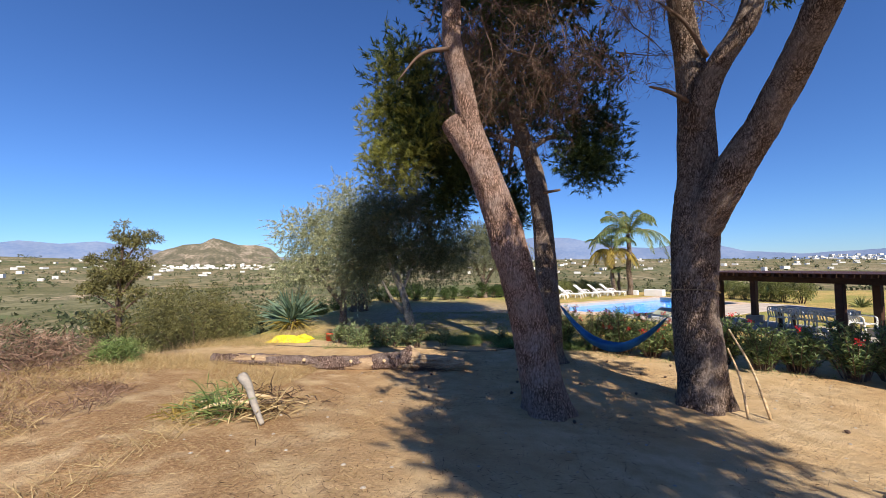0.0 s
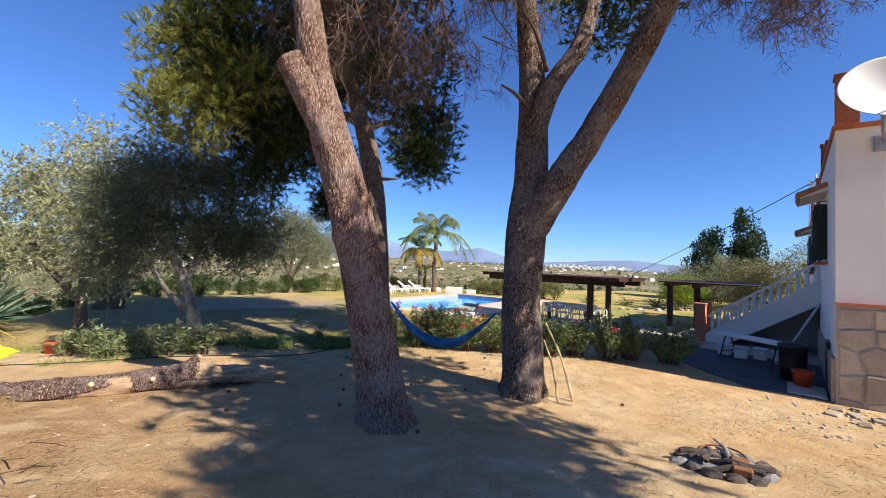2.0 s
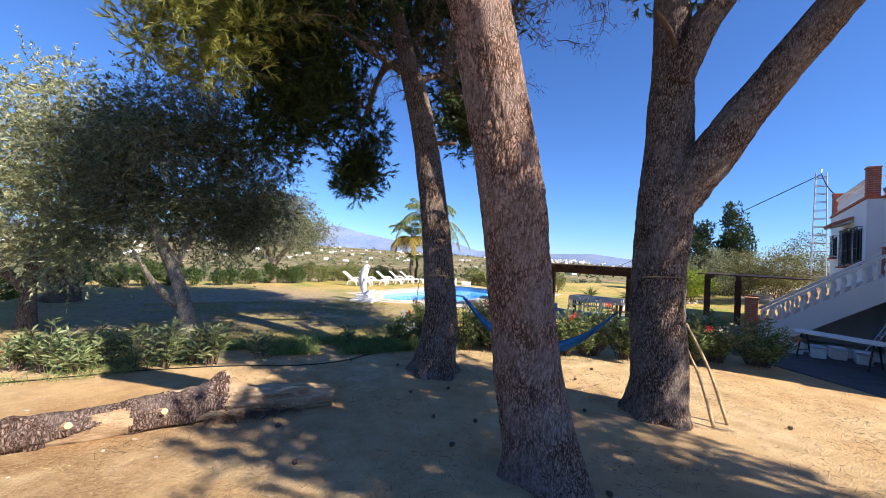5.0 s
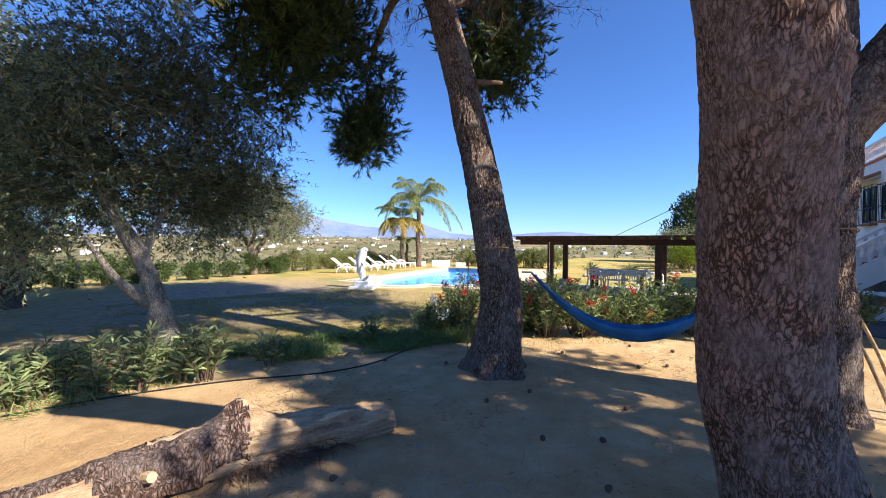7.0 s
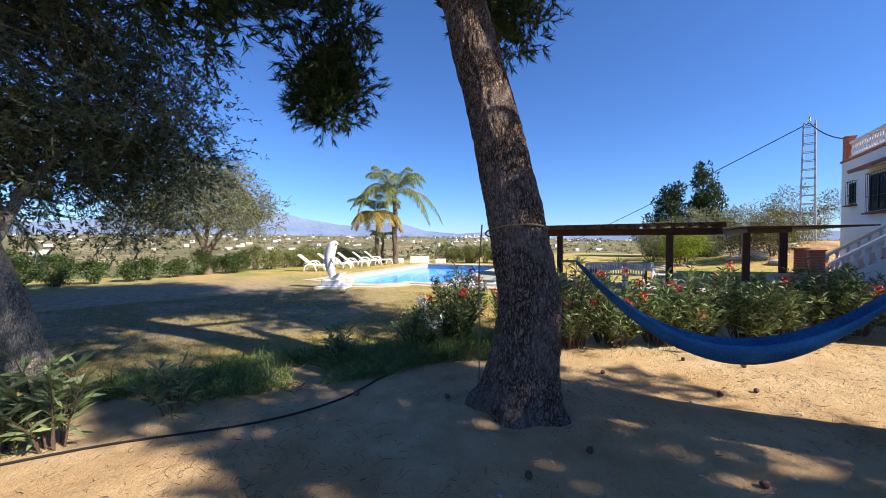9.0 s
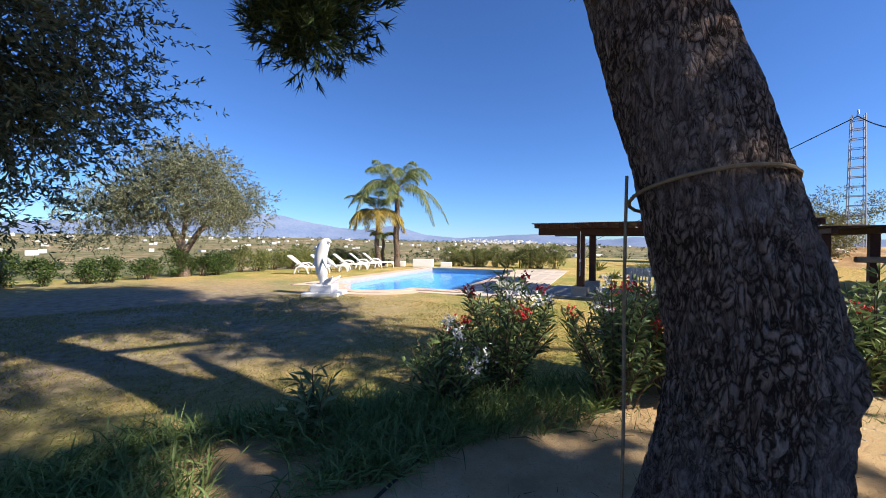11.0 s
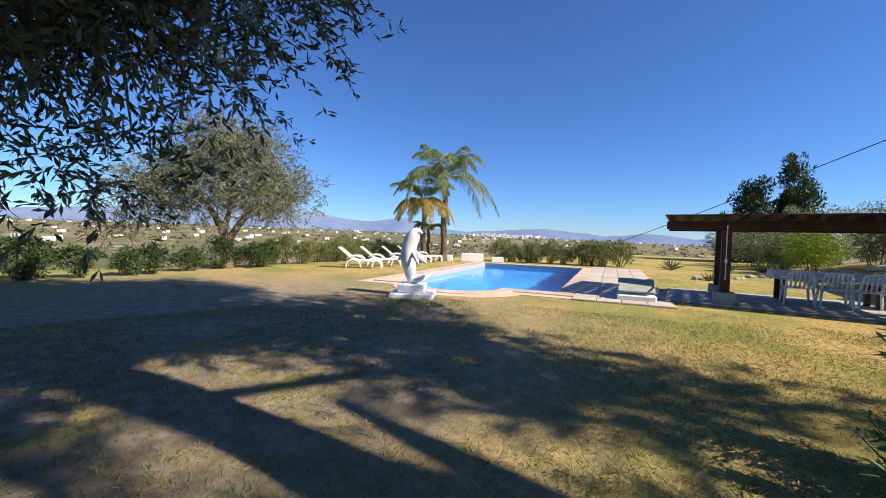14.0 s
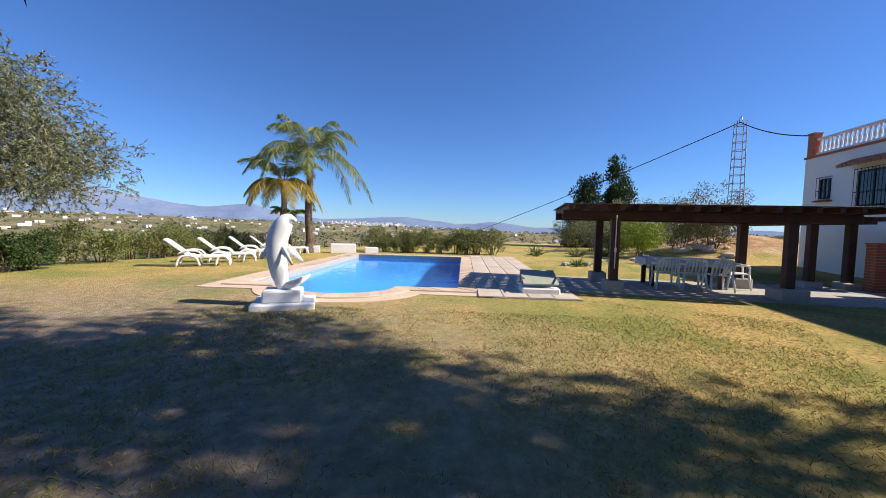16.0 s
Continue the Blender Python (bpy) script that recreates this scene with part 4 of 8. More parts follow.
def build_house():
    h = tagged(empty("house", (*hx(7, -4), BASE)), "white two storey villa with brick trim and balustraded roof terraces", "house")
    inv = Matrix.Translation(Vector((*hx(7, -4), BASE))).inverted()

    def part(b, name, m, label="", parent=None):
        ob = b.done(name, m, parent or h)
        ob.matrix_parent_inverse = inv if parent is None else Matrix()
        return tagged(ob, label)

    def hbox(b, a0, a1, b0, b1, z0, z1, bevel=0.0):
        x, y = hx((a0 + a1) / 2, (b0 + b1) / 2)
        return b.box((x, y, (z0 + z1) / 2), (a1 - a0, b1 - b0, z1 - z0), HROT, bevel)

    def skew(b, z0, z1, out=0.0, deep=0.0):
        """The end block, whose gable wall runs a little askew."""
        k = 0.11
        pts = [hx(-out, out), hx(-out - (-8.5) * k * 1.0, -8.5), hx(5.8, -8.5), hx(5.8 + (out if deep else 0), out)]
        return b.prism(pts, z0, z1)

    g = BASE - 0.1
    top1, top2, up = 4.35, 3.9, 1.0
    part(skew(Build(), g, top1), "wall", M["white"], "white rendered wall")
    part(hbox(Build(), 8.5, 14.75, -8.5, 0, g, top2), "wall", M["white"], "white rendered wall")
    part(hbox(Build(), 5.8, 8.5, -8.5, -2.4, g, top2), "wall", M["white"], "white rendered wall")
    part(hbox(Build(), 5.8, 8.5, -2.4, -0.05, up - 0.2, up), "landing", M["concrete"], "landing at the head of the stairs")
    b = Build()
    skew(b, top1 - 0.02, top1 + 0.07, 0.05)
    hbox(b, 8.46, 14.79, -8.5, 0.05, top2 - 0.02, top2 + 0.07)
    part(b, "brick_course", M["brick"], "red brick course under the parapet")
    # brick piers and white balustrades of the roof terraces
    def pier(a, bb, z, hgt=1.0, s=0.34):
        p = empty("pier", (*hx(a, bb), z))
        p.parent, p.matrix_parent_inverse = h, inv
        p.rotation_euler = (0, 0, HROT)
        tagged(p, "red brick pier with a flat cap")
        rows = int(hgt / 0.075)
        b2 = Build().box((0, 0, hgt / 2), (s - 0.02, s - 0.02, hgt))
        part(b2, "core", M["mortar"], "", p)
        b2 = Build()
        for r in range(rows):
            z1 = (r + 0.5) * hgt / rows
            hh = hgt / rows - 0.012
            if r % 2:
                b2.box((-s / 4, 0, z1), (s / 2 - 0.01, s, hh), 0, 0.004).box((s / 4, 0, z1), (s / 2 - 0.01, s, hh), 0, 0.004)
            else:
                b2.box((0, -s / 4, z1), (s, s / 2 - 0.01, hh), 0, 0.004).box((0, s / 4, z1), (s, s / 2 - 0.01, hh), 0, 0.004)
        part(b2, "bricks", M["brick"], "", p)
        b2 = Build().box((0, 0, hgt + 0.02), (s + 0.05, s + 0.05, 0.045), 0, 0.008)
        part(b2, "cap", M["tile_roof"], "", p)

    for a, bb, z, hgt in ((0.12, -0.17, top1 + 0.07, 1.0), (5.6, -0.17, top1 + 0.07, 1.0), (2.9, -0.17, top1 + 0.07, 0.4), (8.7, -0.17, top2 + 0.07, 1.0), (14.55, -0.17, top2 + 0.07, 1.0)):
        pier(a, bb, z, hgt)
    BAL = [(0.055, 0), (0.055, 0.04), (0.03, 0.07), (0.06, 0.17), (0.065, 0.24), (0.035, 0.36), (0.025, 0.42), (0.045, 0.47), (0.055, 0.52), (0.055, 0.56)]

    def rail(p0, p1, z0, z1, name="balustrade"):
        """A row of turned balusters between two plan points, with a rail and a kerb."""
        q = empty(name, (p0[0], p0[1], z0))
        q.parent, q.matrix_parent_inverse = h, inv
        tagged(q, "white cast stone balustrade")
        d = np.array([p1[0] - p0[0], p1[1] - p0[1], z1 - z0])
        n = max(2, int(np.hypot(d[0], d[1]) / 0.21))
        bal = None
        for i in range(n):
            t = (i + 0.5) / n
            if bal is None:
                bal = Build().lathe(BAL, (0, 0, 0.08), 10).done("baluster", M["white"], q, True)
                o = bal
            else:
                o = new("baluster", bal.data)
                o.parent = q
            o.location = tuple(d * t)
        for z, w, hh in ((0.045, 0.16, 0.09), (0.68, 0.17, 0.09)):
            b2 = Build()
            s = Vector((-d[1], d[0], 0)).normalized() * (w / 2)
            pts = [Vector((0, 0, z)) + s, Vector((0, 0, z)) - s, Vector(tuple(d)) + Vector((0, 0, z)) - s, Vector(tuple(d)) + Vector((0, 0, z)) + s]
            v = [tuple(p_ + Vector((0, 0, k * hh / 2))) for k in (-1, 1) for p_ in pts]
            b2.add(v, [(0, 1, 2, 3), (7, 6, 5, 4), (0, 4, 5, 1), (1, 5, 6, 2), (2, 6, 7, 3), (3, 7, 4, 0)])
            part(b2, "rail", M["white"], "", q)

    part(hbox(Build(), 0.3, 5.44, -0.2, -0.14, top1 + 0.07, top1 + 0.98, 0.015), "parapet_screen", M["white"], "cream solid screen between the brick piers")
    rail(hx(8.95, -0.17), hx(14.3, -0.17), top2 + 0.1, top2 + 0.1)
    rail(hx(8.7, -0.45), hx(8.7, -3.4), top2 + 0.1, top2 + 0.1)
    # windows with grilles and tiled hoods
    def window(a0, a1, z0, z1, hood=True, shutters=False):
        w = empty("window", (*hx((a0 + a1) / 2, 0.0), z0))
        w.parent, w.matrix_parent_inverse = h, inv
        w.rotation_euler = (0, 0, HROT)
        tagged(w, "window with dark glass and an iron grille")
        W, H = a1 - a0, z1 - z0
        part(Build().box((0, 0.006, H / 2), (W, 0.02, H)), "glass", M["glassdark"], "", w)
        b2 = Build()
        for x in (-W / 2, 0, W / 2):
            b2.box((x, 0.02, H / 2), (0.06, 0.05, H), 0, 0.006)
        for z in (0.03, H - 0.03):
            b2.box((0, 0.02, z), (W, 0.05, 0.06), 0, 0.006)
        part(b2, "frame", M["shutter"], "", w)
        b2 = Build()
        for i in range(max(3, int(W / 0.12)) + 1):
            x = -W / 2 - 0.08 + (W + 0.16) * i / max(3, int(W / 0.12))
            b2.tube([(x, 0.13, -0.08), (x, 0.13, H + 0.08)], 0.009, 6)
        for z in (-0.06, H * 0.4, H + 0.06):
            b2.tube([(-W / 2 - 0.1, 0.0, z), (-W / 2 - 0.1, 0.13, z), (W / 2 + 0.1, 0.13, z), (W / 2 + 0.1, 0.0, z)], 0.011, 6)
        part(b2, "grille", M["iron"], "black iron grille", w)
        part(Build().box((0, 0.1, -0.1), (W + 0.3, 0.24, 0.05), 0, 0.01), "sill", M["brick"], "", w)
        if shutters:
            for s in (-1, 1):
                b2 = Build().box((s * (W / 2 + 0.03), 0.13, H / 2), (0.04, 0.22, H), 0, 0.005)
                for i in range(14):
                    b2.box((s * (W / 2 + 0.055), 0.13, H * (i + 0.5) / 14), (0.02, 0.17, H / 14 * 0.6), 0, 0.003)
                part(b2, "shutter", M["shutter"], "dark green louvred shutter", w)
        if hood:
            part(Build().add([(-W / 2 - 0.3, 0, H + 0.42), (W / 2 + 0.3, 0, H + 0.42), (W / 2 + 0.3, 0.5, H + 0.2), (-W / 2 - 0.3, 0.5, H + 0.2), (-W / 2 - 0.3, 0, H + 0.3), (W / 2 + 0.3, 0, H + 0.3), (W / 2 + 0.3, 0.5, H + 0.15), (-W / 2 - 0.3, 0.5, H + 0.15)],
                             [(0, 1, 2, 3), (7, 6, 5, 4), (3, 2, 6, 7), (0, 3, 7, 4), (1, 5, 6, 2)]), "hood", M["white"], "", w)
            n = int((W + 0.6) / 0.16)
            b2 = Build()
            for i in range(n + 1):
                x = -W / 2 - 0.3 + (W + 0.6) * i / n
                b2.tube([(x, 0.0, H + 0.46), (x, 0.56, H + 0.21)], [0.06, 0.07], 8)
            part(b2, "hood_tiles", M["tile_roof"], "red clay barrel tiles", w)

    window(2.5, 3.5, 1.85, 3.2, True, True)
    window(13.25, 13.75, 2.04, 2.88, False)
    window(10.6, 11.9, 1.63, 2.97)
    window(9.0, 10.0, 1.7, 2.9, False)
    # stone-clad base of the gable wall, stone by stone
    def gable(s, z, out=0.0):
        x, y = hx(0.11 * s - out, -s)
        return (x, y, z)

    b = Build()
    b.add([gable(0, g, 0.05), gable(8.4, g, 0.05), gable(8.4, 0.85, 0.05), gable(0, 0.85, 0.05)], [(0, 1, 2, 3)])
    b.add([gable(0, g, 0.0), gable(0, g, 0.05), gable(0, 0.85, 0.05), gable(0, 0.85, 0.0)], [(0, 1, 2, 3)])
    base = part(b, "plinth_wall", M["mortar"], "crazy stone cladding in grey mortar")
    cells, rr = [], random.Random(4)
    for i in range(13):
        for j in range(5):
            cells.append((0.22 + 0.42 * i + rr.uniform(-0.13, 0.13), g + 0.12 + 0.42 * j + rr.uniform(-0.12, 0.12)))
    for cx, cz in cells:
        poly = [(cx - 0.5, cz - 0.5), (cx + 0.5, cz - 0.5), (cx + 0.5, cz + 0.5), (cx - 0.5, cz + 0.5)]
        cuts = [((ox + cx) / 2, (oz + cz) / 2, ox - cx, oz - cz) for ox, oz in cells if (ox, oz) != (cx, cz)] + [(0.02, 0, -1, 0), (0, g + 0.02, 0, -1), (0, 0.82, 0, 1)]
        for mx_, mz, nx, nz_ in cuts:
            ln = math.hypot(nx, nz_)
            lim = (mx_ * nx + mz * nz_) / ln - 0.016
            outp = []
            for (ax, az), (bx, bz) in zip(poly, poly[1:] + poly[:1]):
                da, db = (ax * nx + az * nz_) / ln - lim, (bx * nx + bz * nz_) / ln - lim
                if da <= 0:
                    outp.append((ax, az))
                if da * db < 0:
                    t = da / (da - db)
                    outp.append((ax + t * (bx - ax), az + t * (bz - az)))
            poly = outp
            if len(poly) < 3:
                break
        if len(poly) < 3:
            continue
        n = len(poly)
        pr = rr.uniform(0.07, 0.1)
        mx_, mz = sum(p[0] for p in poly) / n, sum(p[1] for p in poly) / n
        inner = [(mx_ + (p[0] - mx_) * 0.86, mz + (p[1] - mz) * 0.86) for p in poly]
        v = [gable(*p, 0.045) for p in poly] + [gable(*p, pr - 0.02) for p in poly] + [gable(*p, pr) for p in inner]
        f = [(i, (i + 1) % n, n + (i + 1) % n, n + i) for i in range(n)] + [(n + i, n + (i + 1) % n, 2 * n + (i + 1) % n, 2 * n + i) for i in range(n)] + [tuple(2 * n + i for i in range(n))]
        so = Build().add(v, f).done("stone", M["stone"], base)
    b = Build()
    b.add([gable(0, 0.85, 0.0), gable(8.4, 0.85, 0.0), gable(8.4, 0.85, 0.13), gable(0, 0.85, 0.13), gable(0, 0.91, 0.0), gable(8.4, 0.91, 0.0), gable(8.4, 0.91, 0.12), gable(0, 0.91, 0.12)], [(0, 1, 2, 3), (7, 6, 5, 4), (2, 6, 7, 3), (0, 3, 7, 4)])
    part(b, "plinth_cap", M["brick"], "thin red tile course")
    # dado of stone along the shaded side
    part(hbox(Build(), 0.0, 5.8, 0.0, 0.06, g, -0.2), "dado", M["stone"], "stone dado")
    # dark ground floor porch under the landing and open doors
    part(hbox(Build(), 1.3, 1.9, 0.0, 0.06, BASE, -0.05, 0.01), "black_panel", M["black"], "black board against the wall")
    # stairs
    n = 11
    b = Build()
    a0, a1 = 5.75, 7.0
    for i in range(n):
        f0 = 2.75 * (1 - i / n)
        f1 = 2.75 * (1 - (i + 1) / n)
        hbox(b, a0 + 0.1, a1 - 0.1, f1 - 0.25, f0, BASE + (up - BASE) * i / n - 0.02, BASE + (up - BASE) * (i + 1) / n)
    st = part(b, "steps", M["brick"], "red tiled steps")
    for aa in (a0, a1):
        b = Build()
        w = 0.09
        pr = [(2.95, BASE), (2.95, BASE + 0.28), (0.0, up + 0.28), (-0.3, up + 0.28), (-0.3, up - 0.45), (0.0, up - 0.45), (2.35, BASE)]
        m = len(pr)
        v = [(*hx(aa - w, q), z) for q, z in pr] + [(*hx(aa + w, q), z) for q, z in pr]
        b.add(v, [tuple(range(m)), tuple(range(2 * m - 1, m - 1, -1))] + [(i, m + i, m + (i + 1) % m, (i + 1) % m) for i in range(m)])
        part(b, "stringer", M["white"], "white rendered stair cheek")
        rail(hx(aa, 2.85), hx(aa, -0.05), BASE + 0.24, up + 0.24, "balustrade")
        pier(aa, 3.08, BASE, 1.32, 0.33)
        pier(aa, -0.25, up, 1.1, 0.3)
    pr = [(2.4, BASE - 0.05), (0.0, up - 0.43), (-2.3, up - 0.22), (-2.3, BASE - 0.05)]
    v = [(*hx(6.95, q), z) for q, z in pr] + [(*hx(7.06, q), z) for q, z in pr]
    part(Build().add(v, [(0, 1, 2, 3), (7, 6, 5, 4)] + [(i, 4 + i, 4 + (i + 1) % 4, (i + 1) % 4) for i in range(4)]), "stair_wall", M["concrete"], "bare wall that closes the space under the stairs")
    return h


build_house()
build_yard()


def build_dish():
    """A satellite dish on a bracket at the top of the gable wall."""
    x, y = hx(-0.1, -0.68)
    d = tagged(empty("satellite_dish", (x, y, 4.02)), "large cream satellite dish bracketed to the gable wall", "satellite dish")
    prof = [(0.02, 0.0), (0.27, 0.03), (0.53, 0.11), (0.68, 0.19), (0.7, 0.21), (0.67, 0.2), (0.51, 0.13), (0.27, 0.05), (0.02, 0.02)]
    o = Build().lathe(prof, (0, 0, 0), 40).done("reflector", M["plastic"], d, True)
    o.matrix_basis = Matrix.Translation((-0.45, -0.1, 0.7)) @ Vector((-0.8, -0.42, 0.42)).to_track_quat("Z", "Y").to_matrix().to_4x4()
    b = Build().tube([(0.12, 0.05, -0.05), (-0.25, 0.0, 0.1), (-0.45, -0.05, 0.6)], 0.035, 8).box((0.1, 0.05, -0.05), (0.08, 0.3, 0.3), HROT, 0.01)
    b.done("bracket", M["galv"], d)
    Build().tube([(-0.5, -0.05, 0.2), (-1.2, -0.5, 0.55), (-1.35, -0.6, 0.95)], 0.018, 6).box((-1.36, -0.6, 1.0), (0.1, 0.1, 0.14), 0.4, 0.02).done("feed_arm", M["galv"], d)


build_dish()


def build_canopy():
    """The low dark canopy between the stairs and the lawn."""
    x0, y0 = hx(9.8, 3.0)
    c = tagged(empty("canopy", (x0, y0, BASE)), "low dark timber canopy beside the stairs", "canopy")
    inv = Matrix.Translation(Vector((x0, y0, BASE))).inverted()

    def part(b, name, m):
        ob = b.done(name, m, c)
        ob.matrix_parent_inverse = inv

    for a, bb in ((7.4, 4.4), (7.4, 3.45)):
        x, y = hx(a, bb)
        part(Build().box((x, y, BASE + 0.09), (0.45, 0.45, 0.24), HROT, 0.02), "plinth", M["concrete"])
        part(Build().box((x, y, (BASE + 0.2 + 0.8) / 2), (0.2, 0.2, 0.8 - BASE - 0.2), HROT, 0.012), "post", M["timber"])
    for bb in (4.4, 3.45):
        x, y = hx(9.9, bb)
        part(Build().box((x, y, 0.88), (6.4, 0.14, 0.16), HROT, 0.01), "beam", M["timber"])
    for i in range(14):
        x, y = hx(6.9 + 0.46 * i, 3.1)
        part(Build().box((x, y, 0.985), (0.44, 3.2, 0.04), HROT, 0.006), "roof_board", M["timber"])


build_canopy()


# ---- trees ----
def roughen(ob, amp, knots=(), k=11.0, kz=4.2, kx=None, edge=0.18):
    """Raise a trunk's bark into long plates parted by fissures, and into knots."""
    me = ob.data
    n = len(me.vertices)
    co, nor, fis = np.zeros(3 * n, np.float32), np.zeros(3 * n, np.float32), np.zeros(n, np.float32)
    me.vertices.foreach_get("co", co)
    me.vertex_normals.foreach_get("vector", nor)
    co, nor = co.reshape(-1, 3), nor.reshape(-1, 3)
    h = np.zeros(n)
    for i, (x, y, z) in enumerate(co.tolist()):
        w = noise.noise((x * 6, y * 6, z * 3)) * 0.7
        d = noise.voronoi((x * (kx or k) + w, y * k - w, z * kz + w))[0]
        plate = min(1.0, (d[1] - d[0]) / edge)
        fis[i] = (1 - plate) ** 2
        h[i] = (plate - 0.8) * amp + (0.7 * noise.noise((x * 3, y * 3, z * 2)) + 0.5 * noise.noise((x * 40, y * 40, z * 26))) * amp * 0.8
    for q in knots:
        r = np.linalg.norm(co - np.array(q), axis=1)
        h += 0.035 * np.exp(-(((r - 0.07) / 0.035) ** 2)) - 0.03 * np.exp(-((r / 0.05) ** 2))
    me.vertices.foreach_set("co", (co + nor * h[:, None]).astype(np.float32).ravel())
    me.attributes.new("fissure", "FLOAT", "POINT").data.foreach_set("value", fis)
    me.update()


def pine(name, label, trunk, limbs, bark, flare=1.35, knots=(), steps=22, sides=84, relief=(0.02, 22.0, 7.0)):
    """A pine: a leaning trunk and limbs of plated bark, with tufts of needles."""
    at = trunk[0][:3]
    t = tagged(empty(name, at), label, "tree", "pines by the hammock")
    inv = Matrix.Translation(Vector(at)).inverted()
    path = smooth_path(trunk, steps)
    z0 = path[0][2]
    b = Build()
    r = [p[3] * (1 + (flare - 1) * math.exp(-max(0, p[2] - z0) / 0.22)) for p in path]
    b.tube([(p[0], p[1], p[2] - (0.3 if i == 0 else 0)) for i, p in enumerate(path)], r, sides, True, 0.05, at[0])
    ob = b.done("trunk", bark, t, True)
    # root swellings round the foot
    co = np.zeros(3 * len(ob.data.vertices), np.float32)
    ob.data.vertices.foreach_get("co", co)
    co = co.reshape(-1, 3)
    a = np.arctan2(co[:, 1] - at[1], co[:, 0] - at[0])
    push = 0.07 * np.exp(-np.maximum(0, co[:, 2] - z0) / 0.16) * (np.sin(5 * a + at[0]) + 0.6 * np.sin(3 * a + 1.3) + 0.3)
    co[:, 0] += np.cos(a) * push
    co[:, 1] += np.sin(a) * push
    ob.data.vertices.foreach_set("co", co.ravel())
    ob.data.update()
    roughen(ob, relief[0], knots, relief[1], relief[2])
    ob.matrix_parent_inverse = inv
    for l in limbs:
        b = Build()
        path = smooth_path(l, 14)
        b.tube([p[:3] for p in path], [p[3] for p in path], 36, True, 0.1, l[0][0])
        ob = b.done("limb", bark, t, True)
        roughen(ob, 0.014, (), 22.0, 9.0)
        ob.matrix_parent_inverse = inv
    return t, inv


def tufts(clumps, n, name, material, parent, inv, per=16, length=0.16, width=0.012, size=0.3):
    """Needle plumes on the shoots of a pine's clumps."""
    sub = sub_clumps(clumps, n, size)
    c, d = in_clumps(sub, n * 5, 0.5)
    d = unit(d * 0.9 + np.array([0, 0, 0.3]) + RNG.normal(size=d.shape) * 0.25)
    t = RNG.uniform(0, 1, (len(c), per, 1))
    root = (c[:, None] + d[:, None] * length * 0.9 * t).reshape(-1, 3)
    way = np.repeat(d * 0.95, per, 0) + RNG.normal(size=root.shape) * 0.42
    ob = blades(name, root, way, RNG.uniform(0.6, 1.05, len(root)) * length, width * 0.85, material, parent)
    ob.matrix_parent_inverse = inv
    return ob


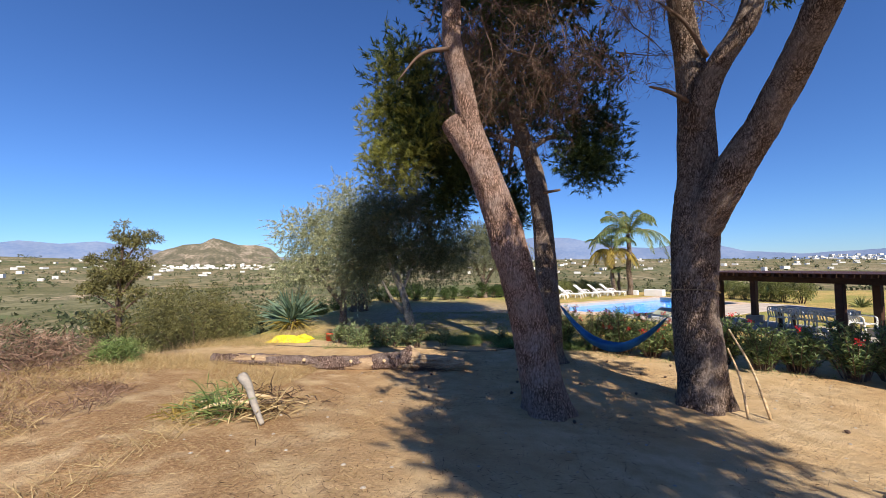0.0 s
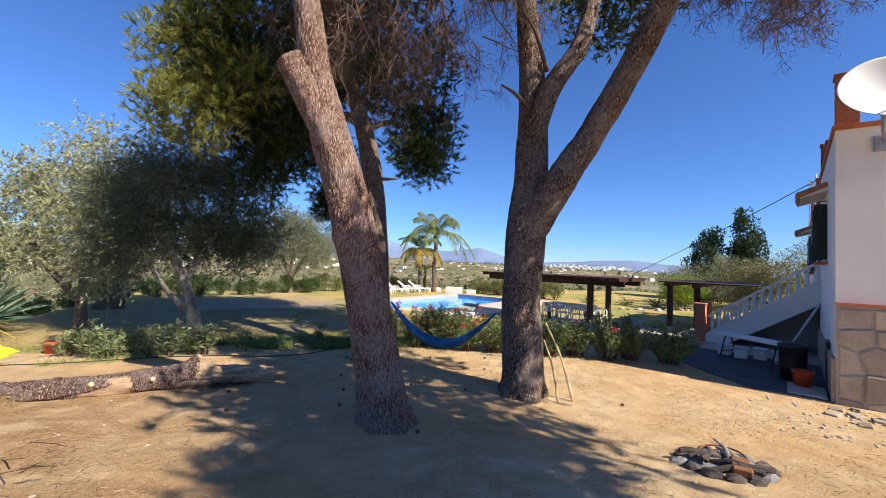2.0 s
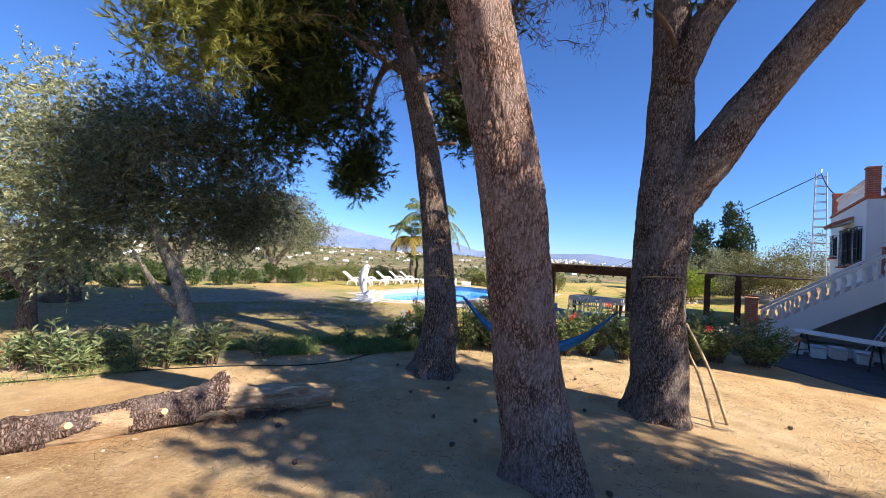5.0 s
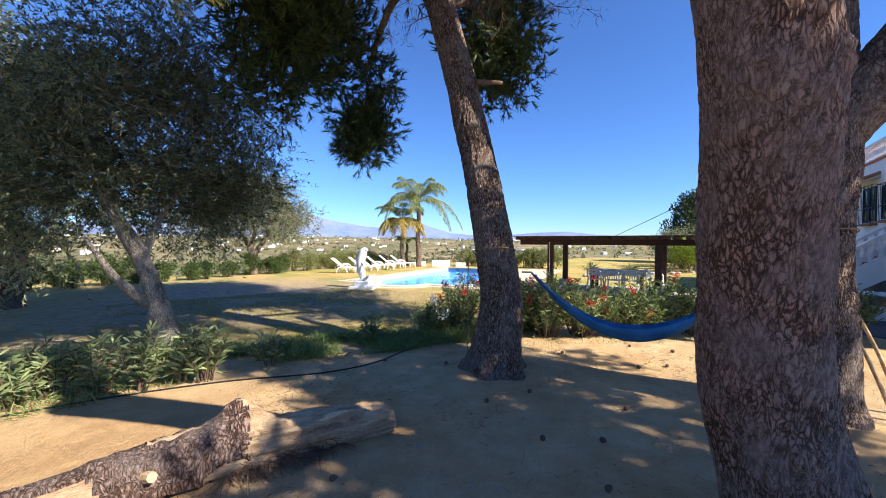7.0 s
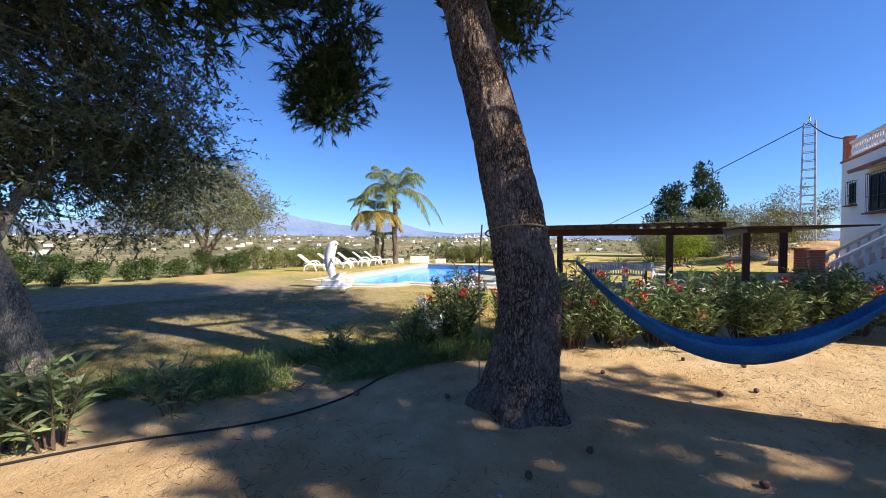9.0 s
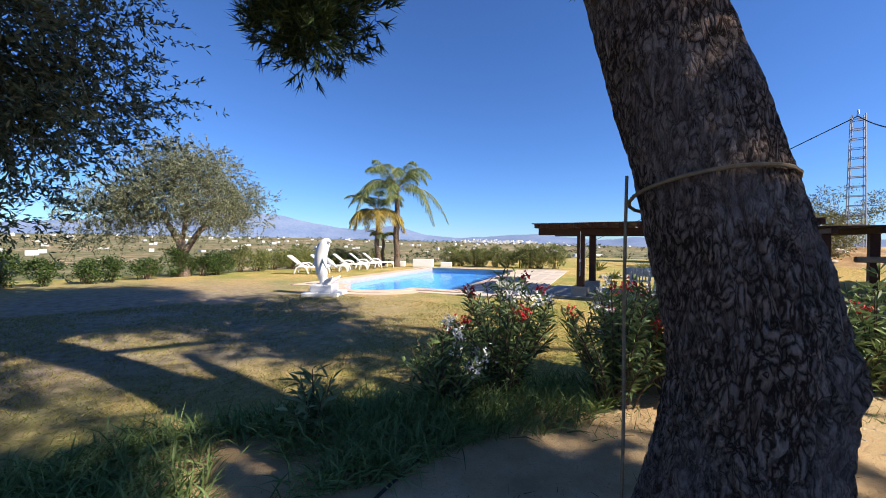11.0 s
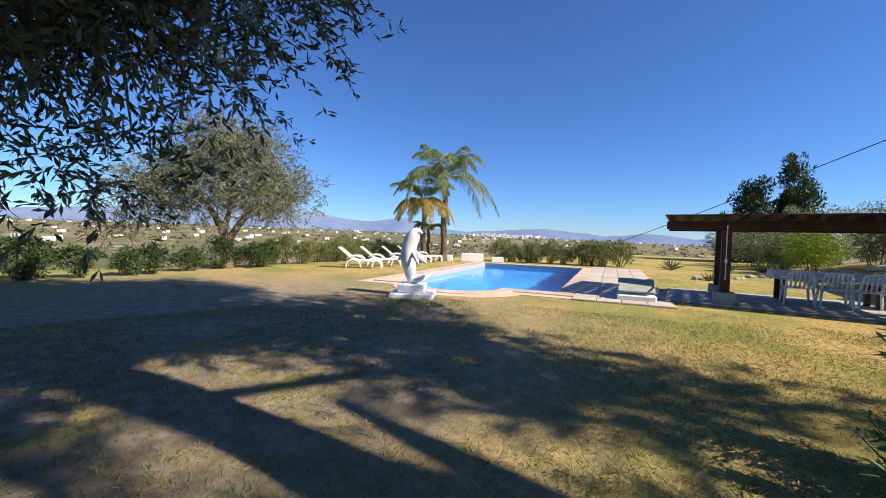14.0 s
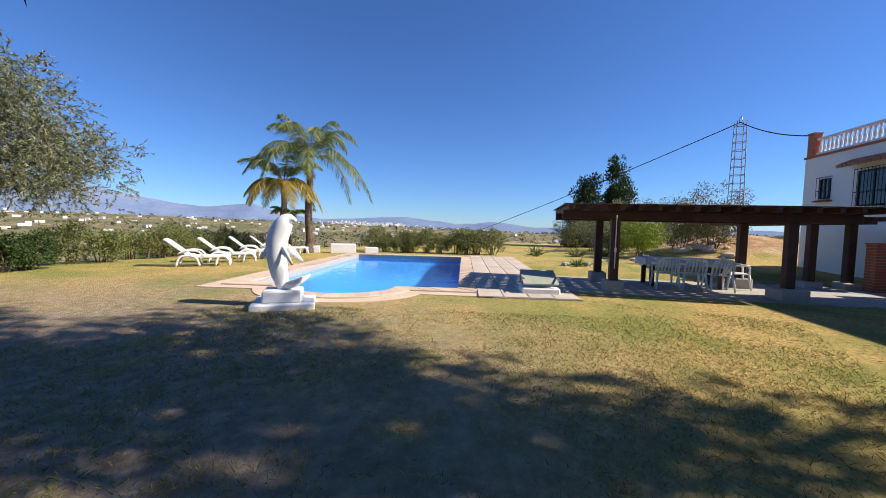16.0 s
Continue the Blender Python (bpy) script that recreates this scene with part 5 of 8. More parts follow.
def build_pines():
    t1, i1 = pine("pine_tree", "old leaning pine with a sawn limb stump", [(1.716, 6.479, -1.03, 0.35), (1.565, 6.675, 0.0, 0.335), (1.381, 6.662, 0.9, 0.308), (1.165, 6.594, 1.7, 0.297), (0.99, 6.615, 2.4, 0.285), (0.7, 6.58, 3.2, 0.26), (0.5, 6.55, 3.9, 0.2), (0.36, 6.53, 4.7, 0.175), (0.2, 6.5, 5.6, 0.16), (0.4, 6.6, 7.6, 0.12), (1.1, 6.8, 9.4, 0.05)],
                  [[(0.75, 6.57, 3.0, 0.235), (0.45, 6.55, 3.55, 0.215), (0.2, 6.53, 3.92, 0.185), (0.14, 6.525, 4.0, 0.16)]], M["bark_pale"], 1.2, [(0.836, 6.537, 1.676), (1.068, 6.32, 1.342), (1.225, 6.263, 1.78), (1.31, 6.384, -0.29), (0.5, 6.3, 3.45)], 22, 110, (0.015, 26.0, 8.0))
    t2, i2 = pine("pine_tree", "tall forked pine with a thick side limb", [(4.635, 6.939, -1.06, 0.395), (4.544, 6.911, 0.0, 0.375), (4.524, 6.956, 0.7, 0.362), (4.565, 6.918, 2.0, 0.37), (4.67, 6.941, 3.1, 0.327), (4.668, 6.942, 4.6, 0.262), (4.5, 7.0, 6.4, 0.2), (4.3, 7.0, 8.2, 0.14), (4.1, 7, 10, 0.06)],
                  [[(4.56, 6.9, 1.75, 0.16), (4.63, 6.72, 2.2, 0.29), (4.786, 6.257, 2.95, 0.285), (5.03, 5.83, 3.7, 0.245), (5.04, 4.92, 4.8, 0.2), (4.92, 4.25, 5.6, 0.165), (5.1, 3.6, 6.8, 0.11)],
                   [(4.6, 6.85, 3.9, 0.22), (4.717, 6.5, 4.75, 0.19), (5.05, 6.2, 5.4, 0.175), (5.28, 6.15, 6.1, 0.15), (5.7, 6.1, 7.6, 0.07)]], M["bark"], 1.15, [(4.5, 6.55, 2.3), (4.9, 6.6, 1.0)])
    t3, i3 = pine("pine_tree", "slender leaning pine that holds the hammock", [(2.68, 10.11, -1.06, 0.37), (2.723, 10.06, -0.4, 0.333), (2.73, 10.069, 0.2, 0.303), (2.791, 10.434, 1.5, 0.284), (2.828, 10.91, 3.0, 0.265), (2.727, 11.3, 4.4, 0.25), (2.4, 11.5, 5.6, 0.2), (1.9, 11.6, 7.4, 0.15), (1.4, 11.5, 9.5, 0.06)],
                  [[(2.55, 11.4, 5.0, 0.08), (1.0, 11.9, 5.8, 0.05), (-0.6, 12.0, 6.2, 0.02)], [(2.5, 11.4, 5.2, 0.11), (2.4, 12.6, 5.6, 0.08), (2.5, 14.2, 4.6, 0.03)], [(2.6, 11.3, 4.9, 0.1), (3.5, 11.6, 5.4, 0.07), (4.7, 12, 5.2, 0.03)]], M["bark"], 1.3, [(2.424, 10.24, 1.292), (2.34, 10.1, 0.47), (2.62, 9.74, 0.0)], 26, 110, (0.022, 24.0, 6.0))
    return (t1, i1), (t2, i2), (t3, i3)


PINES = build_pines()
(T1, I1), (T2, I2), (T3, I3) = PINES
CROWN3 = [(2.55, 14.2, 4.0, 0.75, 0.65, 1.15), (1.4, 13.6, 5.0, 1.0, 0.8, 1.05), (0.4, 12.7, 5.0, 1.1, 0.9, 1.1), (0.3, 13.2, 4.0, 0.85, 0.7, 0.95), (-0.6, 11.8, 5.6, 1.1, 0.9, 1.2), (-1.2, 11.5, 7.2, 1.2, 1.0, 1.5), (0.5, 12.2, 7.0, 1.7, 1.6, 1.6), (2.0, 12.5, 7.3, 2.0, 1.6, 1.5), (4.8, 12.1, 5.3, 0.95, 0.85, 1.45), (3.9, 11.6, 7.3, 1.7, 1.3, 1.5), (1.5, 10.8, 9.4, 2.2, 2.0, 1.1)]
tufts(CROWN3[:5] + CROWN3[8:9], 1250, "needles", M["needle"], T3, I3, 17, 0.2, 0.027, 0.34)
tufts([(2.45, 14.2, 3.3, 0.6, 0.5, 0.6)], 130, "needles", M["needle"], T3, I3, 17, 0.19, 0.022, 0.3)
tufts(CROWN3[5:8] + CROWN3[9:] + [(1.2, 11.9, 6.0, 1.1, 0.8, 0.8), (2.9, 11.7, 6.3, 1.1, 0.7, 0.9), (3.6, 11.7, 5.2, 0.7, 0.6, 0.7)], 1250, "needles", M["needle"], T3, I3, 11, 0.22, 0.042, 0.38)
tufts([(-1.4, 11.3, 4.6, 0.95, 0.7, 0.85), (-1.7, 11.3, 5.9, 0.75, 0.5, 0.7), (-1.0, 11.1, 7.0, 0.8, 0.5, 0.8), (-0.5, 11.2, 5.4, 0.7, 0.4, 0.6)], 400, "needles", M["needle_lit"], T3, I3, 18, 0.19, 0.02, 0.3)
# unseen clumps added high over the three crowns, placed to shade the lawn
tufts([(2.6, 2.0, 10.2, 1.3, 0.8, 0.5), (3.6, 5.2, 10.0, 1.5, 1.3, 0.5), (1.6, 8.0, 10.2, 1.5, 1.4, 0.6), (4.8, 7.9, 10.6, 1.6, 1.4, 0.6), (6.6, 9.4, 10.6, 1.4, 1.3, 0.6), (3.0, 10.4, 10.6, 1.6, 1.4, 0.6), (5.2, 11.4, 10.8, 1.6, 1.3, 0.6), (1.0, 11.8, 10.8, 1.5, 1.4, 0.6), (4.2, 4.8, 10.1, 0.7, 0.8, 0.4), (9.3, 1.9, 10.0, 1.0, 0.8, 0.4), (9.9, 1.0, 10.0, 0.9, 0.8, 0.4), (8.8, 2.4, 10.2, 0.8, 0.7, 0.4), (5.2, 6.4, 10.0, 0.8, 0.7, 0.4), (6.7, 6.1, 10.2, 0.9, 0.8, 0.4), (4.8, 3.2, 10.1, 0.6, 0.7, 0.4), (5.3, 0.2, 10.0, 0.9, 0.6, 0.4), (5.9, 0.4, 10.3, 0.9, 0.7, 0.4), (6.0, -0.3, 10.0, 0.8, 0.6, 0.4), (3.6, 12.9, 10.6, 1.5, 1.2, 0.6), (1.6, 11.6, 11.6, 1.5, 1.3, 0.5), (4.4, 11.6, 11.6, 1.5, 1.3, 0.5), (6.9, 11.4, 11.6, 1.4, 1.3, 0.5), (1.6, 8.8, 11.6, 1.5, 1.3, 0.5), (4.6, 8.6, 11.6, 1.5, 1.3, 0.5), (7.4, 8.6, 11.6, 1.4, 1.3, 0.5), (7.6, 6.4, 11.2, 1.3, 1.1, 0.5), (8.2, 4.4, 10.2, 1.0, 1.0, 0.5), (8.5, 3.4, 10.0, 1.0, 0.8, 0.4), (9.2, 4.8, 10.0, 1.0, 0.9, 0.4), (8.4, 6.3, 10.4, 1.2, 1.0, 0.5)], 1250, "needles", M["needle"], T1, I1, 5, 0.34, 0.13, 0.42)
# crown mostly out of view, its clumps placed for the shade they cast
CROWN2 = [(4.0, 7.9, 9.6, 1.8, 1.4, 1.0), (8.0, 5.4, 8.6, 1.4, 2.0, 0.9), (8.9, 8.4, 8.9, 1.7, 1.6, 0.9), (8.0, 3.4, 8.5, 0.4, 0.4, 0.3), (3.2, 5.6, 8.9, 1.2, 1.8, 0.8), (6.3, 8.6, 9.6, 2.2, 1.4, 0.9), (6.4, 10.2, 11.0, 2.3, 1.8, 0.9), (6.7, 2.5, 8.2, 0.9, 0.7, 0.6)]
tufts(CROWN2, 1100, "needles", M["needle"], T2, I2, 8, 0.24, 0.052, 0.38)
for pts in ([(4.3, 7.0, 7.6, 0.12), (6.0, 6.2, 8.0, 0.09), (8.0, 5.0, 8.6, 0.04)], [(4.25, 7.0, 8.2, 0.1), (6.0, 8.2, 9.0, 0.07), (8.6, 8.4, 8.9, 0.03)], [(5.3, 3.8, 6.7, 0.1), (6.8, 3.3, 7.8, 0.06), (8.2, 3.2, 8.4, 0.03)], [(4.2, 7.0, 8.8, 0.09), (5.4, 8.8, 10.0, 0.06), (6.4, 10.2, 10.8, 0.03)]):
    ob = Build().tube([p[:3] for p in smooth_path(pts, 5)], [p[3] for p in smooth_path(pts, 5)], 8, True, 0.1, 2).done("limb", M["bark"], T2, True)
    ob.matrix_parent_inverse = I2
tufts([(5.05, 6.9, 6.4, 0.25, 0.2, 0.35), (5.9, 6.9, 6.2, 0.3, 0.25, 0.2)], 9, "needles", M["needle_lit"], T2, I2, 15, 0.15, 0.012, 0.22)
tufts([(1.7, 6.9, 9.7, 1.5, 1.5, 1.0), (1.6, 8.0, 9.0, 1.2, 1.1, 0.8)], 260, "needles", M["needle"], T1, I1, 15, 0.2, 0.024, 0.36)


def dead_twigs(parent, inv, roots, n, length, mat_needles, drop=0.5):
    """Hanging dead branches: crooked twigs, and the brown needles that still cling to them."""
    b = Build()
    tips = []
    for k in range(n):
        c = roots[k % len(roots)]
        p = np.array(c[:3]) + RNG.normal(size=3) * np.array(c[3:])
        d = unit(RNG.normal(size=3) * np.array([1, 1, 0.5]) + np.array([0, 0, -drop]))
        pts, r = [tuple(p)], [0.012]
        L = length * RNG.uniform(0.5, 1.2)
        for i in range(4):
            d = unit(d + RNG.normal(size=3) * 0.35 + np.array([0, 0, -0.12]))
            p = p + d * L / 4
            pts.append(tuple(p))
            r.append(0.012 * (1 - (i + 1) / 5))
            tips.append(p.copy())
            for _ in range(2):
                e = unit(d + RNG.normal(size=3) * 0.9)
                q = p + e * L * 0.28
                b.tube([tuple(p), tuple(q)], [0.005, 0.002], 3, False)
                tips.append(q)
        b.tube(pts, r, 4, False)
    ob = b.done("dead_twigs", M["twig"], parent)
    ob.matrix_parent_inverse = inv
    t = np.array(tips)
    per = 7
    root = np.repeat(t, per, 0) + RNG.normal(size=(len(t) * per, 3)) * 0.05
    ob = blades("dead_needles", root, RNG.normal(size=root.shape) + np.array([0, 0, -0.9]), RNG.uniform(0.08, 0.18, len(root)), 0.009, mat_needles, parent)
    ob.matrix_parent_inverse = inv


dead_twigs(T1, I1, [(0.8, 6.9, 5.7, 0.4, 0.5, 0.5), (1.3, 7.2, 5.6, 0.6, 0.6, 0.5), (2.0, 7.6, 5.8, 0.7, 0.6, 0.6), (1.6, 7.2, 6.5, 1.0, 0.6, 0.6), (2.6, 7.8, 6.0, 0.6, 0.6, 0.5)], 140, 1.2, M["deadneedle"], 1.3)
dead_twigs(T3, I3, [(2.8, 11.0, 6.3, 0.8, 0.6, 0.9), (1.9, 11.0, 6.8, 0.7, 0.6, 0.8), (3.6, 11.2, 6.4, 0.6, 0.5, 0.7)], 80, 1.0, M["deadneedle"])
dead_twigs(T2, I2, [(5.6, 4.0, 6.3, 0.4, 0.3, 0.2), (6.2, 3.8, 6.2, 0.5, 0.4, 0.2), (7.0, 3.7, 6.2, 0.6, 0.4, 0.2), (7.9, 3.9, 6.3, 0.6, 0.4, 0.2), (3.9, 6.9, 6.6, 0.5, 0.4, 0.5)], 190, 0.75, M["deadneedle"])
for P, I, pts in ((T2, I2, [(4.55, 6.8, 4.35, 0.05), (4.1, 6.75, 4.55, 0.035), (3.75, 6.75, 4.65, 0.02)]), (T2, I2, [(4.7, 6.6, 5.1, 0.045), (4.2, 6.4, 5.6, 0.03), (3.7, 6.3, 5.9, 0.012)]), (T3, I3, [(2.85, 10.75, 3.5, 0.05), (3.3, 10.6, 3.55, 0.035)]), (T1, I1, [(0.2, 6.4, 5.2, 0.04), (-0.3, 6.2, 5.0, 0.025), (-0.7, 6.1, 4.5, 0.008)])):
    ob = Build().tube([p[:3] for p in smooth_path(pts, 5)], [p[3] for p in smooth_path(pts, 5)], 7, True, 0.15, 1).done("dead_branch", M["twig"], P, True)
    ob.matrix_parent_inverse = I


def hidden_pine():
    """An unseen pine added behind the starting point, its crown placed to shade the bank."""
    t, inv = pine("pine_tree", "tall unseen pine beside the house gable, added to cast shade", [(5.9, -5.8, -0.2, 0.36), (5.8, -5.7, 2, 0.3), (5.6, -5.5, 5, 0.22), (5.4, -5.4, 9.6, 0.08)], [[(5.6, -5.5, 5.0, 0.12), (4.6, -4.4, 6.4, 0.08), (3.6, -2.0, 7.6, 0.03)], [(5.6, -5.5, 5.4, 0.12), (6.2, -3.4, 6.8, 0.08), (6.2, -0.9, 7.9, 0.03)]], M["bark"], 1.3, (), 8, 24)
    spread = [(5.9, -5.6, 8.6, 1.7, 1.5, 1.0), (4.7, -4.6, 7.4, 1.2, 1.2, 0.6), (7.0, -4.6, 7.6, 1.3, 1.2, 0.6), (5.6, -2.8, 7.3, 1.3, 1.2, 0.6), (7.6, -2.6, 7.5, 1.1, 1.1, 0.6), (4.2, -1.7, 7.6, 1.1, 1.0, 0.5), (5.9, -0.7, 7.4, 1.3, 1.1, 0.55), (7.6, -0.4, 7.7, 1.0, 1.0, 0.5), (5.3, 0.9, 7.5, 0.8, 0.8, 0.5), (6.7, 1.4, 7.7, 1.0, 0.9, 0.5), (3.5, -0.6, 7.5, 0.7, 0.7, 0.4), (5.6, -1.4, 8.4, 1.2, 1.0, 0.5), (6.6, -1.6, 8.5, 1.0, 0.9, 0.5), (5.5, 0.0, 8.6, 0.9, 0.8, 0.5), (5.6, -2.6, 8.2, 1.1, 0.9, 0.5)]
    tufts(spread, 900, "needles", M["needle"], t, inv, 5, 0.32, 0.12, 0.38)


hidden_pine()


def olive(name, label, at, trunk, clumps, n, m, leaf=0.06, sub=0.32, per=70, bark="olive_bark"):
    t = tagged(empty(name, at), label, "tree")
    inv = Matrix.Translation(Vector(at)).inverted()
    for k, tr in enumerate(trunk):
        path = smooth_path(tr, 6)
        ob = Build().tube([p[:3] for p in path], [p[3] for p in path], 14, True, 0.22, at[0] + k).done("trunk" if k == 0 else "limb", M[bark], t, True)
        ob.matrix_parent_inverse = inv
    s, c, way, ln, wd = sprays(clumps, max(40, n // per), sub, n // 24, 24, 0.42 + 2.0 * leaf, leaf, leaf * 0.26, 0.22)
    # leaves that hang near the path are cut to their full outline
    ob = blades("leaves", c, way, ln, wd, m, t, 0.05, 0 if leaf < 0.1 else 1)
    ob.matrix_parent_inverse = inv
    # twigs that carry the leaves
    b = Build()
    for q in s[:: max(1, len(s) // 160)]:
        j = np.array(clumps[int(RNG.integers(len(clumps)))][:3])
        a = q[:3] + (j - q[:3]) * 0.5
        b.tube([tuple(a), tuple((a + q[:3]) / 2 + RNG.normal(size=3) * 0.06), tuple(q[:3])], [0.014, 0.009, 0.004], 4, False)
    ob = b.done("twigs", M["olive_bark"], t)
    ob.matrix_parent_inverse = inv
    return t


g = BASE
OL1 = [(-1.7, 15.0, 2.9, 1.7, 1.5, 1.4), (-0.3, 15.3, 2.5, 1.1, 1.0, 1.0), (0.35, 15.2, 2.1, 0.65, 0.6, 0.5), (-3.0, 14.8, 2.2, 1.2, 1.1, 1.1), (-1.3, 15.2, 4.1, 1.5, 1.3, 0.9), (-0.8, 15.9, 1.2, 1.2, 0.8, 0.6), (-2.6, 14.4, 0.9, 0.7, 0.6, 0.45), (0.2, 15.6, 3.3, 0.9, 0.8, 0.6), (0.1, 15.6, 1.95, 0.65, 0.6, 0.55), (-0.7, 15.6, 2.0, 0.8, 0.7, 0.7), (0.25, 15.9, 2.3, 0.75, 0.7, 0.6), (-0.2, 16.0, 1.8, 0.8, 0.7, 0.6), (0.5, 15.9, 2.7, 0.5, 0.5, 0.4)]
olive("olive_tree", "old olive tree with a pale twin trunk", (-1.3, 14.6, g), [[(-1.18, 14.55, g - 0.1, 0.26), (-1.26, 14.57, -0.75, 0.19), (-1.36, 14.6, -0.2, 0.165), (-1.55, 14.7, 0.45, 0.14), (-2.0, 14.8, 1.5, 0.1), (-2.3, 14.9, 2.6, 0.05)], [(-1.33, 14.6, -0.4, 0.1), (-1.68, 14.5, -0.05, 0.08), (-1.95, 14.42, 0.3, 0.065), (-2.3, 14.4, 0.95, 0.03)], [(-1.55, 14.7, 0.6, 0.07), (-1.2, 15.1, 1.5, 0.05), (-0.5, 15.3, 2.4, 0.03)]], OL1, 124000, M["olive_in_shade"], 0.085, 0.42, 620)
OL0 = [(-4.7, 16.9, 2.2, 2.1, 1.6, 1.9), (-4.2, 17.0, 4.1, 1.4, 1.3, 1.1), (-6.1, 16.8, 2.4, 1.2, 1.1, 1.5), (-3.2, 16.9, 3.2, 1.2, 1.1, 1.3), (-3.0, 16.2, 0.9, 0.9, 0.8, 0.7), (-6.4, 16.6, 0.6, 0.8, 0.8, 0.8)]
olive("olive_tree", "olive tree in full leaf, its silvery green painted sunlit", (-4.4, 16.9, g), [[(-4.4, 16.9, g - 0.1, 0.2), (-4.4, 16.9, 0.0, 0.15), (-4.3, 16.9, 1.2, 0.1), (-4.2, 16.9, 2.4, 0.04)], [(-4.4, 16.9, -0.2, 0.12), (-5.2, 16.9, 0.8, 0.08), (-5.8, 16.9, 2, 0.03)]], OL0, 78000, M["olive_lit"], 0.105, 0.46, 560, "bark")
OL2 = [(3.2, 30, 2.6, 2.6, 2.2, 1.6), (1.2, 29.8, 1.9, 1.5, 1.4, 1.2), (5.2, 30.2, 2.0, 1.6, 1.4, 1.2), (3.4, 30, 3.9, 1.9, 1.7, 0.9), (5.9, 30.2, 1.3, 0.9, 0.9, 0.8), (0.5, 29.8, 1.2, 0.8, 0.8, 0.7), (2.0, 29.9, 3.3, 1.2, 1.2, 0.9)]
# pine bark puts the trunk's shade into its colour here
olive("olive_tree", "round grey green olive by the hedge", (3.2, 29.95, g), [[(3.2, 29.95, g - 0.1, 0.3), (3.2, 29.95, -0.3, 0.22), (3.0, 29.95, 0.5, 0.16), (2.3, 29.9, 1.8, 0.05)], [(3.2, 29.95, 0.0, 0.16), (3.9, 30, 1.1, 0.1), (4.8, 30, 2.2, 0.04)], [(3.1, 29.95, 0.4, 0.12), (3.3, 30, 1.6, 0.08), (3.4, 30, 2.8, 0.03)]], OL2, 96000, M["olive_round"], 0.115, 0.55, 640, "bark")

# ---- garden furniture and fixtures ----
def lounger(at, rz):
    """A white plastic sun lounger with a raised back, ribbed bed and skid legs."""
    l = tagged(empty("sun_lounger", (*at, BASE + 0.01), rz), "white plastic sun lounger with raised back", "sun lounger", "loungers by the pool")
    b = Build()
    for i in range(12):
        b.box((0, 0.02 + i * 0.1, 0.33), (0.58, 0.075, 0.025), 0, 0.006)
    for x in (-0.3, 0.3):
        b.box((x, 0.55, 0.32), (0.06, 1.25, 0.07), 0, 0.015)
    b.done("bed", M["plastic"], l)
    b = Build()
    for i in range(8):
        t = 0.04 + i * 0.095
        b.add([(x, -t * 0.77 - dy, 0.36 + t * 0.64 + dz) for x in (-0.29, 0.29) for dy, dz in ((0, 0), (0.06, 0.05), (0.045, 0.068), (-0.015, 0.018))],
              [(0, 1, 2, 3), (7, 6, 5, 4), (0, 4, 5, 1), (1, 5, 6, 2), (2, 6, 7, 3), (3, 7, 4, 0)])
    for x in (-0.3, 0.3):
        b.tube([(x, 0.0, 0.34), (x, -0.6, 0.84), (x * 0.9, -0.66, 0.87)], 0.03, 8)
    b.tube([(-0.27, -0.66, 0.87), (0.27, -0.66, 0.87)], 0.03, 8)
    b.done("backrest", M["plastic"], l)
    for x in (-0.32, 0.32):
        Build().tube(smooth_path([(x, -0.35, 0.02), (x, -0.25, 0.3), (x, 0.0, 0.36), (x, 0.2, 0.28), (x, 0.3, 0.03)], 4), 0.035, 8).done("rear_leg", M["plastic"], l, True)
        Build().tube(smooth_path([(x, 0.75, 0.02), (x, 0.82, 0.28), (x, 1.0, 0.33), (x, 1.14, 0.2), (x, 1.16, 0.02)], 4), 0.035, 8).done("front_leg", M["plastic"], l, True)
        Build().tube(smooth_path([(x, -0.3, 0.42), (x * 1.08, -0.05, 0.52), (x * 1.08, 0.25, 0.5), (x, 0.42, 0.34)], 4), 0.028, 8).done("armrest", M["plastic"], l, True)
    return l


L0 = lounger((7.75, 28.0), -125)
for p, r in (((9.1, 28.6), -124), ((10.6, 29.2), -126), ((11.9, 29.8), -122), ((13.0, 30.2), -124)):
    copy_thing(L0, pose(*p, BASE + 0.01, 0, 0, r))


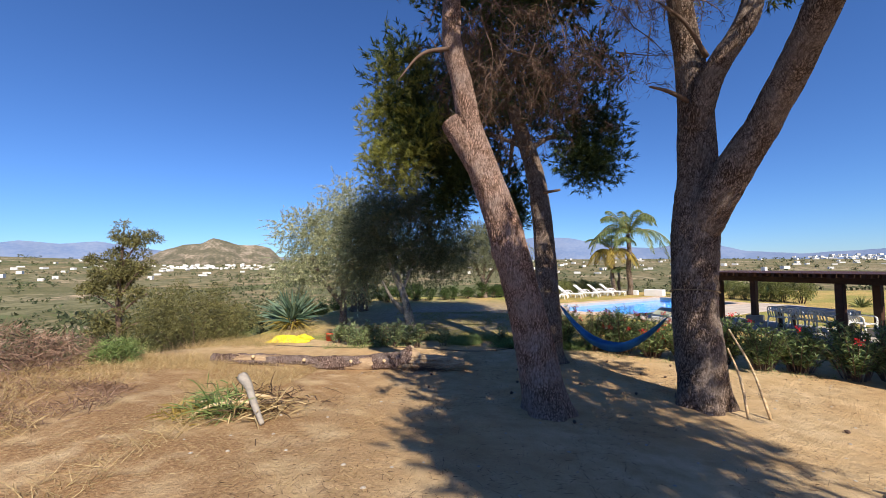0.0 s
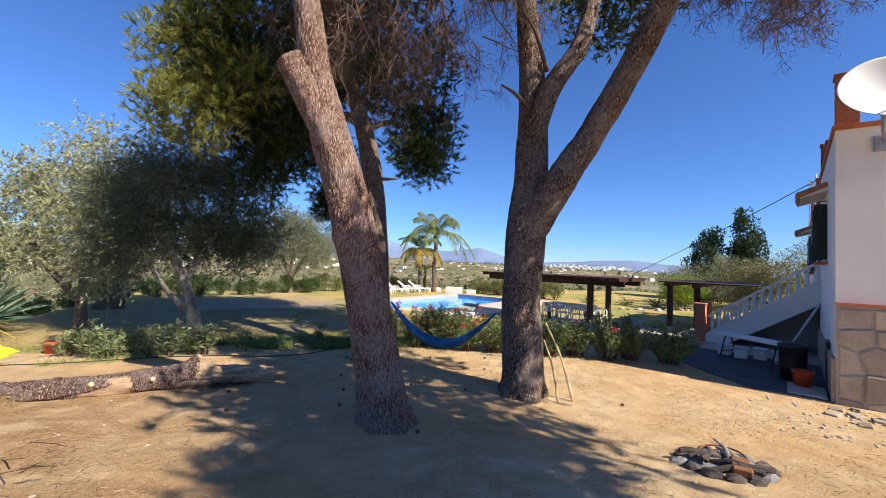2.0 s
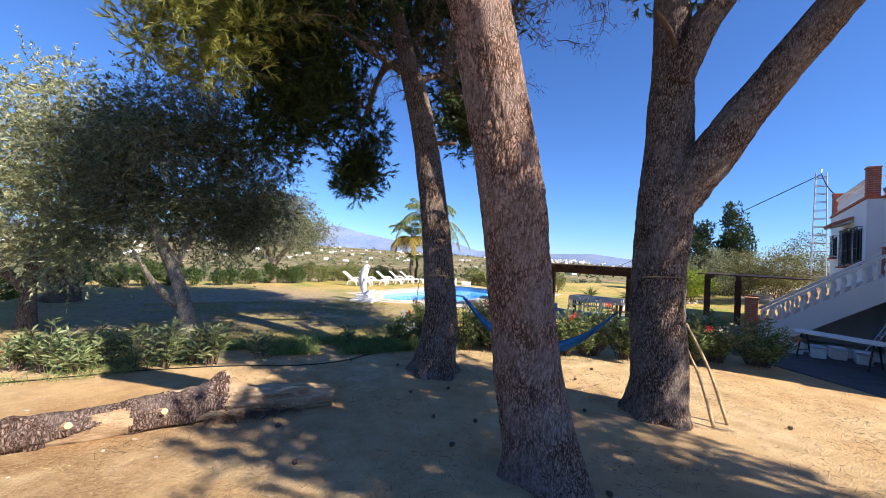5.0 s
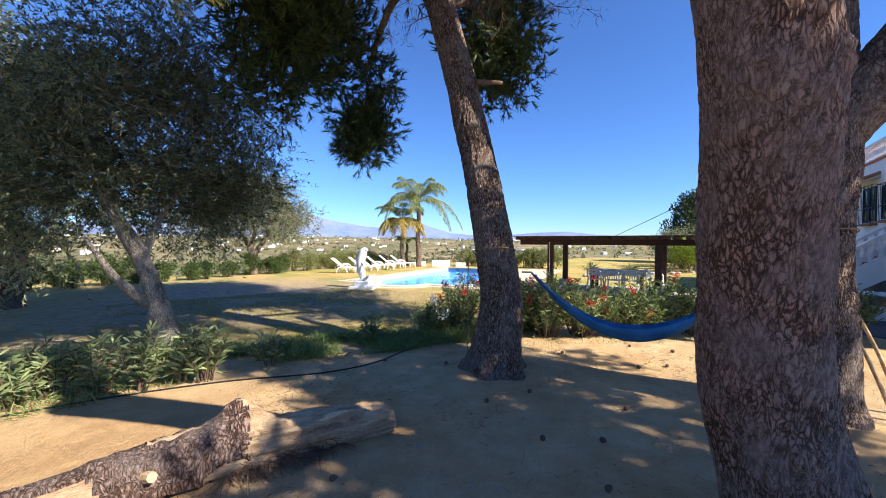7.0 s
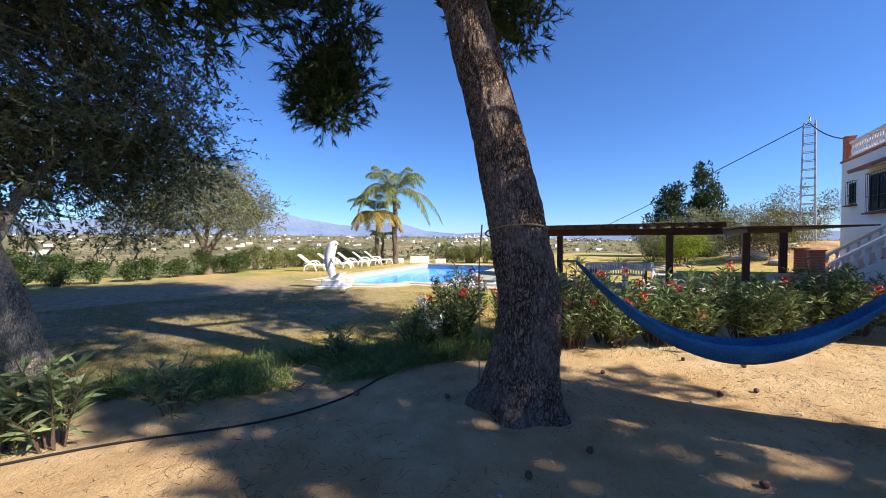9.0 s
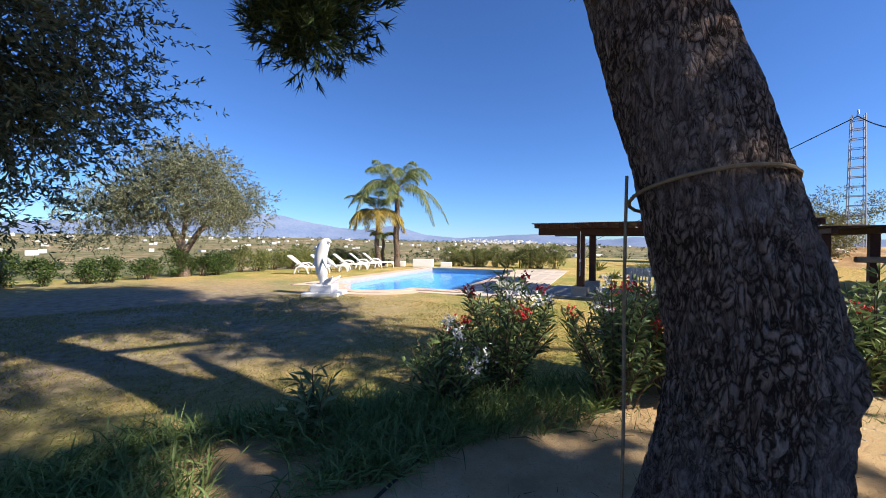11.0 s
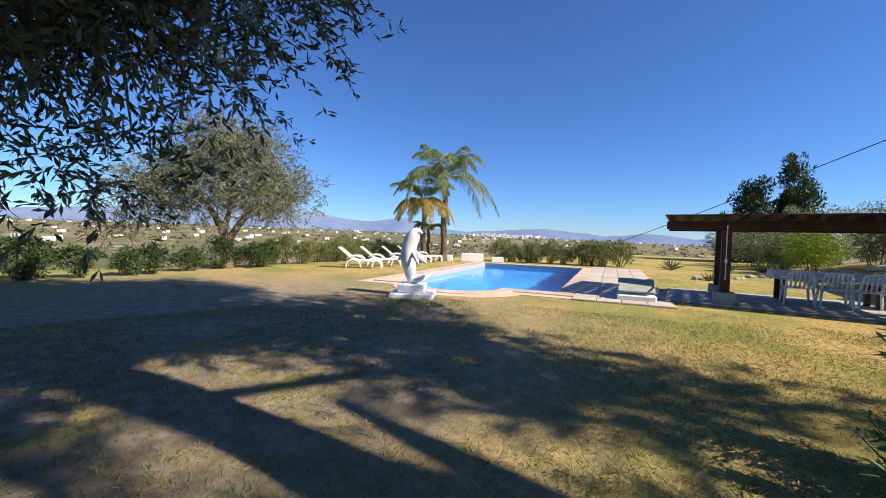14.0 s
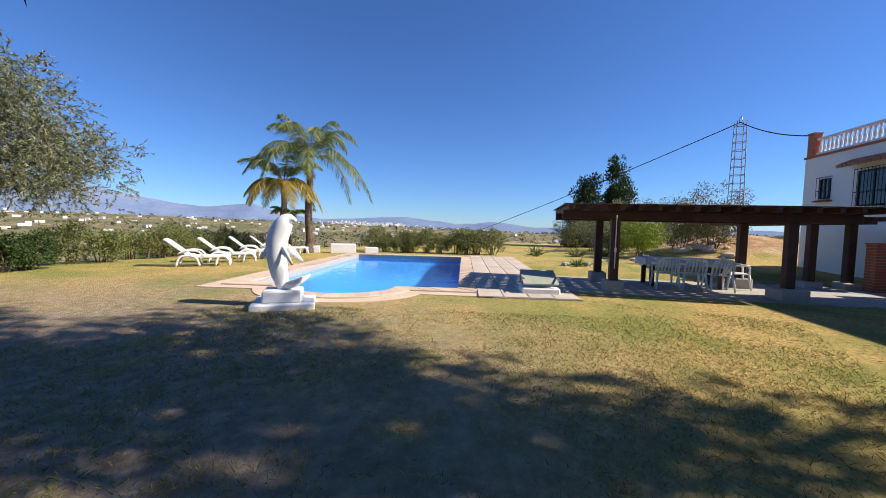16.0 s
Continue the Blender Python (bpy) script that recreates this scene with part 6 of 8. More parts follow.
def chair(at, rz):
    """A white stacking garden chair with slotted back and arms."""
    c = tagged(empty("plastic_chair", (*at, BASE + 0.034), rz), "white plastic stacking chair at the garden table", "chair", "chairs round the table")
    Build().box((0, 0.0, 0.42), (0.46, 0.44, 0.03), 0, 0.012).done("seat", M["plastic"], c)
    b = Build()
    for i in range(5):
        x = -0.16 + 0.08 * i
        b.tube([(x, -0.21, 0.43), (x, -0.27, 0.62), (x * 0.9, -0.31, 0.78)], 0.018, 6)
    b.tube(smooth_path([(-0.24, -0.2, 0.43), (-0.24, -0.26, 0.64), (-0.18, -0.31, 0.79), (0, -0.325, 0.82), (0.18, -0.31, 0.79), (0.24, -0.26, 0.64), (0.24, -0.2, 0.43)], 4), 0.024, 8)
    b.done("backrest", M["plastic"], c, True)
    for s in (-1, 1):
        Build().tube([(s * 0.24, -0.2, 0.46), (s * 0.28, -0.28, 0.0)], [0.03, 0.024], 8).done("leg", M["plastic"], c, True)
        Build().tube([(s * 0.23, 0.2, 0.42), (s * 0.27, 0.26, 0.0)], [0.03, 0.024], 8).done("leg", M["plastic"], c, True)
        Build().tube(smooth_path([(s * 0.24, -0.26, 0.66), (s * 0.28, 0.0, 0.66), (s * 0.27, 0.18, 0.63), (s * 0.25, 0.21, 0.42)], 4), 0.026, 8).done("armrest", M["plastic"], c, True)
    return c


PD = math.degrees(PROT)
C0 = chair(perg(1.5, 0.95), PD - 90)
for a, b_, r in ((2.15, 0.97, -92), (2.75, 0.95, -88)):
    copy_thing(C0, pose(*perg(a, b_), BASE + 0.034, 0, 0, PD + r))
copy_thing(C0, pose(*perg(3.5, 1.6), BASE + 0.034, 0, 0, PD + 170))


def table():
    t = tagged(empty("garden_table", (*perg(2.15, 1.68), BASE + 0.034), PD), "long table with a grey patterned oilcloth under the pergola", "table")
    b = Build()
    W, L = 0.48, 1.05
    rim = []
    for i in range(40):
        a = i / 40 * 4
        k, f = int(a), a - int(a)
        c = [(-W, -L), (W, -L), (W, L), (-W, L), (-W, -L)]
        rim.append((c[k][0] + (c[k + 1][0] - c[k][0]) * f, c[k][1] + (c[k + 1][1] - c[k][1]) * f))
    v = [(x, y, 0.76) for x, y in rim] + [(x * 1.01, y * 1.005, 0.748) for x, y in rim]
    v += [(x * (1.03 + 0.02 * math.sin(i * 1.7)), y * (1.012 + 0.008 * math.sin(i * 2.3)), 0.56 + 0.03 * math.sin(i * 0.9)) for i, (x, y) in enumerate(rim)]
    f = [tuple(range(40))] + [(r * 40 + i, (r + 1) * 40 + i, (r + 1) * 40 + (i + 1) % 40, r * 40 + (i + 1) % 40) for r in range(2) for i in range(40)]
    b.add(v, f).done("cloth", M["cloth"], t)
    for x in (-0.36, 0.36):
        for y in (-0.85, 0.85):
            Build().box((x, y, 0.365), (0.11, 0.11, 0.73), 0, 0.01).done("leg", M["timber"], t)
    Build().box((0, 0, 0.735), (0.9, 2.0, 0.02), 0, 0.004).done("top", M["timber"], t)


table()


def dolphin():
    """A white leaping dolphin that stands on its tail on a stepped plinth."""
    x, y = 5.46, 20.45
    d = tagged(empty("dolphin_statue", (x, y, BASE), -60.7), "white painted leaping dolphin statue on a stepped plinth", "statue")
    b = Build()
    z0 = 0.0
    b.box((0.02, 0.0, 0.04), (1.05, 0.95, 0.12), 0.3, 0.015).box((0.0, 0.0, 0.2), (0.66, 0.6, 0.22), 0.3, 0.03)
    b.done("plinth", M["statue"], d)
    path = smooth_path([(0.02, 0, 0.28, 0.1), (-0.03, 0, 0.42, 0.12), (-0.09, 0, 0.65, 0.155), (-0.13, 0, 0.92, 0.175), (-0.12, 0, 1.18, 0.185), (-0.05, 0, 1.38, 0.175), (0.02, 0, 1.51, 0.15), (0.09, 0, 1.575, 0.1), (0.16, 0, 1.57, 0.055), (0.22, 0, 1.53, 0.03)], 5)
    b = Build()
    b.tube([p[:3] for p in path], [p[3] for p in path], 20)
    b.done("body", M["statue"], d, True)

    def fin(pts, th):
        n = len(pts)
        b2 = Build()
        c = np.mean(np.array(pts), 0)
        v = [tuple(np.array(p)) for p in pts] + [tuple(c + np.array([0, th, 0])), tuple(c - np.array([0, th, 0]))]
        b2.add(v, [(i, (i + 1) % n, n) for i in range(n)] + [((i + 1) % n, i, n + 1) for i in range(n)])
        return b2

    fin([(0.02, -0.12, 1.1), (0.16, -0.2, 0.98), (0.28, -0.26, 0.78), (0.24, -0.24, 0.76), (0.1, -0.16, 0.88), (0.0, -0.1, 0.95)], 0.03).done("flipper", M["statue"], d, True)
    fin([(0.02, 0.12, 1.1), (0.16, 0.2, 0.98), (0.28, 0.26, 0.78), (0.24, 0.24, 0.76), (0.1, 0.16, 0.88), (0.0, 0.1, 0.95)], 0.03).done("flipper", M["statue"], d, True)
    fin([(-0.3, 0, 1.1), (-0.42, 0, 0.9), (-0.44, 0, 0.84), (-0.36, 0, 0.86), (-0.3, 0, 0.9)], 0.03).done("dorsal_fin", M["statue"], d, True)
    for s in (-1, 1):
        path = smooth_path([(0.0, 0, 0.34, 0.07), (0.16, 0.08 * s, 0.4, 0.075), (0.32, 0.16 * s, 0.48, 0.05), (0.42, 0.2 * s, 0.56, 0.015)], 4)
        Build().tube([p[:3] for p in path], [p[3] for p in path], 10).done("tail_fluke", M["statue"], d, True)


dolphin()


def hatch():
    """The pool's pump house: a low white box with a raised lid."""
    u = math.degrees(math.atan2(POOL_U[1], POOL_U[0]))
    h = tagged(empty("pump_hatch", (9.72, 16.95, DECK - 0.01), u), "low white pump box with a tilted grey green lid", "hatch")
    Build().box((0, 0, 0.07), (0.66, 0.86, 0.16), 0, 0.03).done("box", M["white"], h)
    b = Build()
    b.add([(-0.3, -0.4, 0.215), (-0.3, 0.4, 0.215), (0.34, 0.4, 0.47), (0.34, -0.4, 0.47), (-0.3, -0.4, 0.245), (-0.3, 0.4, 0.245), (0.33, 0.4, 0.5), (0.33, -0.4, 0.5)], [(3, 2, 1, 0), (4, 5, 6, 7), (0, 1, 5, 4), (1, 2, 6, 5), (2, 3, 7, 6), (3, 0, 4, 7)])
    b.done("lid", mat("grey_green_lid", [(0.3, 0.33, 0.26), (0.42, 0.44, 0.36)], 4, 0.7, 0.2), h)
    b = Build()
    for y in (-0.4, 0.37):
        b.box((0.33, y + 0.015, 0.35), (0.03, 0.03, 0.3), 0, 0.004)
        b.box((0.02, y + 0.015, 0.36), (0.66, 0.03, 0.03), 0, 0.004)
    b.done("frame", M["paintwood"], h)


hatch()


def pool_wall():
    w = tagged(empty("pool_end_wall", (16.6, 27.4, BASE)), "low white rendered wall at the pool's far end", "wall", kind="structure")
    inv = Matrix.Translation(Vector((16.6, 27.4, BASE))).inverted()
    d = np.array([18.7 - 15.2, 25.7 - 29.2])
    r = math.atan2(d[1], d[0])
    for t, L, hgt, dep, m in ((-0.2, 0.8, 0.36, 0.4, "white"), (0.12, 1.3, 0.48, 0.7, "white"), (0.42, 0.7, 0.3, 0.5, "white")):
        x, y = 15.3 + d[0] * t + 0.3, 29.3 + d[1] * t + 0.3
        ob = Build().box((x, y, BASE + hgt / 2), (L, dep, hgt), r, 0.02).done("block", M[m], w)
        ob.matrix_parent_inverse = inv


pool_wall()


def hammock():
    """A blue cotton hammock slung between two pines."""
    a, b_ = Vector((2.86, 9.75, 0.43)), Vector((4.36, 7.3, 0.43))
    h = tagged(empty("hammock", tuple((a + b_) / 2)), "blue woven cotton hammock slung between two pines", "hammock")
    inv = Matrix.Translation((a + b_) / 2).inverted()
    n, m = 36, 9
    V = []
    side = (b_ - a).cross(Vector((0, 0, 1))).normalized()
    for i in range(n + 1):
        t = i / n
        c = a.lerp(b_, 0.05 + 0.9 * t)
        sag = -0.86 * (1 - (2 * t - 1) ** 2)
        w = 0.02 + 0.105 * math.sin(math.pi * t) ** 0.7
        for j in range(m):
            s = 2 * j / (m - 1) - 1
            V.append(tuple(c + side * (s * w) + Vector((0, 0, sag + 0.17 * abs(s) ** 1.6 * math.sin(math.pi * t) ** 0.6 + 0.012 * math.sin(9 * s + 8 * t)))))
    F = [(i * m + j, i * m + j + 1, (i + 1) * m + j + 1, (i + 1) * m + j) for i in range(n) for j in range(m - 1)]
    ob = obj("cloth", V, F, M["hammock"], True, h)
    ob.matrix_parent_inverse = inv
    ob.modifiers.new("thick", "SOLIDIFY").thickness = 0.012
    for p, q in ((a, 0.05), (b_, 0.95)):
        ob = Build().tube([tuple(p), tuple(a.lerp(b_, q))], 0.012, 6).done("cord", M["rope"], h)
        ob.matrix_parent_inverse = inv
    for c, r, z in (((2.755, 10.22), 0.32, 0.72), ((4.53, 6.95), 0.385, 0.95)):
        ob = Build().tube([(c[0] + r * math.cos(k / 24 * 2 * math.pi), c[1] + r * math.sin(k / 24 * 2 * math.pi), z + 0.07 * math.cos(k / 24 * 2 * math.pi - 0.95 + math.pi)) for k in range(25)], 0.009, 6).done("rope", M["rope"], h)
        ob.matrix_parent_inverse = inv
    ob = Build().tube(smooth_path([(2.5, 10.47, 0.8), (2.42, 10.44, 0.3), (2.43, 10.44, -0.4), (2.42, 10.45, -1.04)], 4), 0.008, 5).done("rope_end", M["rope"], h)
    ob.matrix_parent_inverse = inv


hammock()


# ---- things on the earth ----
def gz(x, y, dz=0.0):
    return float(land(x, y)) + dz


def log():
    """A felled pine trunk whose butt is torn to splinters."""
    l = tagged(empty("felled_log", (-2.5, 9.5, gz(-2.5, 9.5))), "felled pine trunk with flaking bark and a splintered butt", "log")
    inv = Matrix.Translation(Vector((-2.5, 9.5, gz(-2.5, 9.5)))).inverted()
    line = smooth_path([(-5.6, 9.35, 0.115), (-4.2, 9.44, 0.14), (-2.8, 9.5, 0.16), (-1.7, 9.58, 0.19), (-1.0, 9.62, 0.215), (-0.5, 9.6, 0.2), (0.0, 9.54, 0.185), (0.48, 9.44, 0.155)], 26)
    sides, V, cut, peel = 48, [], [], []
    for x, y, r in line:
        zc = gz(x, y) + r * 0.82
        # the upper half is torn off towards the butt, behind a standing flange
        cap = np.interp(x, [-1.1, -0.9, -0.7, -0.55, -0.1, 0.48], [0.6, 0.42, 0.3, 0.2, 0.16, 0.12])
        lift = 0.75 * math.exp(-(((x + 0.83) / 0.16) ** 2))
        for k in range(sides):
            a = 2 * math.pi * k / sides
            ca, sa = math.cos(a), math.sin(a)
            d = noise.voronoi((x * 3.2 + 0.4 * noise.noise((x * 5, a, 0)), ca * r * 11, sa * r * 11))[0]
            q = r * (1 + 0.2 * noise.noise((x * 2.4, ca * 1.2, sa * 1.2)) + 0.1 * noise.noise((x * 9, ca * 4, sa * 4)))
            if x > -0.8:
                q *= 1 + 0.16 * noise.noise((x * 1.1, ca * 6, sa * 6)) + 0.08 * noise.noise((x * 3, ca * 15, sa * 15))
            peeled = noise.noise((x * 1.3 + 5, ca * 1.1, sa * 1.1)) > 0.16
            q += -0.014 if peeled else 0.022 * min(1.0, (d[1] - d[0]) / 0.2) - 0.008
            py, pz = q * ca, q * sa * (1 + (lift if sa > 0.3 and ca > -0.55 else 0.0))
            lim = cap + 0.045 * noise.noise((x * 2.0, py * 26, 1.0)) + 0.02 * noise.noise((x * 9, py * 60, 2.0)) - 0.05 * math.exp(-((py / 0.06) ** 2)) * (x > -0.7)
            cut.append(pz > lim or (x > -0.8 + 0.12 * noise.noise((ca * 3, sa * 3, 7.0)) and sa > -0.45))
            peel.append(peeled)
            V.append((x, y + py, zc + min(pz, lim)))
    bark_f, wood_f, bare_f = [], [], []
    for i in range(len(line) - 1):
        for k in range(sides):
            j = (k + 1) % sides
            q = (i * sides + k, i * sides + j, (i + 1) * sides + j, (i + 1) * sides + k)
            (wood_f if sum(cut[w] for w in q) > 1 else bare_f if sum(peel[w] for w in q) > 2 else bark_f).append(q)
    wood_f += [tuple(range(sides - 1, -1, -1)), tuple((len(line) - 1) * sides + k for k in range(sides))]
    for what, faces, m in (("trunk", bark_f, M["log_bark"]), ("peeled_wood", bare_f, M["torn"]), ("torn_wood", wood_f, M["torn"])):
        used = sorted({w for q in faces for w in q})
        at = {w: n for n, w in enumerate(used)}
        ob = obj(what, [V[w] for w in used], [tuple(at[w] for w in q) for q in faces], m, what != "torn_wood", l)
        ob.matrix_parent_inverse = inv
    rr = random.Random(5)
    base = gz(-0.2, 9.62)
    for k in range(9):
        x, y, z = -0.85 + 0.9 * rr.random(), 9.56 + rr.uniform(-0.13, 0.13), base + rr.uniform(0.18, 0.3)
        L = rr.uniform(0.25, 0.6)
        r0 = rr.uniform(0.01, 0.022)
        path = smooth_path([(x - 0.15, y, z - 0.06, r0), (x + 0.3 * L, y, z, r0), (x + L, y - 0.1 * L + rr.uniform(-0.06, 0.06), z - L * rr.uniform(0.02, 0.15), 0.004)], 5)
        ob = Build().tube([p[:3] for p in path], [p[3] for p in path], 6, True, 0.35, k).done("splinter", M["cutwood"] if k % 3 else M["torn"], l)
        ob.matrix_parent_inverse = inv
    # torn bark fibres that hang under the butt
    n = 260
    root = np.stack([RNG.uniform(-1.0, -0.1, n), 9.42 + RNG.uniform(-0.06, 0.06, n), base + RNG.uniform(0.03, 0.14, n)], 1)
    ob = blades("bark_fibres", root, RNG.normal(size=(n, 3)) * np.array([1, 0.5, 0.2]) + np.array([0.2, -0.9, -0.1]), RNG.uniform(0.15, 0.4, n), 0.008, M["twig"], l, 0.15, 2)
    ob.matrix_parent_inverse = inv
    for x, ln in ((-4.6, 0.1), (-3.4, 0.13), (-2.3, 0.1), (-1.5, 0.12)):
        y = 9.35 + 0.28 * (x + 5.6) / 5.15
        ob = Build().tube([(x, y - 0.1, gz(x, y) + 0.2), (x + 0.05, y - 0.1 - ln, gz(x, y) + 0.24)], [0.05, 0.035], 8).done("branch_stub", M["cutwood"], l)
        ob.matrix_parent_inverse = inv


log()


def frond_pile():
    """Cut palm fronds lying on the earth, one with a broad pale foot."""
    x, y = -2.95, 5.45
    z = gz(x, y)
    p = tagged(empty("palm_frond_pile", (x, y, z)), "heap of cut green and dry palm fronds on the earth", "palm fronds")
    path = smooth_path([(-0.05, 0.3, 0.42, 0.075), (0.12, 0.15, 0.33, 0.055), (0.35, -0.15, 0.18, 0.045), (0.6, -0.45, 0.03, 0.03)], 5)
    Build().tube([q[:3] for q in path], [q[3] for q in path], 7, True, 0.15, 2).done("stalk", M["paintwood"], p, True)
    for k in range(5):
        a = 0.5 + k * 0.9
        path = smooth_path([(-0.1 + 0.1 * k, 0.1, 0.12, 0.03), (0.3 * math.cos(a), 0.3 * math.sin(a), 0.2, 0.025), (0.75 * math.cos(a), 0.65 * math.sin(a), 0.03, 0.012)], 4)
        Build().tube([q[:3] for q in path], [q[3] for q in path], 6).done("stalk", M["cutwood"], p, True)
    for n, m, c, s, up in ((420, M["weed"], (-0.2, -0.12, 0.05), (0.25, 0.22, 0.2), 0.7), (360, M["straw"], (0.15, 0.05, 0.03), (0.5, 0.35, 0.12), 0.25), (200, M["palm_dry"], (-0.5, -0.25, 0.03), (0.25, 0.25, 0.12), 0.3), (260, M["deadneedle"], (0.25, 0.2, 0.03), (0.45, 0.35, 0.14), 0.2)):
        r = np.array(c) + RNG.normal(size=(n, 3)) * np.array(s) * 0.7
        r[:, 2] = np.abs(r[:, 2] - 0.03) + 0.02
        blades("leaflets", r, RNG.normal(size=(n, 3)) * np.array([1, 1, 0.35]) + np.array([0, 0, up]), RNG.uniform(0.12, 0.4, n), 0.018, m, p, 0.25, 2)


frond_pile()


def rock(b, c, s, seed):
    """An angular stone."""
    rr = random.Random(seed)
    n = 7
    V, F = [], []
    for j, (f, zz) in enumerate(((0.75, 0.0), (1.0, 0.35), (0.85, 0.75), (0.35, 1.0))):
        for i in range(n):
            a = 2 * math.pi * i / n + rr.uniform(-0.25, 0.25)
            q = f * rr.uniform(0.75, 1.15)
            V.append((c[0] + s[0] * q * math.cos(a), c[1] + s[1] * q * math.sin(a), c[2] + s[2] * (zz + rr.uniform(-0.08, 0.08))))
    for j in range(3):
        for i in range(n):
            F.append((j * n + i, j * n + (i + 1) % n, (j + 1) * n + (i + 1) % n, (j + 1) * n + i))
    F += [tuple(range(n - 1, -1, -1)), tuple(range(3 * n, 4 * n))]
    return b.add(V, F)


def fire_pit():
    cx, cy = 4.98, 3.68
    p = tagged(empty("fire_pit", (cx, cy, gz(cx, cy))), "ring of blackened stones round ash with a rusty grate", "fire pit")
    for k in range(13):
        a = 2 * math.pi * k / 13
        x, y = 0.5 * math.cos(a), 0.44 * math.sin(a)
        rock(Build(), (x, y, gz(cx + x, cy + y) - gz(cx, cy) - 0.04), (RNG.uniform(0.1, 0.18), RNG.uniform(0.08, 0.14), RNG.uniform(0.07, 0.13)), k).done("stone", M["burnt"] if k % 5 else M["ash"], p)
    b = Build()
    b.lathe([(0.46, -0.03), (0.4, 0.03), (0.2, 0.05), (0.01, 0.055)], (0, 0, 0), 18)
    b.done("ash_bed", M["ash"], p, True)
    Build().tube([(0.24 * math.cos(a / 20 * 2 * math.pi) + 0.08, 0.05 + 0.24 * math.sin(a / 20 * 2 * math.pi), 0.1 + 0.02 * math.cos(a / 20 * 6.3)) for a in range(21)], 0.012, 6).done("ring", M["rust"], p)
    b = Build().box((-0.05, -0.2, 0.08), (0.34, 0.2, 0.14), 0.5, 0.02)
    b.done("brick", M["rust"], p)
    for k in range(14):
        a, q, w = 2.1 * k, 0.12 + 0.03 * (k % 6), 0.9 + 0.4 * math.sin(3.0 * k)
        x, y, L = q * math.cos(a), q * math.sin(a), 0.16 + 0.05 * (k % 4)
        path = [(x - L * math.cos(w + a), y - L * math.sin(w + a), 0.05), (x, y, 0.1 + 0.02 * (k % 3)), (x + L * math.cos(w + a), y + L * math.sin(w + a), 0.07 + 0.025 * (k % 4))]
        Build().tube(smooth_path(path, 4), 0.022 + 0.006 * (k % 3), 7, True, 0.35, k).done("charred_stick", M["burnt"] if k % 3 else M["paintwood"], p)


fire_pit()


def sticks():
    """Two long sticks leant against the forked pine."""
    for x0, y0, x1, y1, z1 in ((5.22, 6.25, 4.95, 6.72, 0.32), (4.9, 6.3, 4.9, 6.7, 0.0)):
        s = tagged(empty("stick", (x0, y0, gz(x0, y0))), "bare stick leaning against the forked pine", "stick", "sticks at the pine")
        path = smooth_path([(0, 0, 0, 0.022), ((x1 - x0) * 0.5 + 0.05, (y1 - y0) * 0.5, (z1 - gz(x0, y0)) * 0.55, 0.019), (x1 - x0, y1 - y0, z1 - gz(x0, y0), 0.014)], 5)
        Build().tube([q[:3] for q in path], [q[3] for q in path], 7, True, 0.2, x0).done("shaft", M["cutwood"], s, True)


sticks()


def hose():
    pts = [(-5.5, 12.6), (-3.5, 12.25), (-2.0, 12.2), (-0.66, 11.95), (0.5, 11.5), (1.3, 11.45), (2.0, 11.7), (2.5, 11.85), (3.4, 11.9), (4.3, 11.7)]
    ob = Build().tube([(x, y, gz(x, y, 0.012)) for x, y in smooth_path([(a, b_) for a, b_ in pts], 8)], 0.011, 6).done("irrigation_hose", M["hose"])
    tagged(ob, "thin black irrigation hose across the bare earth", "hose")


hose()


def tarp():
    x, y = -5.35, 13.4
    V, n, m = [], 22, 12
    for i in range(n):
        for j in range(m):
            u, v = i / (n - 1) * 2 - 1, j / (m - 1) * 2 - 1
            edge = max(abs(u), abs(v))
            h = 0.26 * (1 - edge**3) * (0.7 + 0.6 * noise.noise(Vector((u * 2.2, v * 2.2, 1.0)))) + 0.06 * noise.noise(Vector((u * 6, v * 6, 3)))
            px, py = x + 0.72 * u + 0.1 * noise.noise(Vector((u, v * 3, 0))), y + 0.4 * v + 0.1 * noise.noise(Vector((u * 3, v, 5)))
            V.append((px, py, gz(px, py) + max(0.01, h)))
    F = [(i * m + j, (i + 1) * m + j, (i + 1) * m + j + 1, i * m + j + 1) for i in range(n - 1) for j in range(m - 1)]
    tagged(obj("tarpaulin", V, F, M["yellow"], False), "crumpled bright yellow plastic sheet on the ground", "tarpaulin")


tarp()


def pot(at, m, label, r=0.12, h=0.2, tip=0.0):
    p = Build().lathe([(r * 0.75, 0), (r, h), (r * 1.06, h), (r * 1.06, h * 0.9), (r * 0.92, h * 0.9), (r * 0.7, 0.02)], (0, 0, 0), 16).done("pot", m, None, True)
    p.matrix_world = pose(at[0], at[1], gz(*at) + (r if tip else 0), tip, 0, 30)
    tagged(p, label, "pot")


pot((-3.98, 13.4), M["red"], "orange plastic pot on the earth", 0.13, 0.24)
pot((-3.7, 13.2), M["plastic"], "white plastic pot lying on its side", 0.1, 0.18, 80)


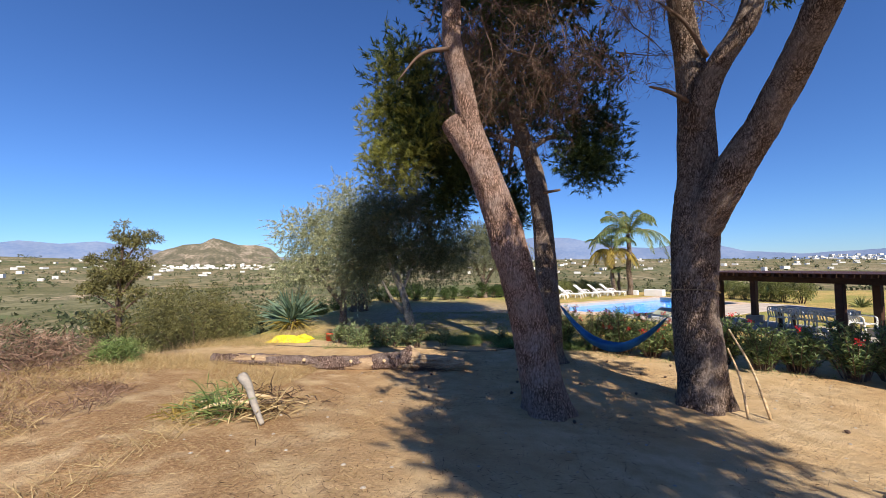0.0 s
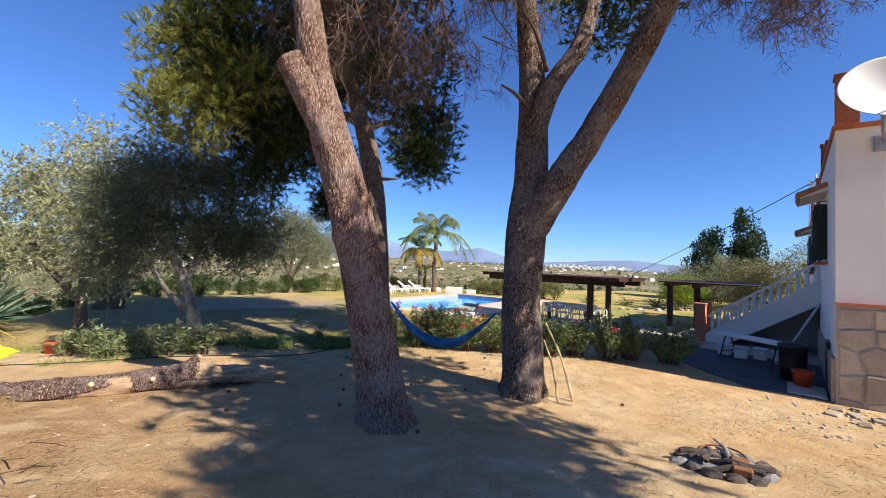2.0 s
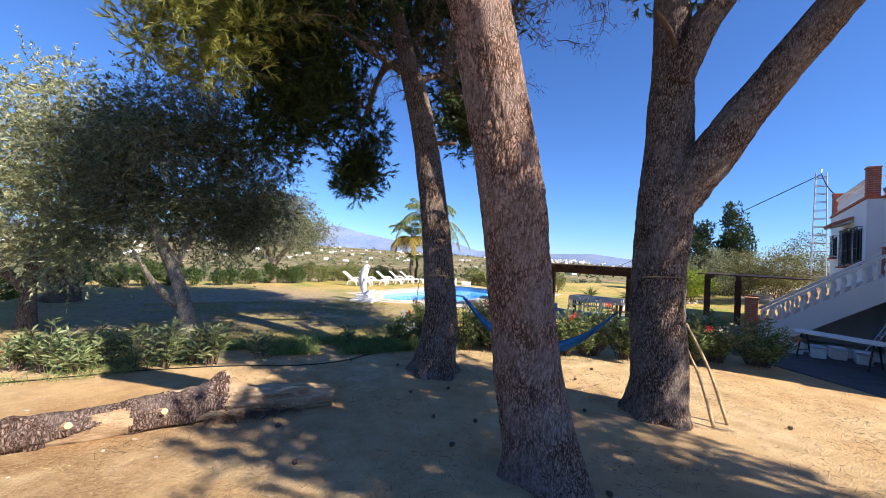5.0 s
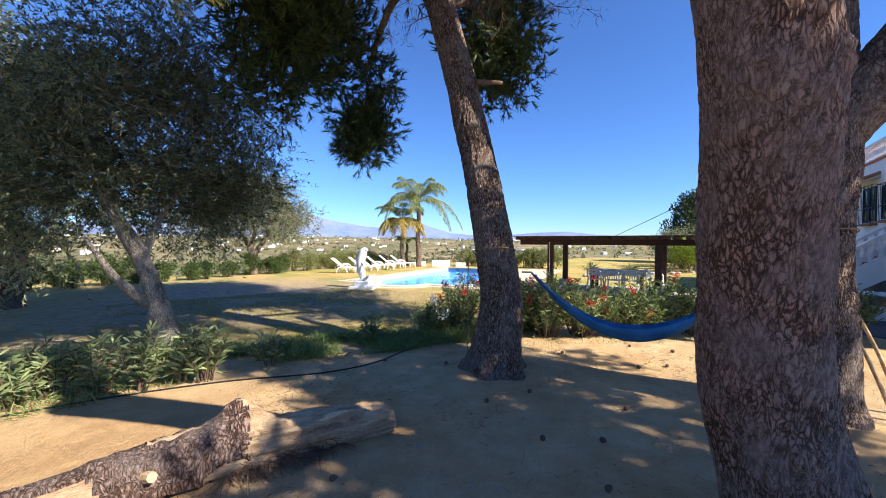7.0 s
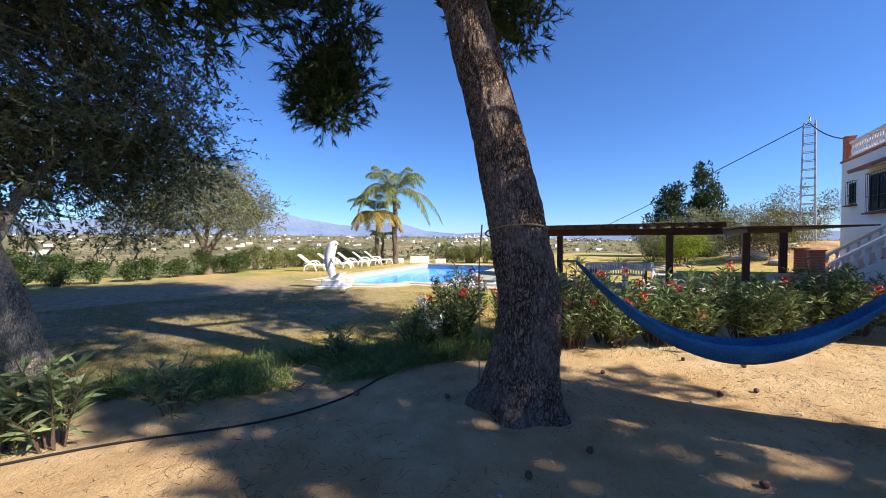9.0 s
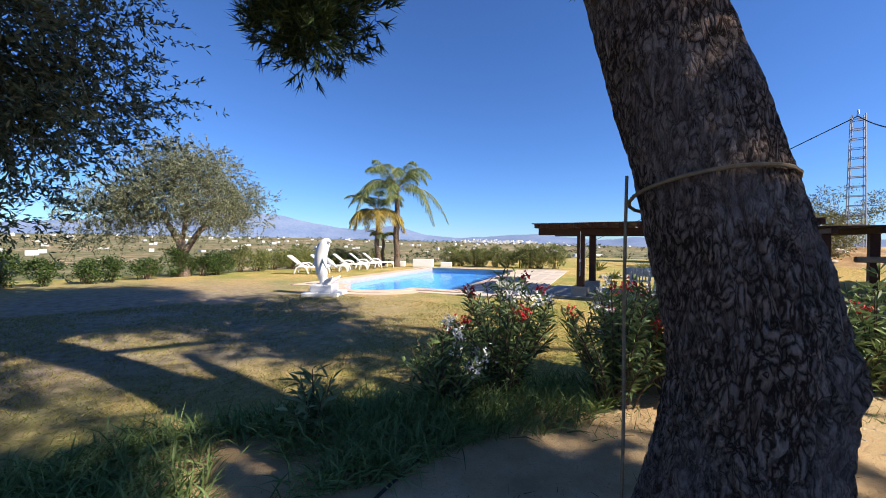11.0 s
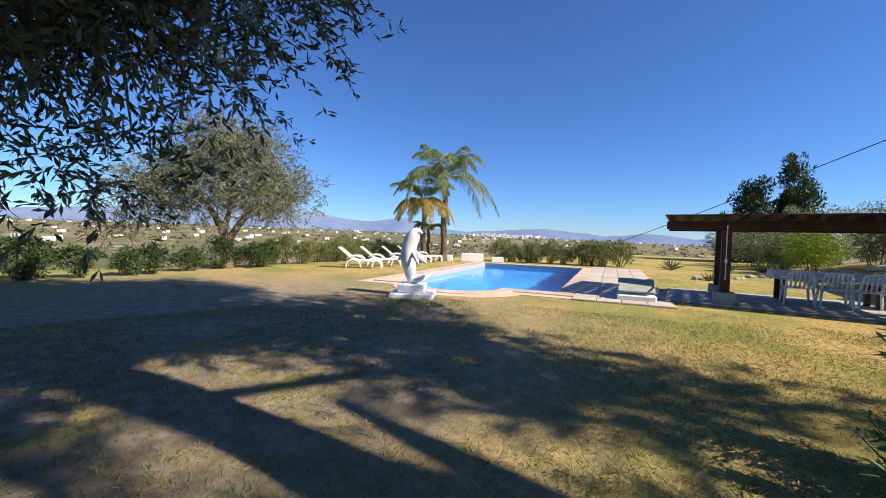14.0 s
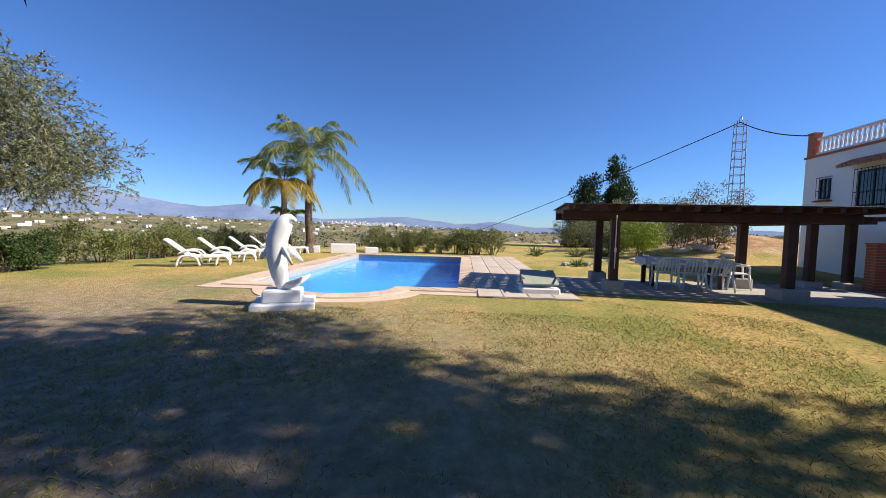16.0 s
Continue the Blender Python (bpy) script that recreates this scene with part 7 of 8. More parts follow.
def bin_and_clutter():
    """What stands in the shade under the stairs."""
    x, y = hx(1.45, 0.62)
    b = tagged(empty("waste_bin", (x, y, BASE), math.degrees(HROT)), "black plastic drum on the shaded paving", "bin")
    Build().lathe([(0.22, 0), (0.25, 0.4), (0.26, 0.78), (0.28, 0.79), (0.28, 0.84), (0.17, 0.9), (0.02, 0.92)], (0, 0, 0), 20).done("drum", M["black"], b, True)
    x, y = hx(0.85, 0.46)
    b = tagged(empty("bucket", (x, y, BASE + 0.06)), "red plastic bucket on a stone slab", "bucket")
    Build().lathe([(0.15, 0), (0.19, 0.3), (0.2, 0.3), (0.2, 0.33), (0.17, 0.33), (0.13, 0.03)], (0, 0, 0), 18).done("pail", M["red"], b, True)
    x, y = hx(0.55, 0.4)
    tagged(Build().box((x, y, BASE + 0.0), (1.0, 0.62, 0.12), HROT, 0.02).done("stone_slab", M["rock"]), "pale stone slab at the house corner", "slab")
    x, y = hx(2.95, 1.45)
    t = tagged(empty("trestle_table", (x, y, BASE), -15), "white topped trestle table in the stair's shade", "table")
    Build().box((0, 0, 0.68), (0.6, 1.9, 0.05), 0, 0.01).done("top", M["plastic"], t)
    for yy in (-0.7, 0.7):
        b = Build()
        for s in (-1, 1):
            b.tube([(s * 0.1, yy, 0.66), (s * 0.3, yy, 0)], 0.02, 6)
        b.tube([(-0.25, yy, 0.2), (0.25, yy, 0.2)], 0.015, 6)
        b.done("trestle", M["iron"], t)
    for k in range(4):
        bx, by = hx(3.5 + 0.25 * (k % 2), 0.9 + 0.42 * k)
        c = tagged(empty("storage_box", (bx, by, BASE), math.degrees(HROT)), "white plastic storage box under the trestle table", "box", "boxes under the table")
        Build().box((0, 0, 0.14), (0.42, 0.3, 0.28), 0, 0.03).done("tub", M["plastic"], c)
        Build().box((0, 0, 0.3), (0.45, 0.33, 0.04), 0, 0.012).done("lid", M["cloth"], c)
    x, y = hx(3.8, 0.35)
    l = tagged(empty("stepladder", (x, y, BASE), math.degrees(HROT)), "aluminium ladder leaning against the house wall", "ladder")
    for s in (-0.2, 0.2):
        Build().tube([(s, 0.55, 0), (s * 0.8, -0.28, 1.75)], 0.025, 6).done("stile", M["galv"], l)
    for i in range(6):
        t = (i + 0.7) / 6.5
        Build().tube([(-0.2, 0.55 - 0.83 * t, 1.75 * t), (0.2, 0.55 - 0.83 * t, 1.75 * t)], 0.018, 6).done("rung", M["galv"], l)


bin_and_clutter()


def stone_grill():
    x, y = 10.6, 9.0
    g_ = tagged(empty("stone_grill", (x, y, BASE)), "rough stone pedestal with a round trough on top", "grill")
    Build().box((0, 0, 0.3), (0.42, 0.42, 0.72), 0.4, 0.04).done("pedestal", M["rock"], g_)
    Build().lathe([(0.28, 0.62), (0.38, 0.68), (0.4, 0.9), (0.32, 0.9), (0.3, 0.75)], (0, 0, 0), 14).done("trough", M["rock"], g_)


stone_grill()


def mast():
    """A slim lattice mast, and the cable that it carries across the valley."""
    x, y = 30.0, 10.6
    z = gz(x, y)
    m = tagged(empty("lattice_mast", (x, y, z), 10), "slim galvanised lattice mast behind the house", "mast")
    H = 7.25 - z
    w0, w1 = 0.34, 0.24
    for sx in (-1, 1):
        for sy in (-1, 1):
            Build().tube([(sx * w0, sy * w0, 0), (sx * w1, sy * w1, H)], 0.03, 5).done("leg", M["galv"], m)
    b = Build()
    for i in range(14):
        h_ = H * (i + 0.5) / 14
        w = w0 + (w1 - w0) * (i + 0.5) / 14
        c = [(-w, -w, h_), (w, -w, h_), (w, w, h_), (-w, w, h_), (-w, -w, h_)]
        b.tube(c, 0.022, 4)
    b.tube(smooth_path([(-w1, 0, H), (-0.1, 0, H + 0.25), (0.1, 0, H + 0.25), (w1, 0, H)], 4), 0.025, 5)
    tagged(b.done("bracing", M["galv"], m), "thin galvanised steel lattice bars", kind="stuff")
    top = (x, y, 7.2)
    def cable(p, q, sag):
        pts = [tuple(Vector(p).lerp(Vector(q), t) - Vector((0, 0, sag * 4 * t * (1 - t)))) for t in np.linspace(0, 1, 24)]
        tagged(Build().tube(pts, 0.028, 5).done("overhead_cable", M["hose"]), "dark overhead cable from the lattice mast", "cable", "cables")
    cable(top, (62.0, 66.0, -7.5), 1.0)
    cable(top, (*hx(14.5, -0.2), 4.9), 0.25)


mast()

# ---- palms and spiky plants ----
def fronds(parent, inv, top, specs, leaflet, m, n=46, width=0.03, hang=0.5):
    """Feather fronds: (azimuth, rise, length, droop) with leaflets down both sides of an arched rib."""
    b = Build()
    R, W, L = [], [], []
    for az, rise, ln, droop in specs:
        a = radians(az)
        out = np.array([math.cos(a), math.sin(a), 0.0])
        side = np.array([-math.sin(a), math.cos(a), 0.0])
        pts = []
        for i in range(10):
            t = i / 9
            pts.append(np.array(top) + out * ln * (t - 0.18 * t * t * droop) * math.cos(radians(rise)) + np.array([0, 0, ln * (t * math.sin(radians(rise)) - droop * t * t * 0.62)]))
        b.tube([tuple(p) for p in pts], [0.03 * (1 - 0.85 * i / 9) for i in range(10)], 5, False)
        for k in range(n):
            t = 0.12 + 0.88 * k / n
            f = t * 9
            i = min(8, int(f))
            p = pts[i] + (pts[i + 1] - pts[i]) * (f - i)
            d = unit(pts[i + 1] - pts[i])
            for s in (-1, 1):
                R.append(p)
                W.append(side * s * 0.75 + d * 0.65 + np.array([0, 0, 0.25 - hang * RNG.uniform(0.4, 1.1)]))
                L.append(leaflet * math.sin(math.pi * (0.12 + 0.8 * t)) * RNG.uniform(0.8, 1.1))
    ob = b.done("ribs", M["palm_dry"], parent)
    ob.matrix_parent_inverse = inv
    ob = blades("leaflets", np.array(R), np.array(W), np.array(L), width, m, parent, 0.3, 2)
    ob.matrix_parent_inverse = inv


def palm(label, at, height, r0, r1, sets, skirt=False):
    p = tagged(empty("palm_tree", at), label, "palm")
    inv = Matrix.Translation(Vector(at)).inverted()
    n = 26
    pts = [(at[0] + 0.05 * math.sin(i * 0.4), at[1], at[2] - 0.05 + height * i / n) for i in range(n + 1)]
    r = [(r0 + (r1 - r0) * i / n) * (1 + 0.07 * (i % 2)) * (1 + 0.5 * math.exp(-i / 2.0)) for i in range(n + 1)]
    ob = Build().tube(pts, r, 16, True, 0.06).done("trunk", M["palm_bark"], p, True)
    ob.matrix_parent_inverse = inv
    for specs, leaf, m, hang, w in sets:
        fronds(p, inv, (at[0], at[1], at[2] + height), specs, leaf * 1.15, m, 100, w * 0.62, hang)
    return p, inv


def ring_of(n, rise, length, droop, start=0.0):
    return [(start + 360 * i / n + RNG.uniform(-9, 9), rise + RNG.uniform(-9, 9), length * RNG.uniform(0.88, 1.1), droop * RNG.uniform(0.85, 1.2)) for i in range(n)]


palm("tall feather palm beside the pool", (14.7, 30.3, BASE), 4.85, 0.19, 0.15, [(ring_of(4, 70, 4.6, 0.8) + ring_of(8, 54, 5.2, 1.1, 20) + ring_of(8, 34, 5.0, 1.15, 10), 0.62, M["palm"], 1.0, 0.045)])
palm("shorter feather palm with yellowed drooping fronds", (13.7, 31.0, BASE), 3.5, 0.16, 0.13, [(ring_of(9, 58, 4.0, 1.0), 0.55, M["palm"], 0.6, 0.045), (ring_of(11, 26, 2.9, 1.25, 15), 0.6, M["palm_dry"], 0.8, 0.045)])
palm("young fan palm between the tall palms", (14.3, 31.3, BASE), 1.9, 0.1, 0.09, [(ring_of(9, 40, 1.3, 0.8), 0.5, M["palm"], 0.3, 0.04)])
P_, I_ = palm("date palm with a rough stubbed trunk", (-4.9, 22.3, BASE), 2.7, 0.42, 0.4, [(ring_of(14, 60, 5.4, 0.95) + ring_of(16, 38, 5.6, 1.1, 12), 0.65, M["palm"], 0.4, 0.04), (ring_of(9, -5, 2.0, 1.0, 5), 0.35, M["palm_dry"], 0.5, 0.03)])
b = Build()
for i in range(150):
    a, z = i * 2.4, BASE + 0.25 + 2.4 * i / 150
    o = (math.cos(a), math.sin(a))
    b.tube([(-4.9 + o[0] * 0.38, 22.3 + o[1] * 0.38, z), (-4.9 + o[0] * 0.56, 22.3 + o[1] * 0.56, z + 0.14)], [0.06, 0.035], 5)
ob = b.done("leaf_bases", M["cutwood"], P_)
ob.matrix_parent_inverse = I_


def agave():
    x, y = -6.3, 16.0
    a = tagged(empty("yucca", (x, y, BASE)), "large spiky grey green yucca rosette", "yucca")
    n = 190
    d = unit(RNG.normal(size=(n, 3)) * np.array([1, 1, 0.6]) + np.array([0, 0, 1.1]))
    d[:, 2] = np.abs(d[:, 2])
    blades("blades", np.array([0, 0, 0.35]) + RNG.normal(size=(n, 3)) * 0.08, d, RNG.uniform(1.2, 1.75, n), 0.085, M["yucca"], a, 0.12, 4)
    blades("dry_skirt", np.array([0, 0, 0.35]) + RNG.normal(size=(60, 3)) * 0.08, RNG.normal(size=(60, 3)) * np.array([1, 1, 0.2]) + np.array([0, 0, 0.05]), RNG.uniform(0.8, 1.3, 60), 0.06, M["palm_dry"], a, 0.25, 3)
    Build().lathe([(0.25, 0), (0.2, 0.4), (0.1, 0.5)], (0, 0, 0), 12).done("stem", M["palm_bark"], a, True)


agave()


# ---- shrubs ----
def shrub(name, label, at, clumps, n, m, leaf, width, category="shrub", group="", sub=0.2, per=45, flat=0.8, stems=8):
    """A leafy shrub with stems, its clumps given about its foot."""
    s = tagged(empty(name, at), label, category, group)
    q = sub_clumps(clumps, max(12, n // per), sub, flat)
    c, d = in_clumps(q, n, 0.1)
    c[:, 2] = np.maximum(c[:, 2], 0.03)
    blades("leaves", c, d + RNG.normal(size=c.shape) * 0.8, RNG.uniform(0.7, 1.3, n) * leaf, width, m, s)
    b = Build()
    for k in range(stems):
        e = np.array(clumps[k % len(clumps)][:3]) + RNG.normal(size=3) * 0.3 * np.array(clumps[k % len(clumps)][3:])
        e[2] = abs(e[2])
        f = np.array([e[0] * 0.4 + RNG.normal() * 0.05, e[1] * 0.4 + RNG.normal() * 0.05, 0.0])
        b.tube([tuple(f - np.array([0, 0, 0.05])), tuple((f + e) / 2 + RNG.normal(size=3) * 0.05), tuple(e)], [0.022, 0.015, 0.006], 5, False)
    b.done("stems", M["twig"], s)
    return s


def oleander(at, r, h, stems, leaves, flowers=(), group="oleanders", leaf=0.13, label="oleander bush with narrow dark leaves", m_leaf=None):
    """An oleander: many upright canes, each with narrow leaves along its upper part, and clusters of flowers."""
    s = tagged(empty("oleander", (*at, gz(*at))), label, "shrub", group)
    b = Build()
    R, W, F = [], [], []
    for k in range(stems):
        a, q = RNG.uniform(0, 2 * math.pi), math.sqrt(RNG.uniform(0, 1))
        tip = np.array([r * q * math.cos(a), r * q * math.sin(a), h * RNG.uniform(0.55, 1.08) * (1 - 0.3 * q * q)])
        foot = np.array([tip[0] * 0.3, tip[1] * 0.3, -0.03])
        mid = (tip + foot) / 2 + np.array([-tip[0], -tip[1], 0]) * 0.12
        pts = smooth_path([foot, mid, tip], 3)
        b.tube(pts, [0.011 - 0.0012 * i for i in range(len(pts))], 4, False)
        for j in range(leaves):
            t = RNG.uniform(0.25, 1.0)
            i = min(len(pts) - 2, int(t * (len(pts) - 1)))
            p = np.array(pts[i]) + (np.array(pts[i + 1]) - np.array(pts[i])) * (t * (len(pts) - 1) - i)
            R.append(p)
            W.append(unit(RNG.normal(size=3) * np.array([1, 1, 0.4])) + np.array([0, 0, 0.65]))
        F.append(tip)
    b.done("canes", M["twig"], s)
    n = len(R)
    blades("leaves", np.array(R), np.array(W), RNG.uniform(0.7, 1.25, n) * leaf, leaf * 0.19, m_leaf or M["oleander"], s, 0.1, 0)
    for m, count, what in flowers:
        c = np.array(F)[RNG.choice(len(F), min(count, len(F)), replace=False)] + np.array([0, 0, 0.03])
        root = np.repeat(c, 40, 0) + RNG.normal(size=(len(c) * 40, 3)) * 0.035
        tagged(blades(what, root, RNG.normal(size=root.shape), 0.035, 0.024, m, s), kind="stuff")
    return s


oleander((3.8, 12.3), 0.58, 1.28, 66, 44, [(M["petal_red"], 9, "red_flowers"), (M["petal_white"], 4, "white_flowers")], label="oleander bush with red and white flowers")
oleander((5.15, 11.6), 0.5, 1.1, 54, 40, [(M["petal_red"], 3, "red_flowers"), (M["petal_white"], 8, "white_flowers")], label="oleander bush with white flower heads")
oleander((3.15, 12.45), 0.5, 0.72, 40, 34, [(M["petal_white"], 9, "white_flowers")], label="low oleander with white flowers")
for i in range(9):
    t = i / 8
    p = (5.0 + 5.0 * t, 10.95 - 3.45 * t + 0.15 * math.sin(3 * i))
    oleander(p, 0.72, 1.3 - 0.12 * (i % 3), 62, 42, [(M["petal_red"], 8 if i < 3 else 1, "red_flowers")], "oleander hedge", 0.14, "dense oleander of the hedge behind the hammock")
oleander((4.35, 11.35), 0.5, 1.15, 44, 36, [(M["petal_red"], 3, "red_flowers")], "oleander hedge", 0.13, "oleander of the hedge with red flowers")
for i, (x, y) in enumerate(((-3.6, 13.0), (-3.15, 12.7), (-2.75, 12.5), (-2.4, 12.65), (-2.0, 12.5), (-1.6, 12.3), (-1.2, 12.35), (-0.85, 12.2), (0.0, 12.3), (1.9, 12.6))):
    oleander((x, y), 0.36, (0.72, 0.86, 0.66, 0.8)[i % 4] if i < 8 else 0.5, 15 if i < 8 else 8, 26, (), "young oleanders in a row", 0.17, "young oleander of the row at the lawn's edge", M["oleander_young"])


def row(name, label, p0, p1, n, h, depth, m, group, leaf=0.07, count=1500, gaps=0.0, spread=0.82):
    for i in range(n):
        t = (i + 0.5) / n
        x, y = p0[0] + (p1[0] - p0[0]) * t + RNG.normal() * 0.1, p0[1] + (p1[1] - p0[1]) * t + RNG.normal() * 0.15
        if gaps and RNG.uniform() < gaps:
            continue
        w = math.hypot(p1[0] - p0[0], p1[1] - p0[1]) / n * spread
        hh = h * RNG.uniform(0.8, 1.15)
        shrub(name, label, (x, y, gz(x, y)), [(0, 0, hh * 0.52, w, depth, hh * 0.46), (w * 0.3, 0, hh * 0.75, w * 0.6, depth * 0.7, hh * 0.3)], count, m, leaf, leaf * 0.4, "hedge", group, 0.17, 40)


row("hedge_shrub", "clipped dark green shrub of the garden hedge", (-9.0, 26.3), (-1.5, 28.0), 7, 1.2, 0.55, M["hedge"], "garden hedge", 0.1, 3000, 0.0, 0.56)
row("hedge_shrub", "loose green shrub of the garden hedge", (-1.4, 28.0), (2.2, 29.2), 4, 1.05, 0.4, M["hedge"], "garden hedge", 0.1, 1500, 0.0, 0.42)
row("hedge_shrub", "dark shrub at the olive's foot", (2.4, 29.6), (4.8, 30.1), 3, 1.1, 0.5, M["hedge"], "garden hedge", 0.1, 2400)
row("hedge_shrub", "yellow green shrub along the terrace edge", (5.2, 31.0), (13.2, 33.4), 9, 1.25, 0.7, M["hedge_far"], "far hedge", 0.09, 3000)
row("hedge_shrub", "yellow green hedge shrub beyond the pool", (17.9, 29.2), (21.3, 22.4), 10, 1.3, 0.8, M["hedge_far"], "far hedge", 0.09, 3200)
row("hedge_shrub", "dark green shrub beyond the lawn", (8.0, 33.5), (15.5, 33.5), 6, 1.3, 0.8, M["hedge_far"], "far hedge", 0.09, 1500)


def fan_plant(at, s, m, label):
    p = tagged(empty("spiky_plant", (*at, gz(*at))), label, "plant", "spiky plants")
    n = 60
    blades("blades", RNG.normal(size=(n, 3)) * 0.04, RNG.normal(size=(n, 3)) * np.array([1, 1, 0.4]) + np.array([0, 0, 0.9]), RNG.uniform(0.7, 1.1, n) * s, 0.05, m, p, 0.15, 3)


for p, s in (((22.3, 20.6), 0.9), ((23.6, 18.6), 0.8), ((25.0, 17.2), 0.9), ((17.6, 17.5), 0.5)):
    fan_plant(p, s, M["hedge_far"], "yellow green spiky plant at the lawn's rim")


def conifer(at, h, r, label, lean=0.0):
    c = tagged(empty("cypress", (*at, gz(*at))), label, "tree", "cypresses")
    cl = [(0.15 * math.sin(i * 2.1), 0.15 * math.cos(i * 1.7), h * (i + 0.5) / 9, r * (1 - (i / 9.5) ** 3.2) + 0.15, r * (1 - (i / 9.5) ** 3.2) + 0.15, h / 12) for i in range(9)]
    s = sub_clumps(cl, 260, 0.42, 1.5)
    p, d = in_clumps(s, 13000, 0.3)
    blades("sprays", p, d * 0.6 + np.array([0, 0, 0.8]) + RNG.normal(size=p.shape) * 0.4, RNG.uniform(0.12, 0.3, len(p)), 0.12, M["cypress"], c)
    Build().tube([(0, 0, -0.1), (0, 0, h * 0.8)], [0.2, 0.04], 8).done("trunk", M["twig"], c)


conifer((39, 17.9), 7.9, 1.35, "dark dense cypress beyond the lawn")
conifer((38.0, 20.3), 6.4, 2.0, "dark ragged conifer beyond the lawn")
shrub("lemon_tree", "bright yellow green lemon tree by the small lawn", (24.9, 15.4, gz(24.9, 15.4)), [(0, 0, 1.35, 1.35, 1.2, 0.75), (-0.7, 0.2, 1.0, 0.8, 0.8, 0.6), (0.8, -0.2, 1.1, 0.8, 0.8, 0.6)], 7000, M["lemon"], 0.11, 0.05, "tree", "", 0.3, 40, 0.8, 10)
for i, (x, y, s, m) in enumerate(((28, 13.4, 1.5, "scrub"), (31, 15.5, 1.7, "olive"), (33.5, 17.5, 1.9, "olive"), (30, 18.5, 1.5, "olive"), (35, 14, 2.0, "olive"), (33, 11.5, 2.1, "scrub"), (36, 21.5, 1.4, "hedge_far"), (27.6, 16.9, 0.9, "hedge_far"), (38, 12, 2.2, "olive"), (27.5, 11.8, 1.3, "scrub"))):
    shrub("scrub_tree", "small grey green tree on the slope behind the lawn", (x, y, gz(x, y)), [(0, 0, s * 1.2, s, s, s * 0.8), (s * 0.5, 0.3, s * 0.7, s * 0.7, s * 0.7, s * 0.5), (-s * 0.5, -0.3, s * 0.6, s * 0.7, s * 0.7, s * 0.5)], 4200, M[m], 0.15, 0.05, "tree", "slope trees", 0.38, 30, 0.8, 10)


def stone_row():
    for i in range(16):
        t = i / 15
        x, y = 17.5 + 9.0 * t + RNG.normal() * 0.3, 17.9 - 3.2 * t + RNG.normal() * 0.3
        s = RNG.uniform(0.12, 0.3)
        tagged(rock(Build(), (0, 0, 0), (s, s * 0.8, s * 0.8), 40 + i).done("boulder", M["rock"]), "pale boulder edging the small lawn", "stone", "edging stones").matrix_world = pose(x, y, gz(x, y, -0.03), 0, 0, 40 * i)
    for i in range(18):
        x, y = 25.5 + RNG.uniform(0, 5.0), 12.3 + RNG.uniform(-1.2, 1.2)
        s = RNG.uniform(0.2, 0.5)
        tagged(rock(Build(), (0, 0, 0), (s * 1.3, s * 0.8, s * 0.7), 70 + i).done("boulder", M["rock"]), "rough stone of the rubble heap", "stone", "rubble heap").matrix_world = pose(x, y, gz(x, y, -0.03), 0, 0, 33 * i)


stone_row()


# ---- the wild bank ----
def thin_tree():
    """A half-dead young tree on the bank."""
    at = (-7.4, 8.75, gz(-7.4, 8.75))
    t = tagged(empty("bank_tree", at), "half dead young tree on the bank", "tree")
    Build().tube(smooth_path([(0, 0, -0.1), (0.03, 0, 0.6), (-0.02, 0.02, 1.4), (0.06, 0, 2.3), (0.1, 0, 3.0)], 4), [0.08 - 0.0043 * i for i in range(17)], 10, True, 0.2).done("trunk", M["twig"], t, True)
    br = [((0, 0, 0.55), (0.45, 0.05, 0.85)), ((0, 0, 1.1), (-0.7, 0.1, 1.5)), ((0, 0, 1.4), (0.65, 0, 2.2)), ((0, 0, 1.7), (-0.45, 0, 2.2)), ((0, 0, 1.0), (0.6, 0.1, 1.5)), ((0.05, 0, 2.1), (0.5, 0, 2.7)), ((0, 0, 1.2), (-0.4, -0.2, 0.9))]
    b = Build()
    for p, q in br:
        b.tube(smooth_path([p, tuple((np.array(p) + np.array(q)) / 2 + np.array([0, 0, 0.06])), q], 3), [0.03, 0.026, 0.022, 0.018, 0.014, 0.01, 0.006], 6, True)
    b.done("branches", M["twig"], t)
    cl = [(*q, 0.3, 0.3, 0.25) for _, q in br[1:]] + [(0.08, 0, 2.9, 0.15, 0.15, 0.4), (-0.2, 0, 1.75, 0.45, 0.35, 0.3), (0.15, 0.1, 1.85, 0.4, 0.3, 0.35)]
    cl += [(0.02, 0, z, 0.28, 0.28, 0.22) for z in (0.8, 1.2, 1.6, 2.0, 2.4)] + [(0.1, 0, 3.2, 0.1, 0.1, 0.35)]
    s = sub_clumps(cl, 110, 0.15)
    c, d = in_clumps(s, 11000, 0.1)
    blades("leaves", c, d + RNG.normal(size=c.shape) * 0.7 + np.array([0, 0, -0.3]), RNG.uniform(0.05, 0.1, len(c)), 0.026, M["scrub"], t)


thin_tree()
shrub("broom_bush", "rounded olive green bush on the bank", (-8.8, 13.4, gz(-8.8, 13.4)), [(0, 0, 1.3, 1.8, 1.3, 1.15), (1.1, 0.2, 0.9, 1.2, 1.0, 0.8), (-1.0, 0, 0.9, 1.1, 1.0, 0.8)], 20000, M["scrub"], 0.1, 0.025, "shrub", "bank shrubs", 0.26, 60, 1.0, 20)
shrub("broom_bush", "green weed clump at the thin tree's foot", (-7.2, 8.5, gz(-7.2, 8.5)), [(0, 0, 0.25, 0.45, 0.4, 0.28)], 2600, M["weed"], 0.1, 0.016, "shrub", "bank shrubs", 0.15, 60, 1.0, 6)
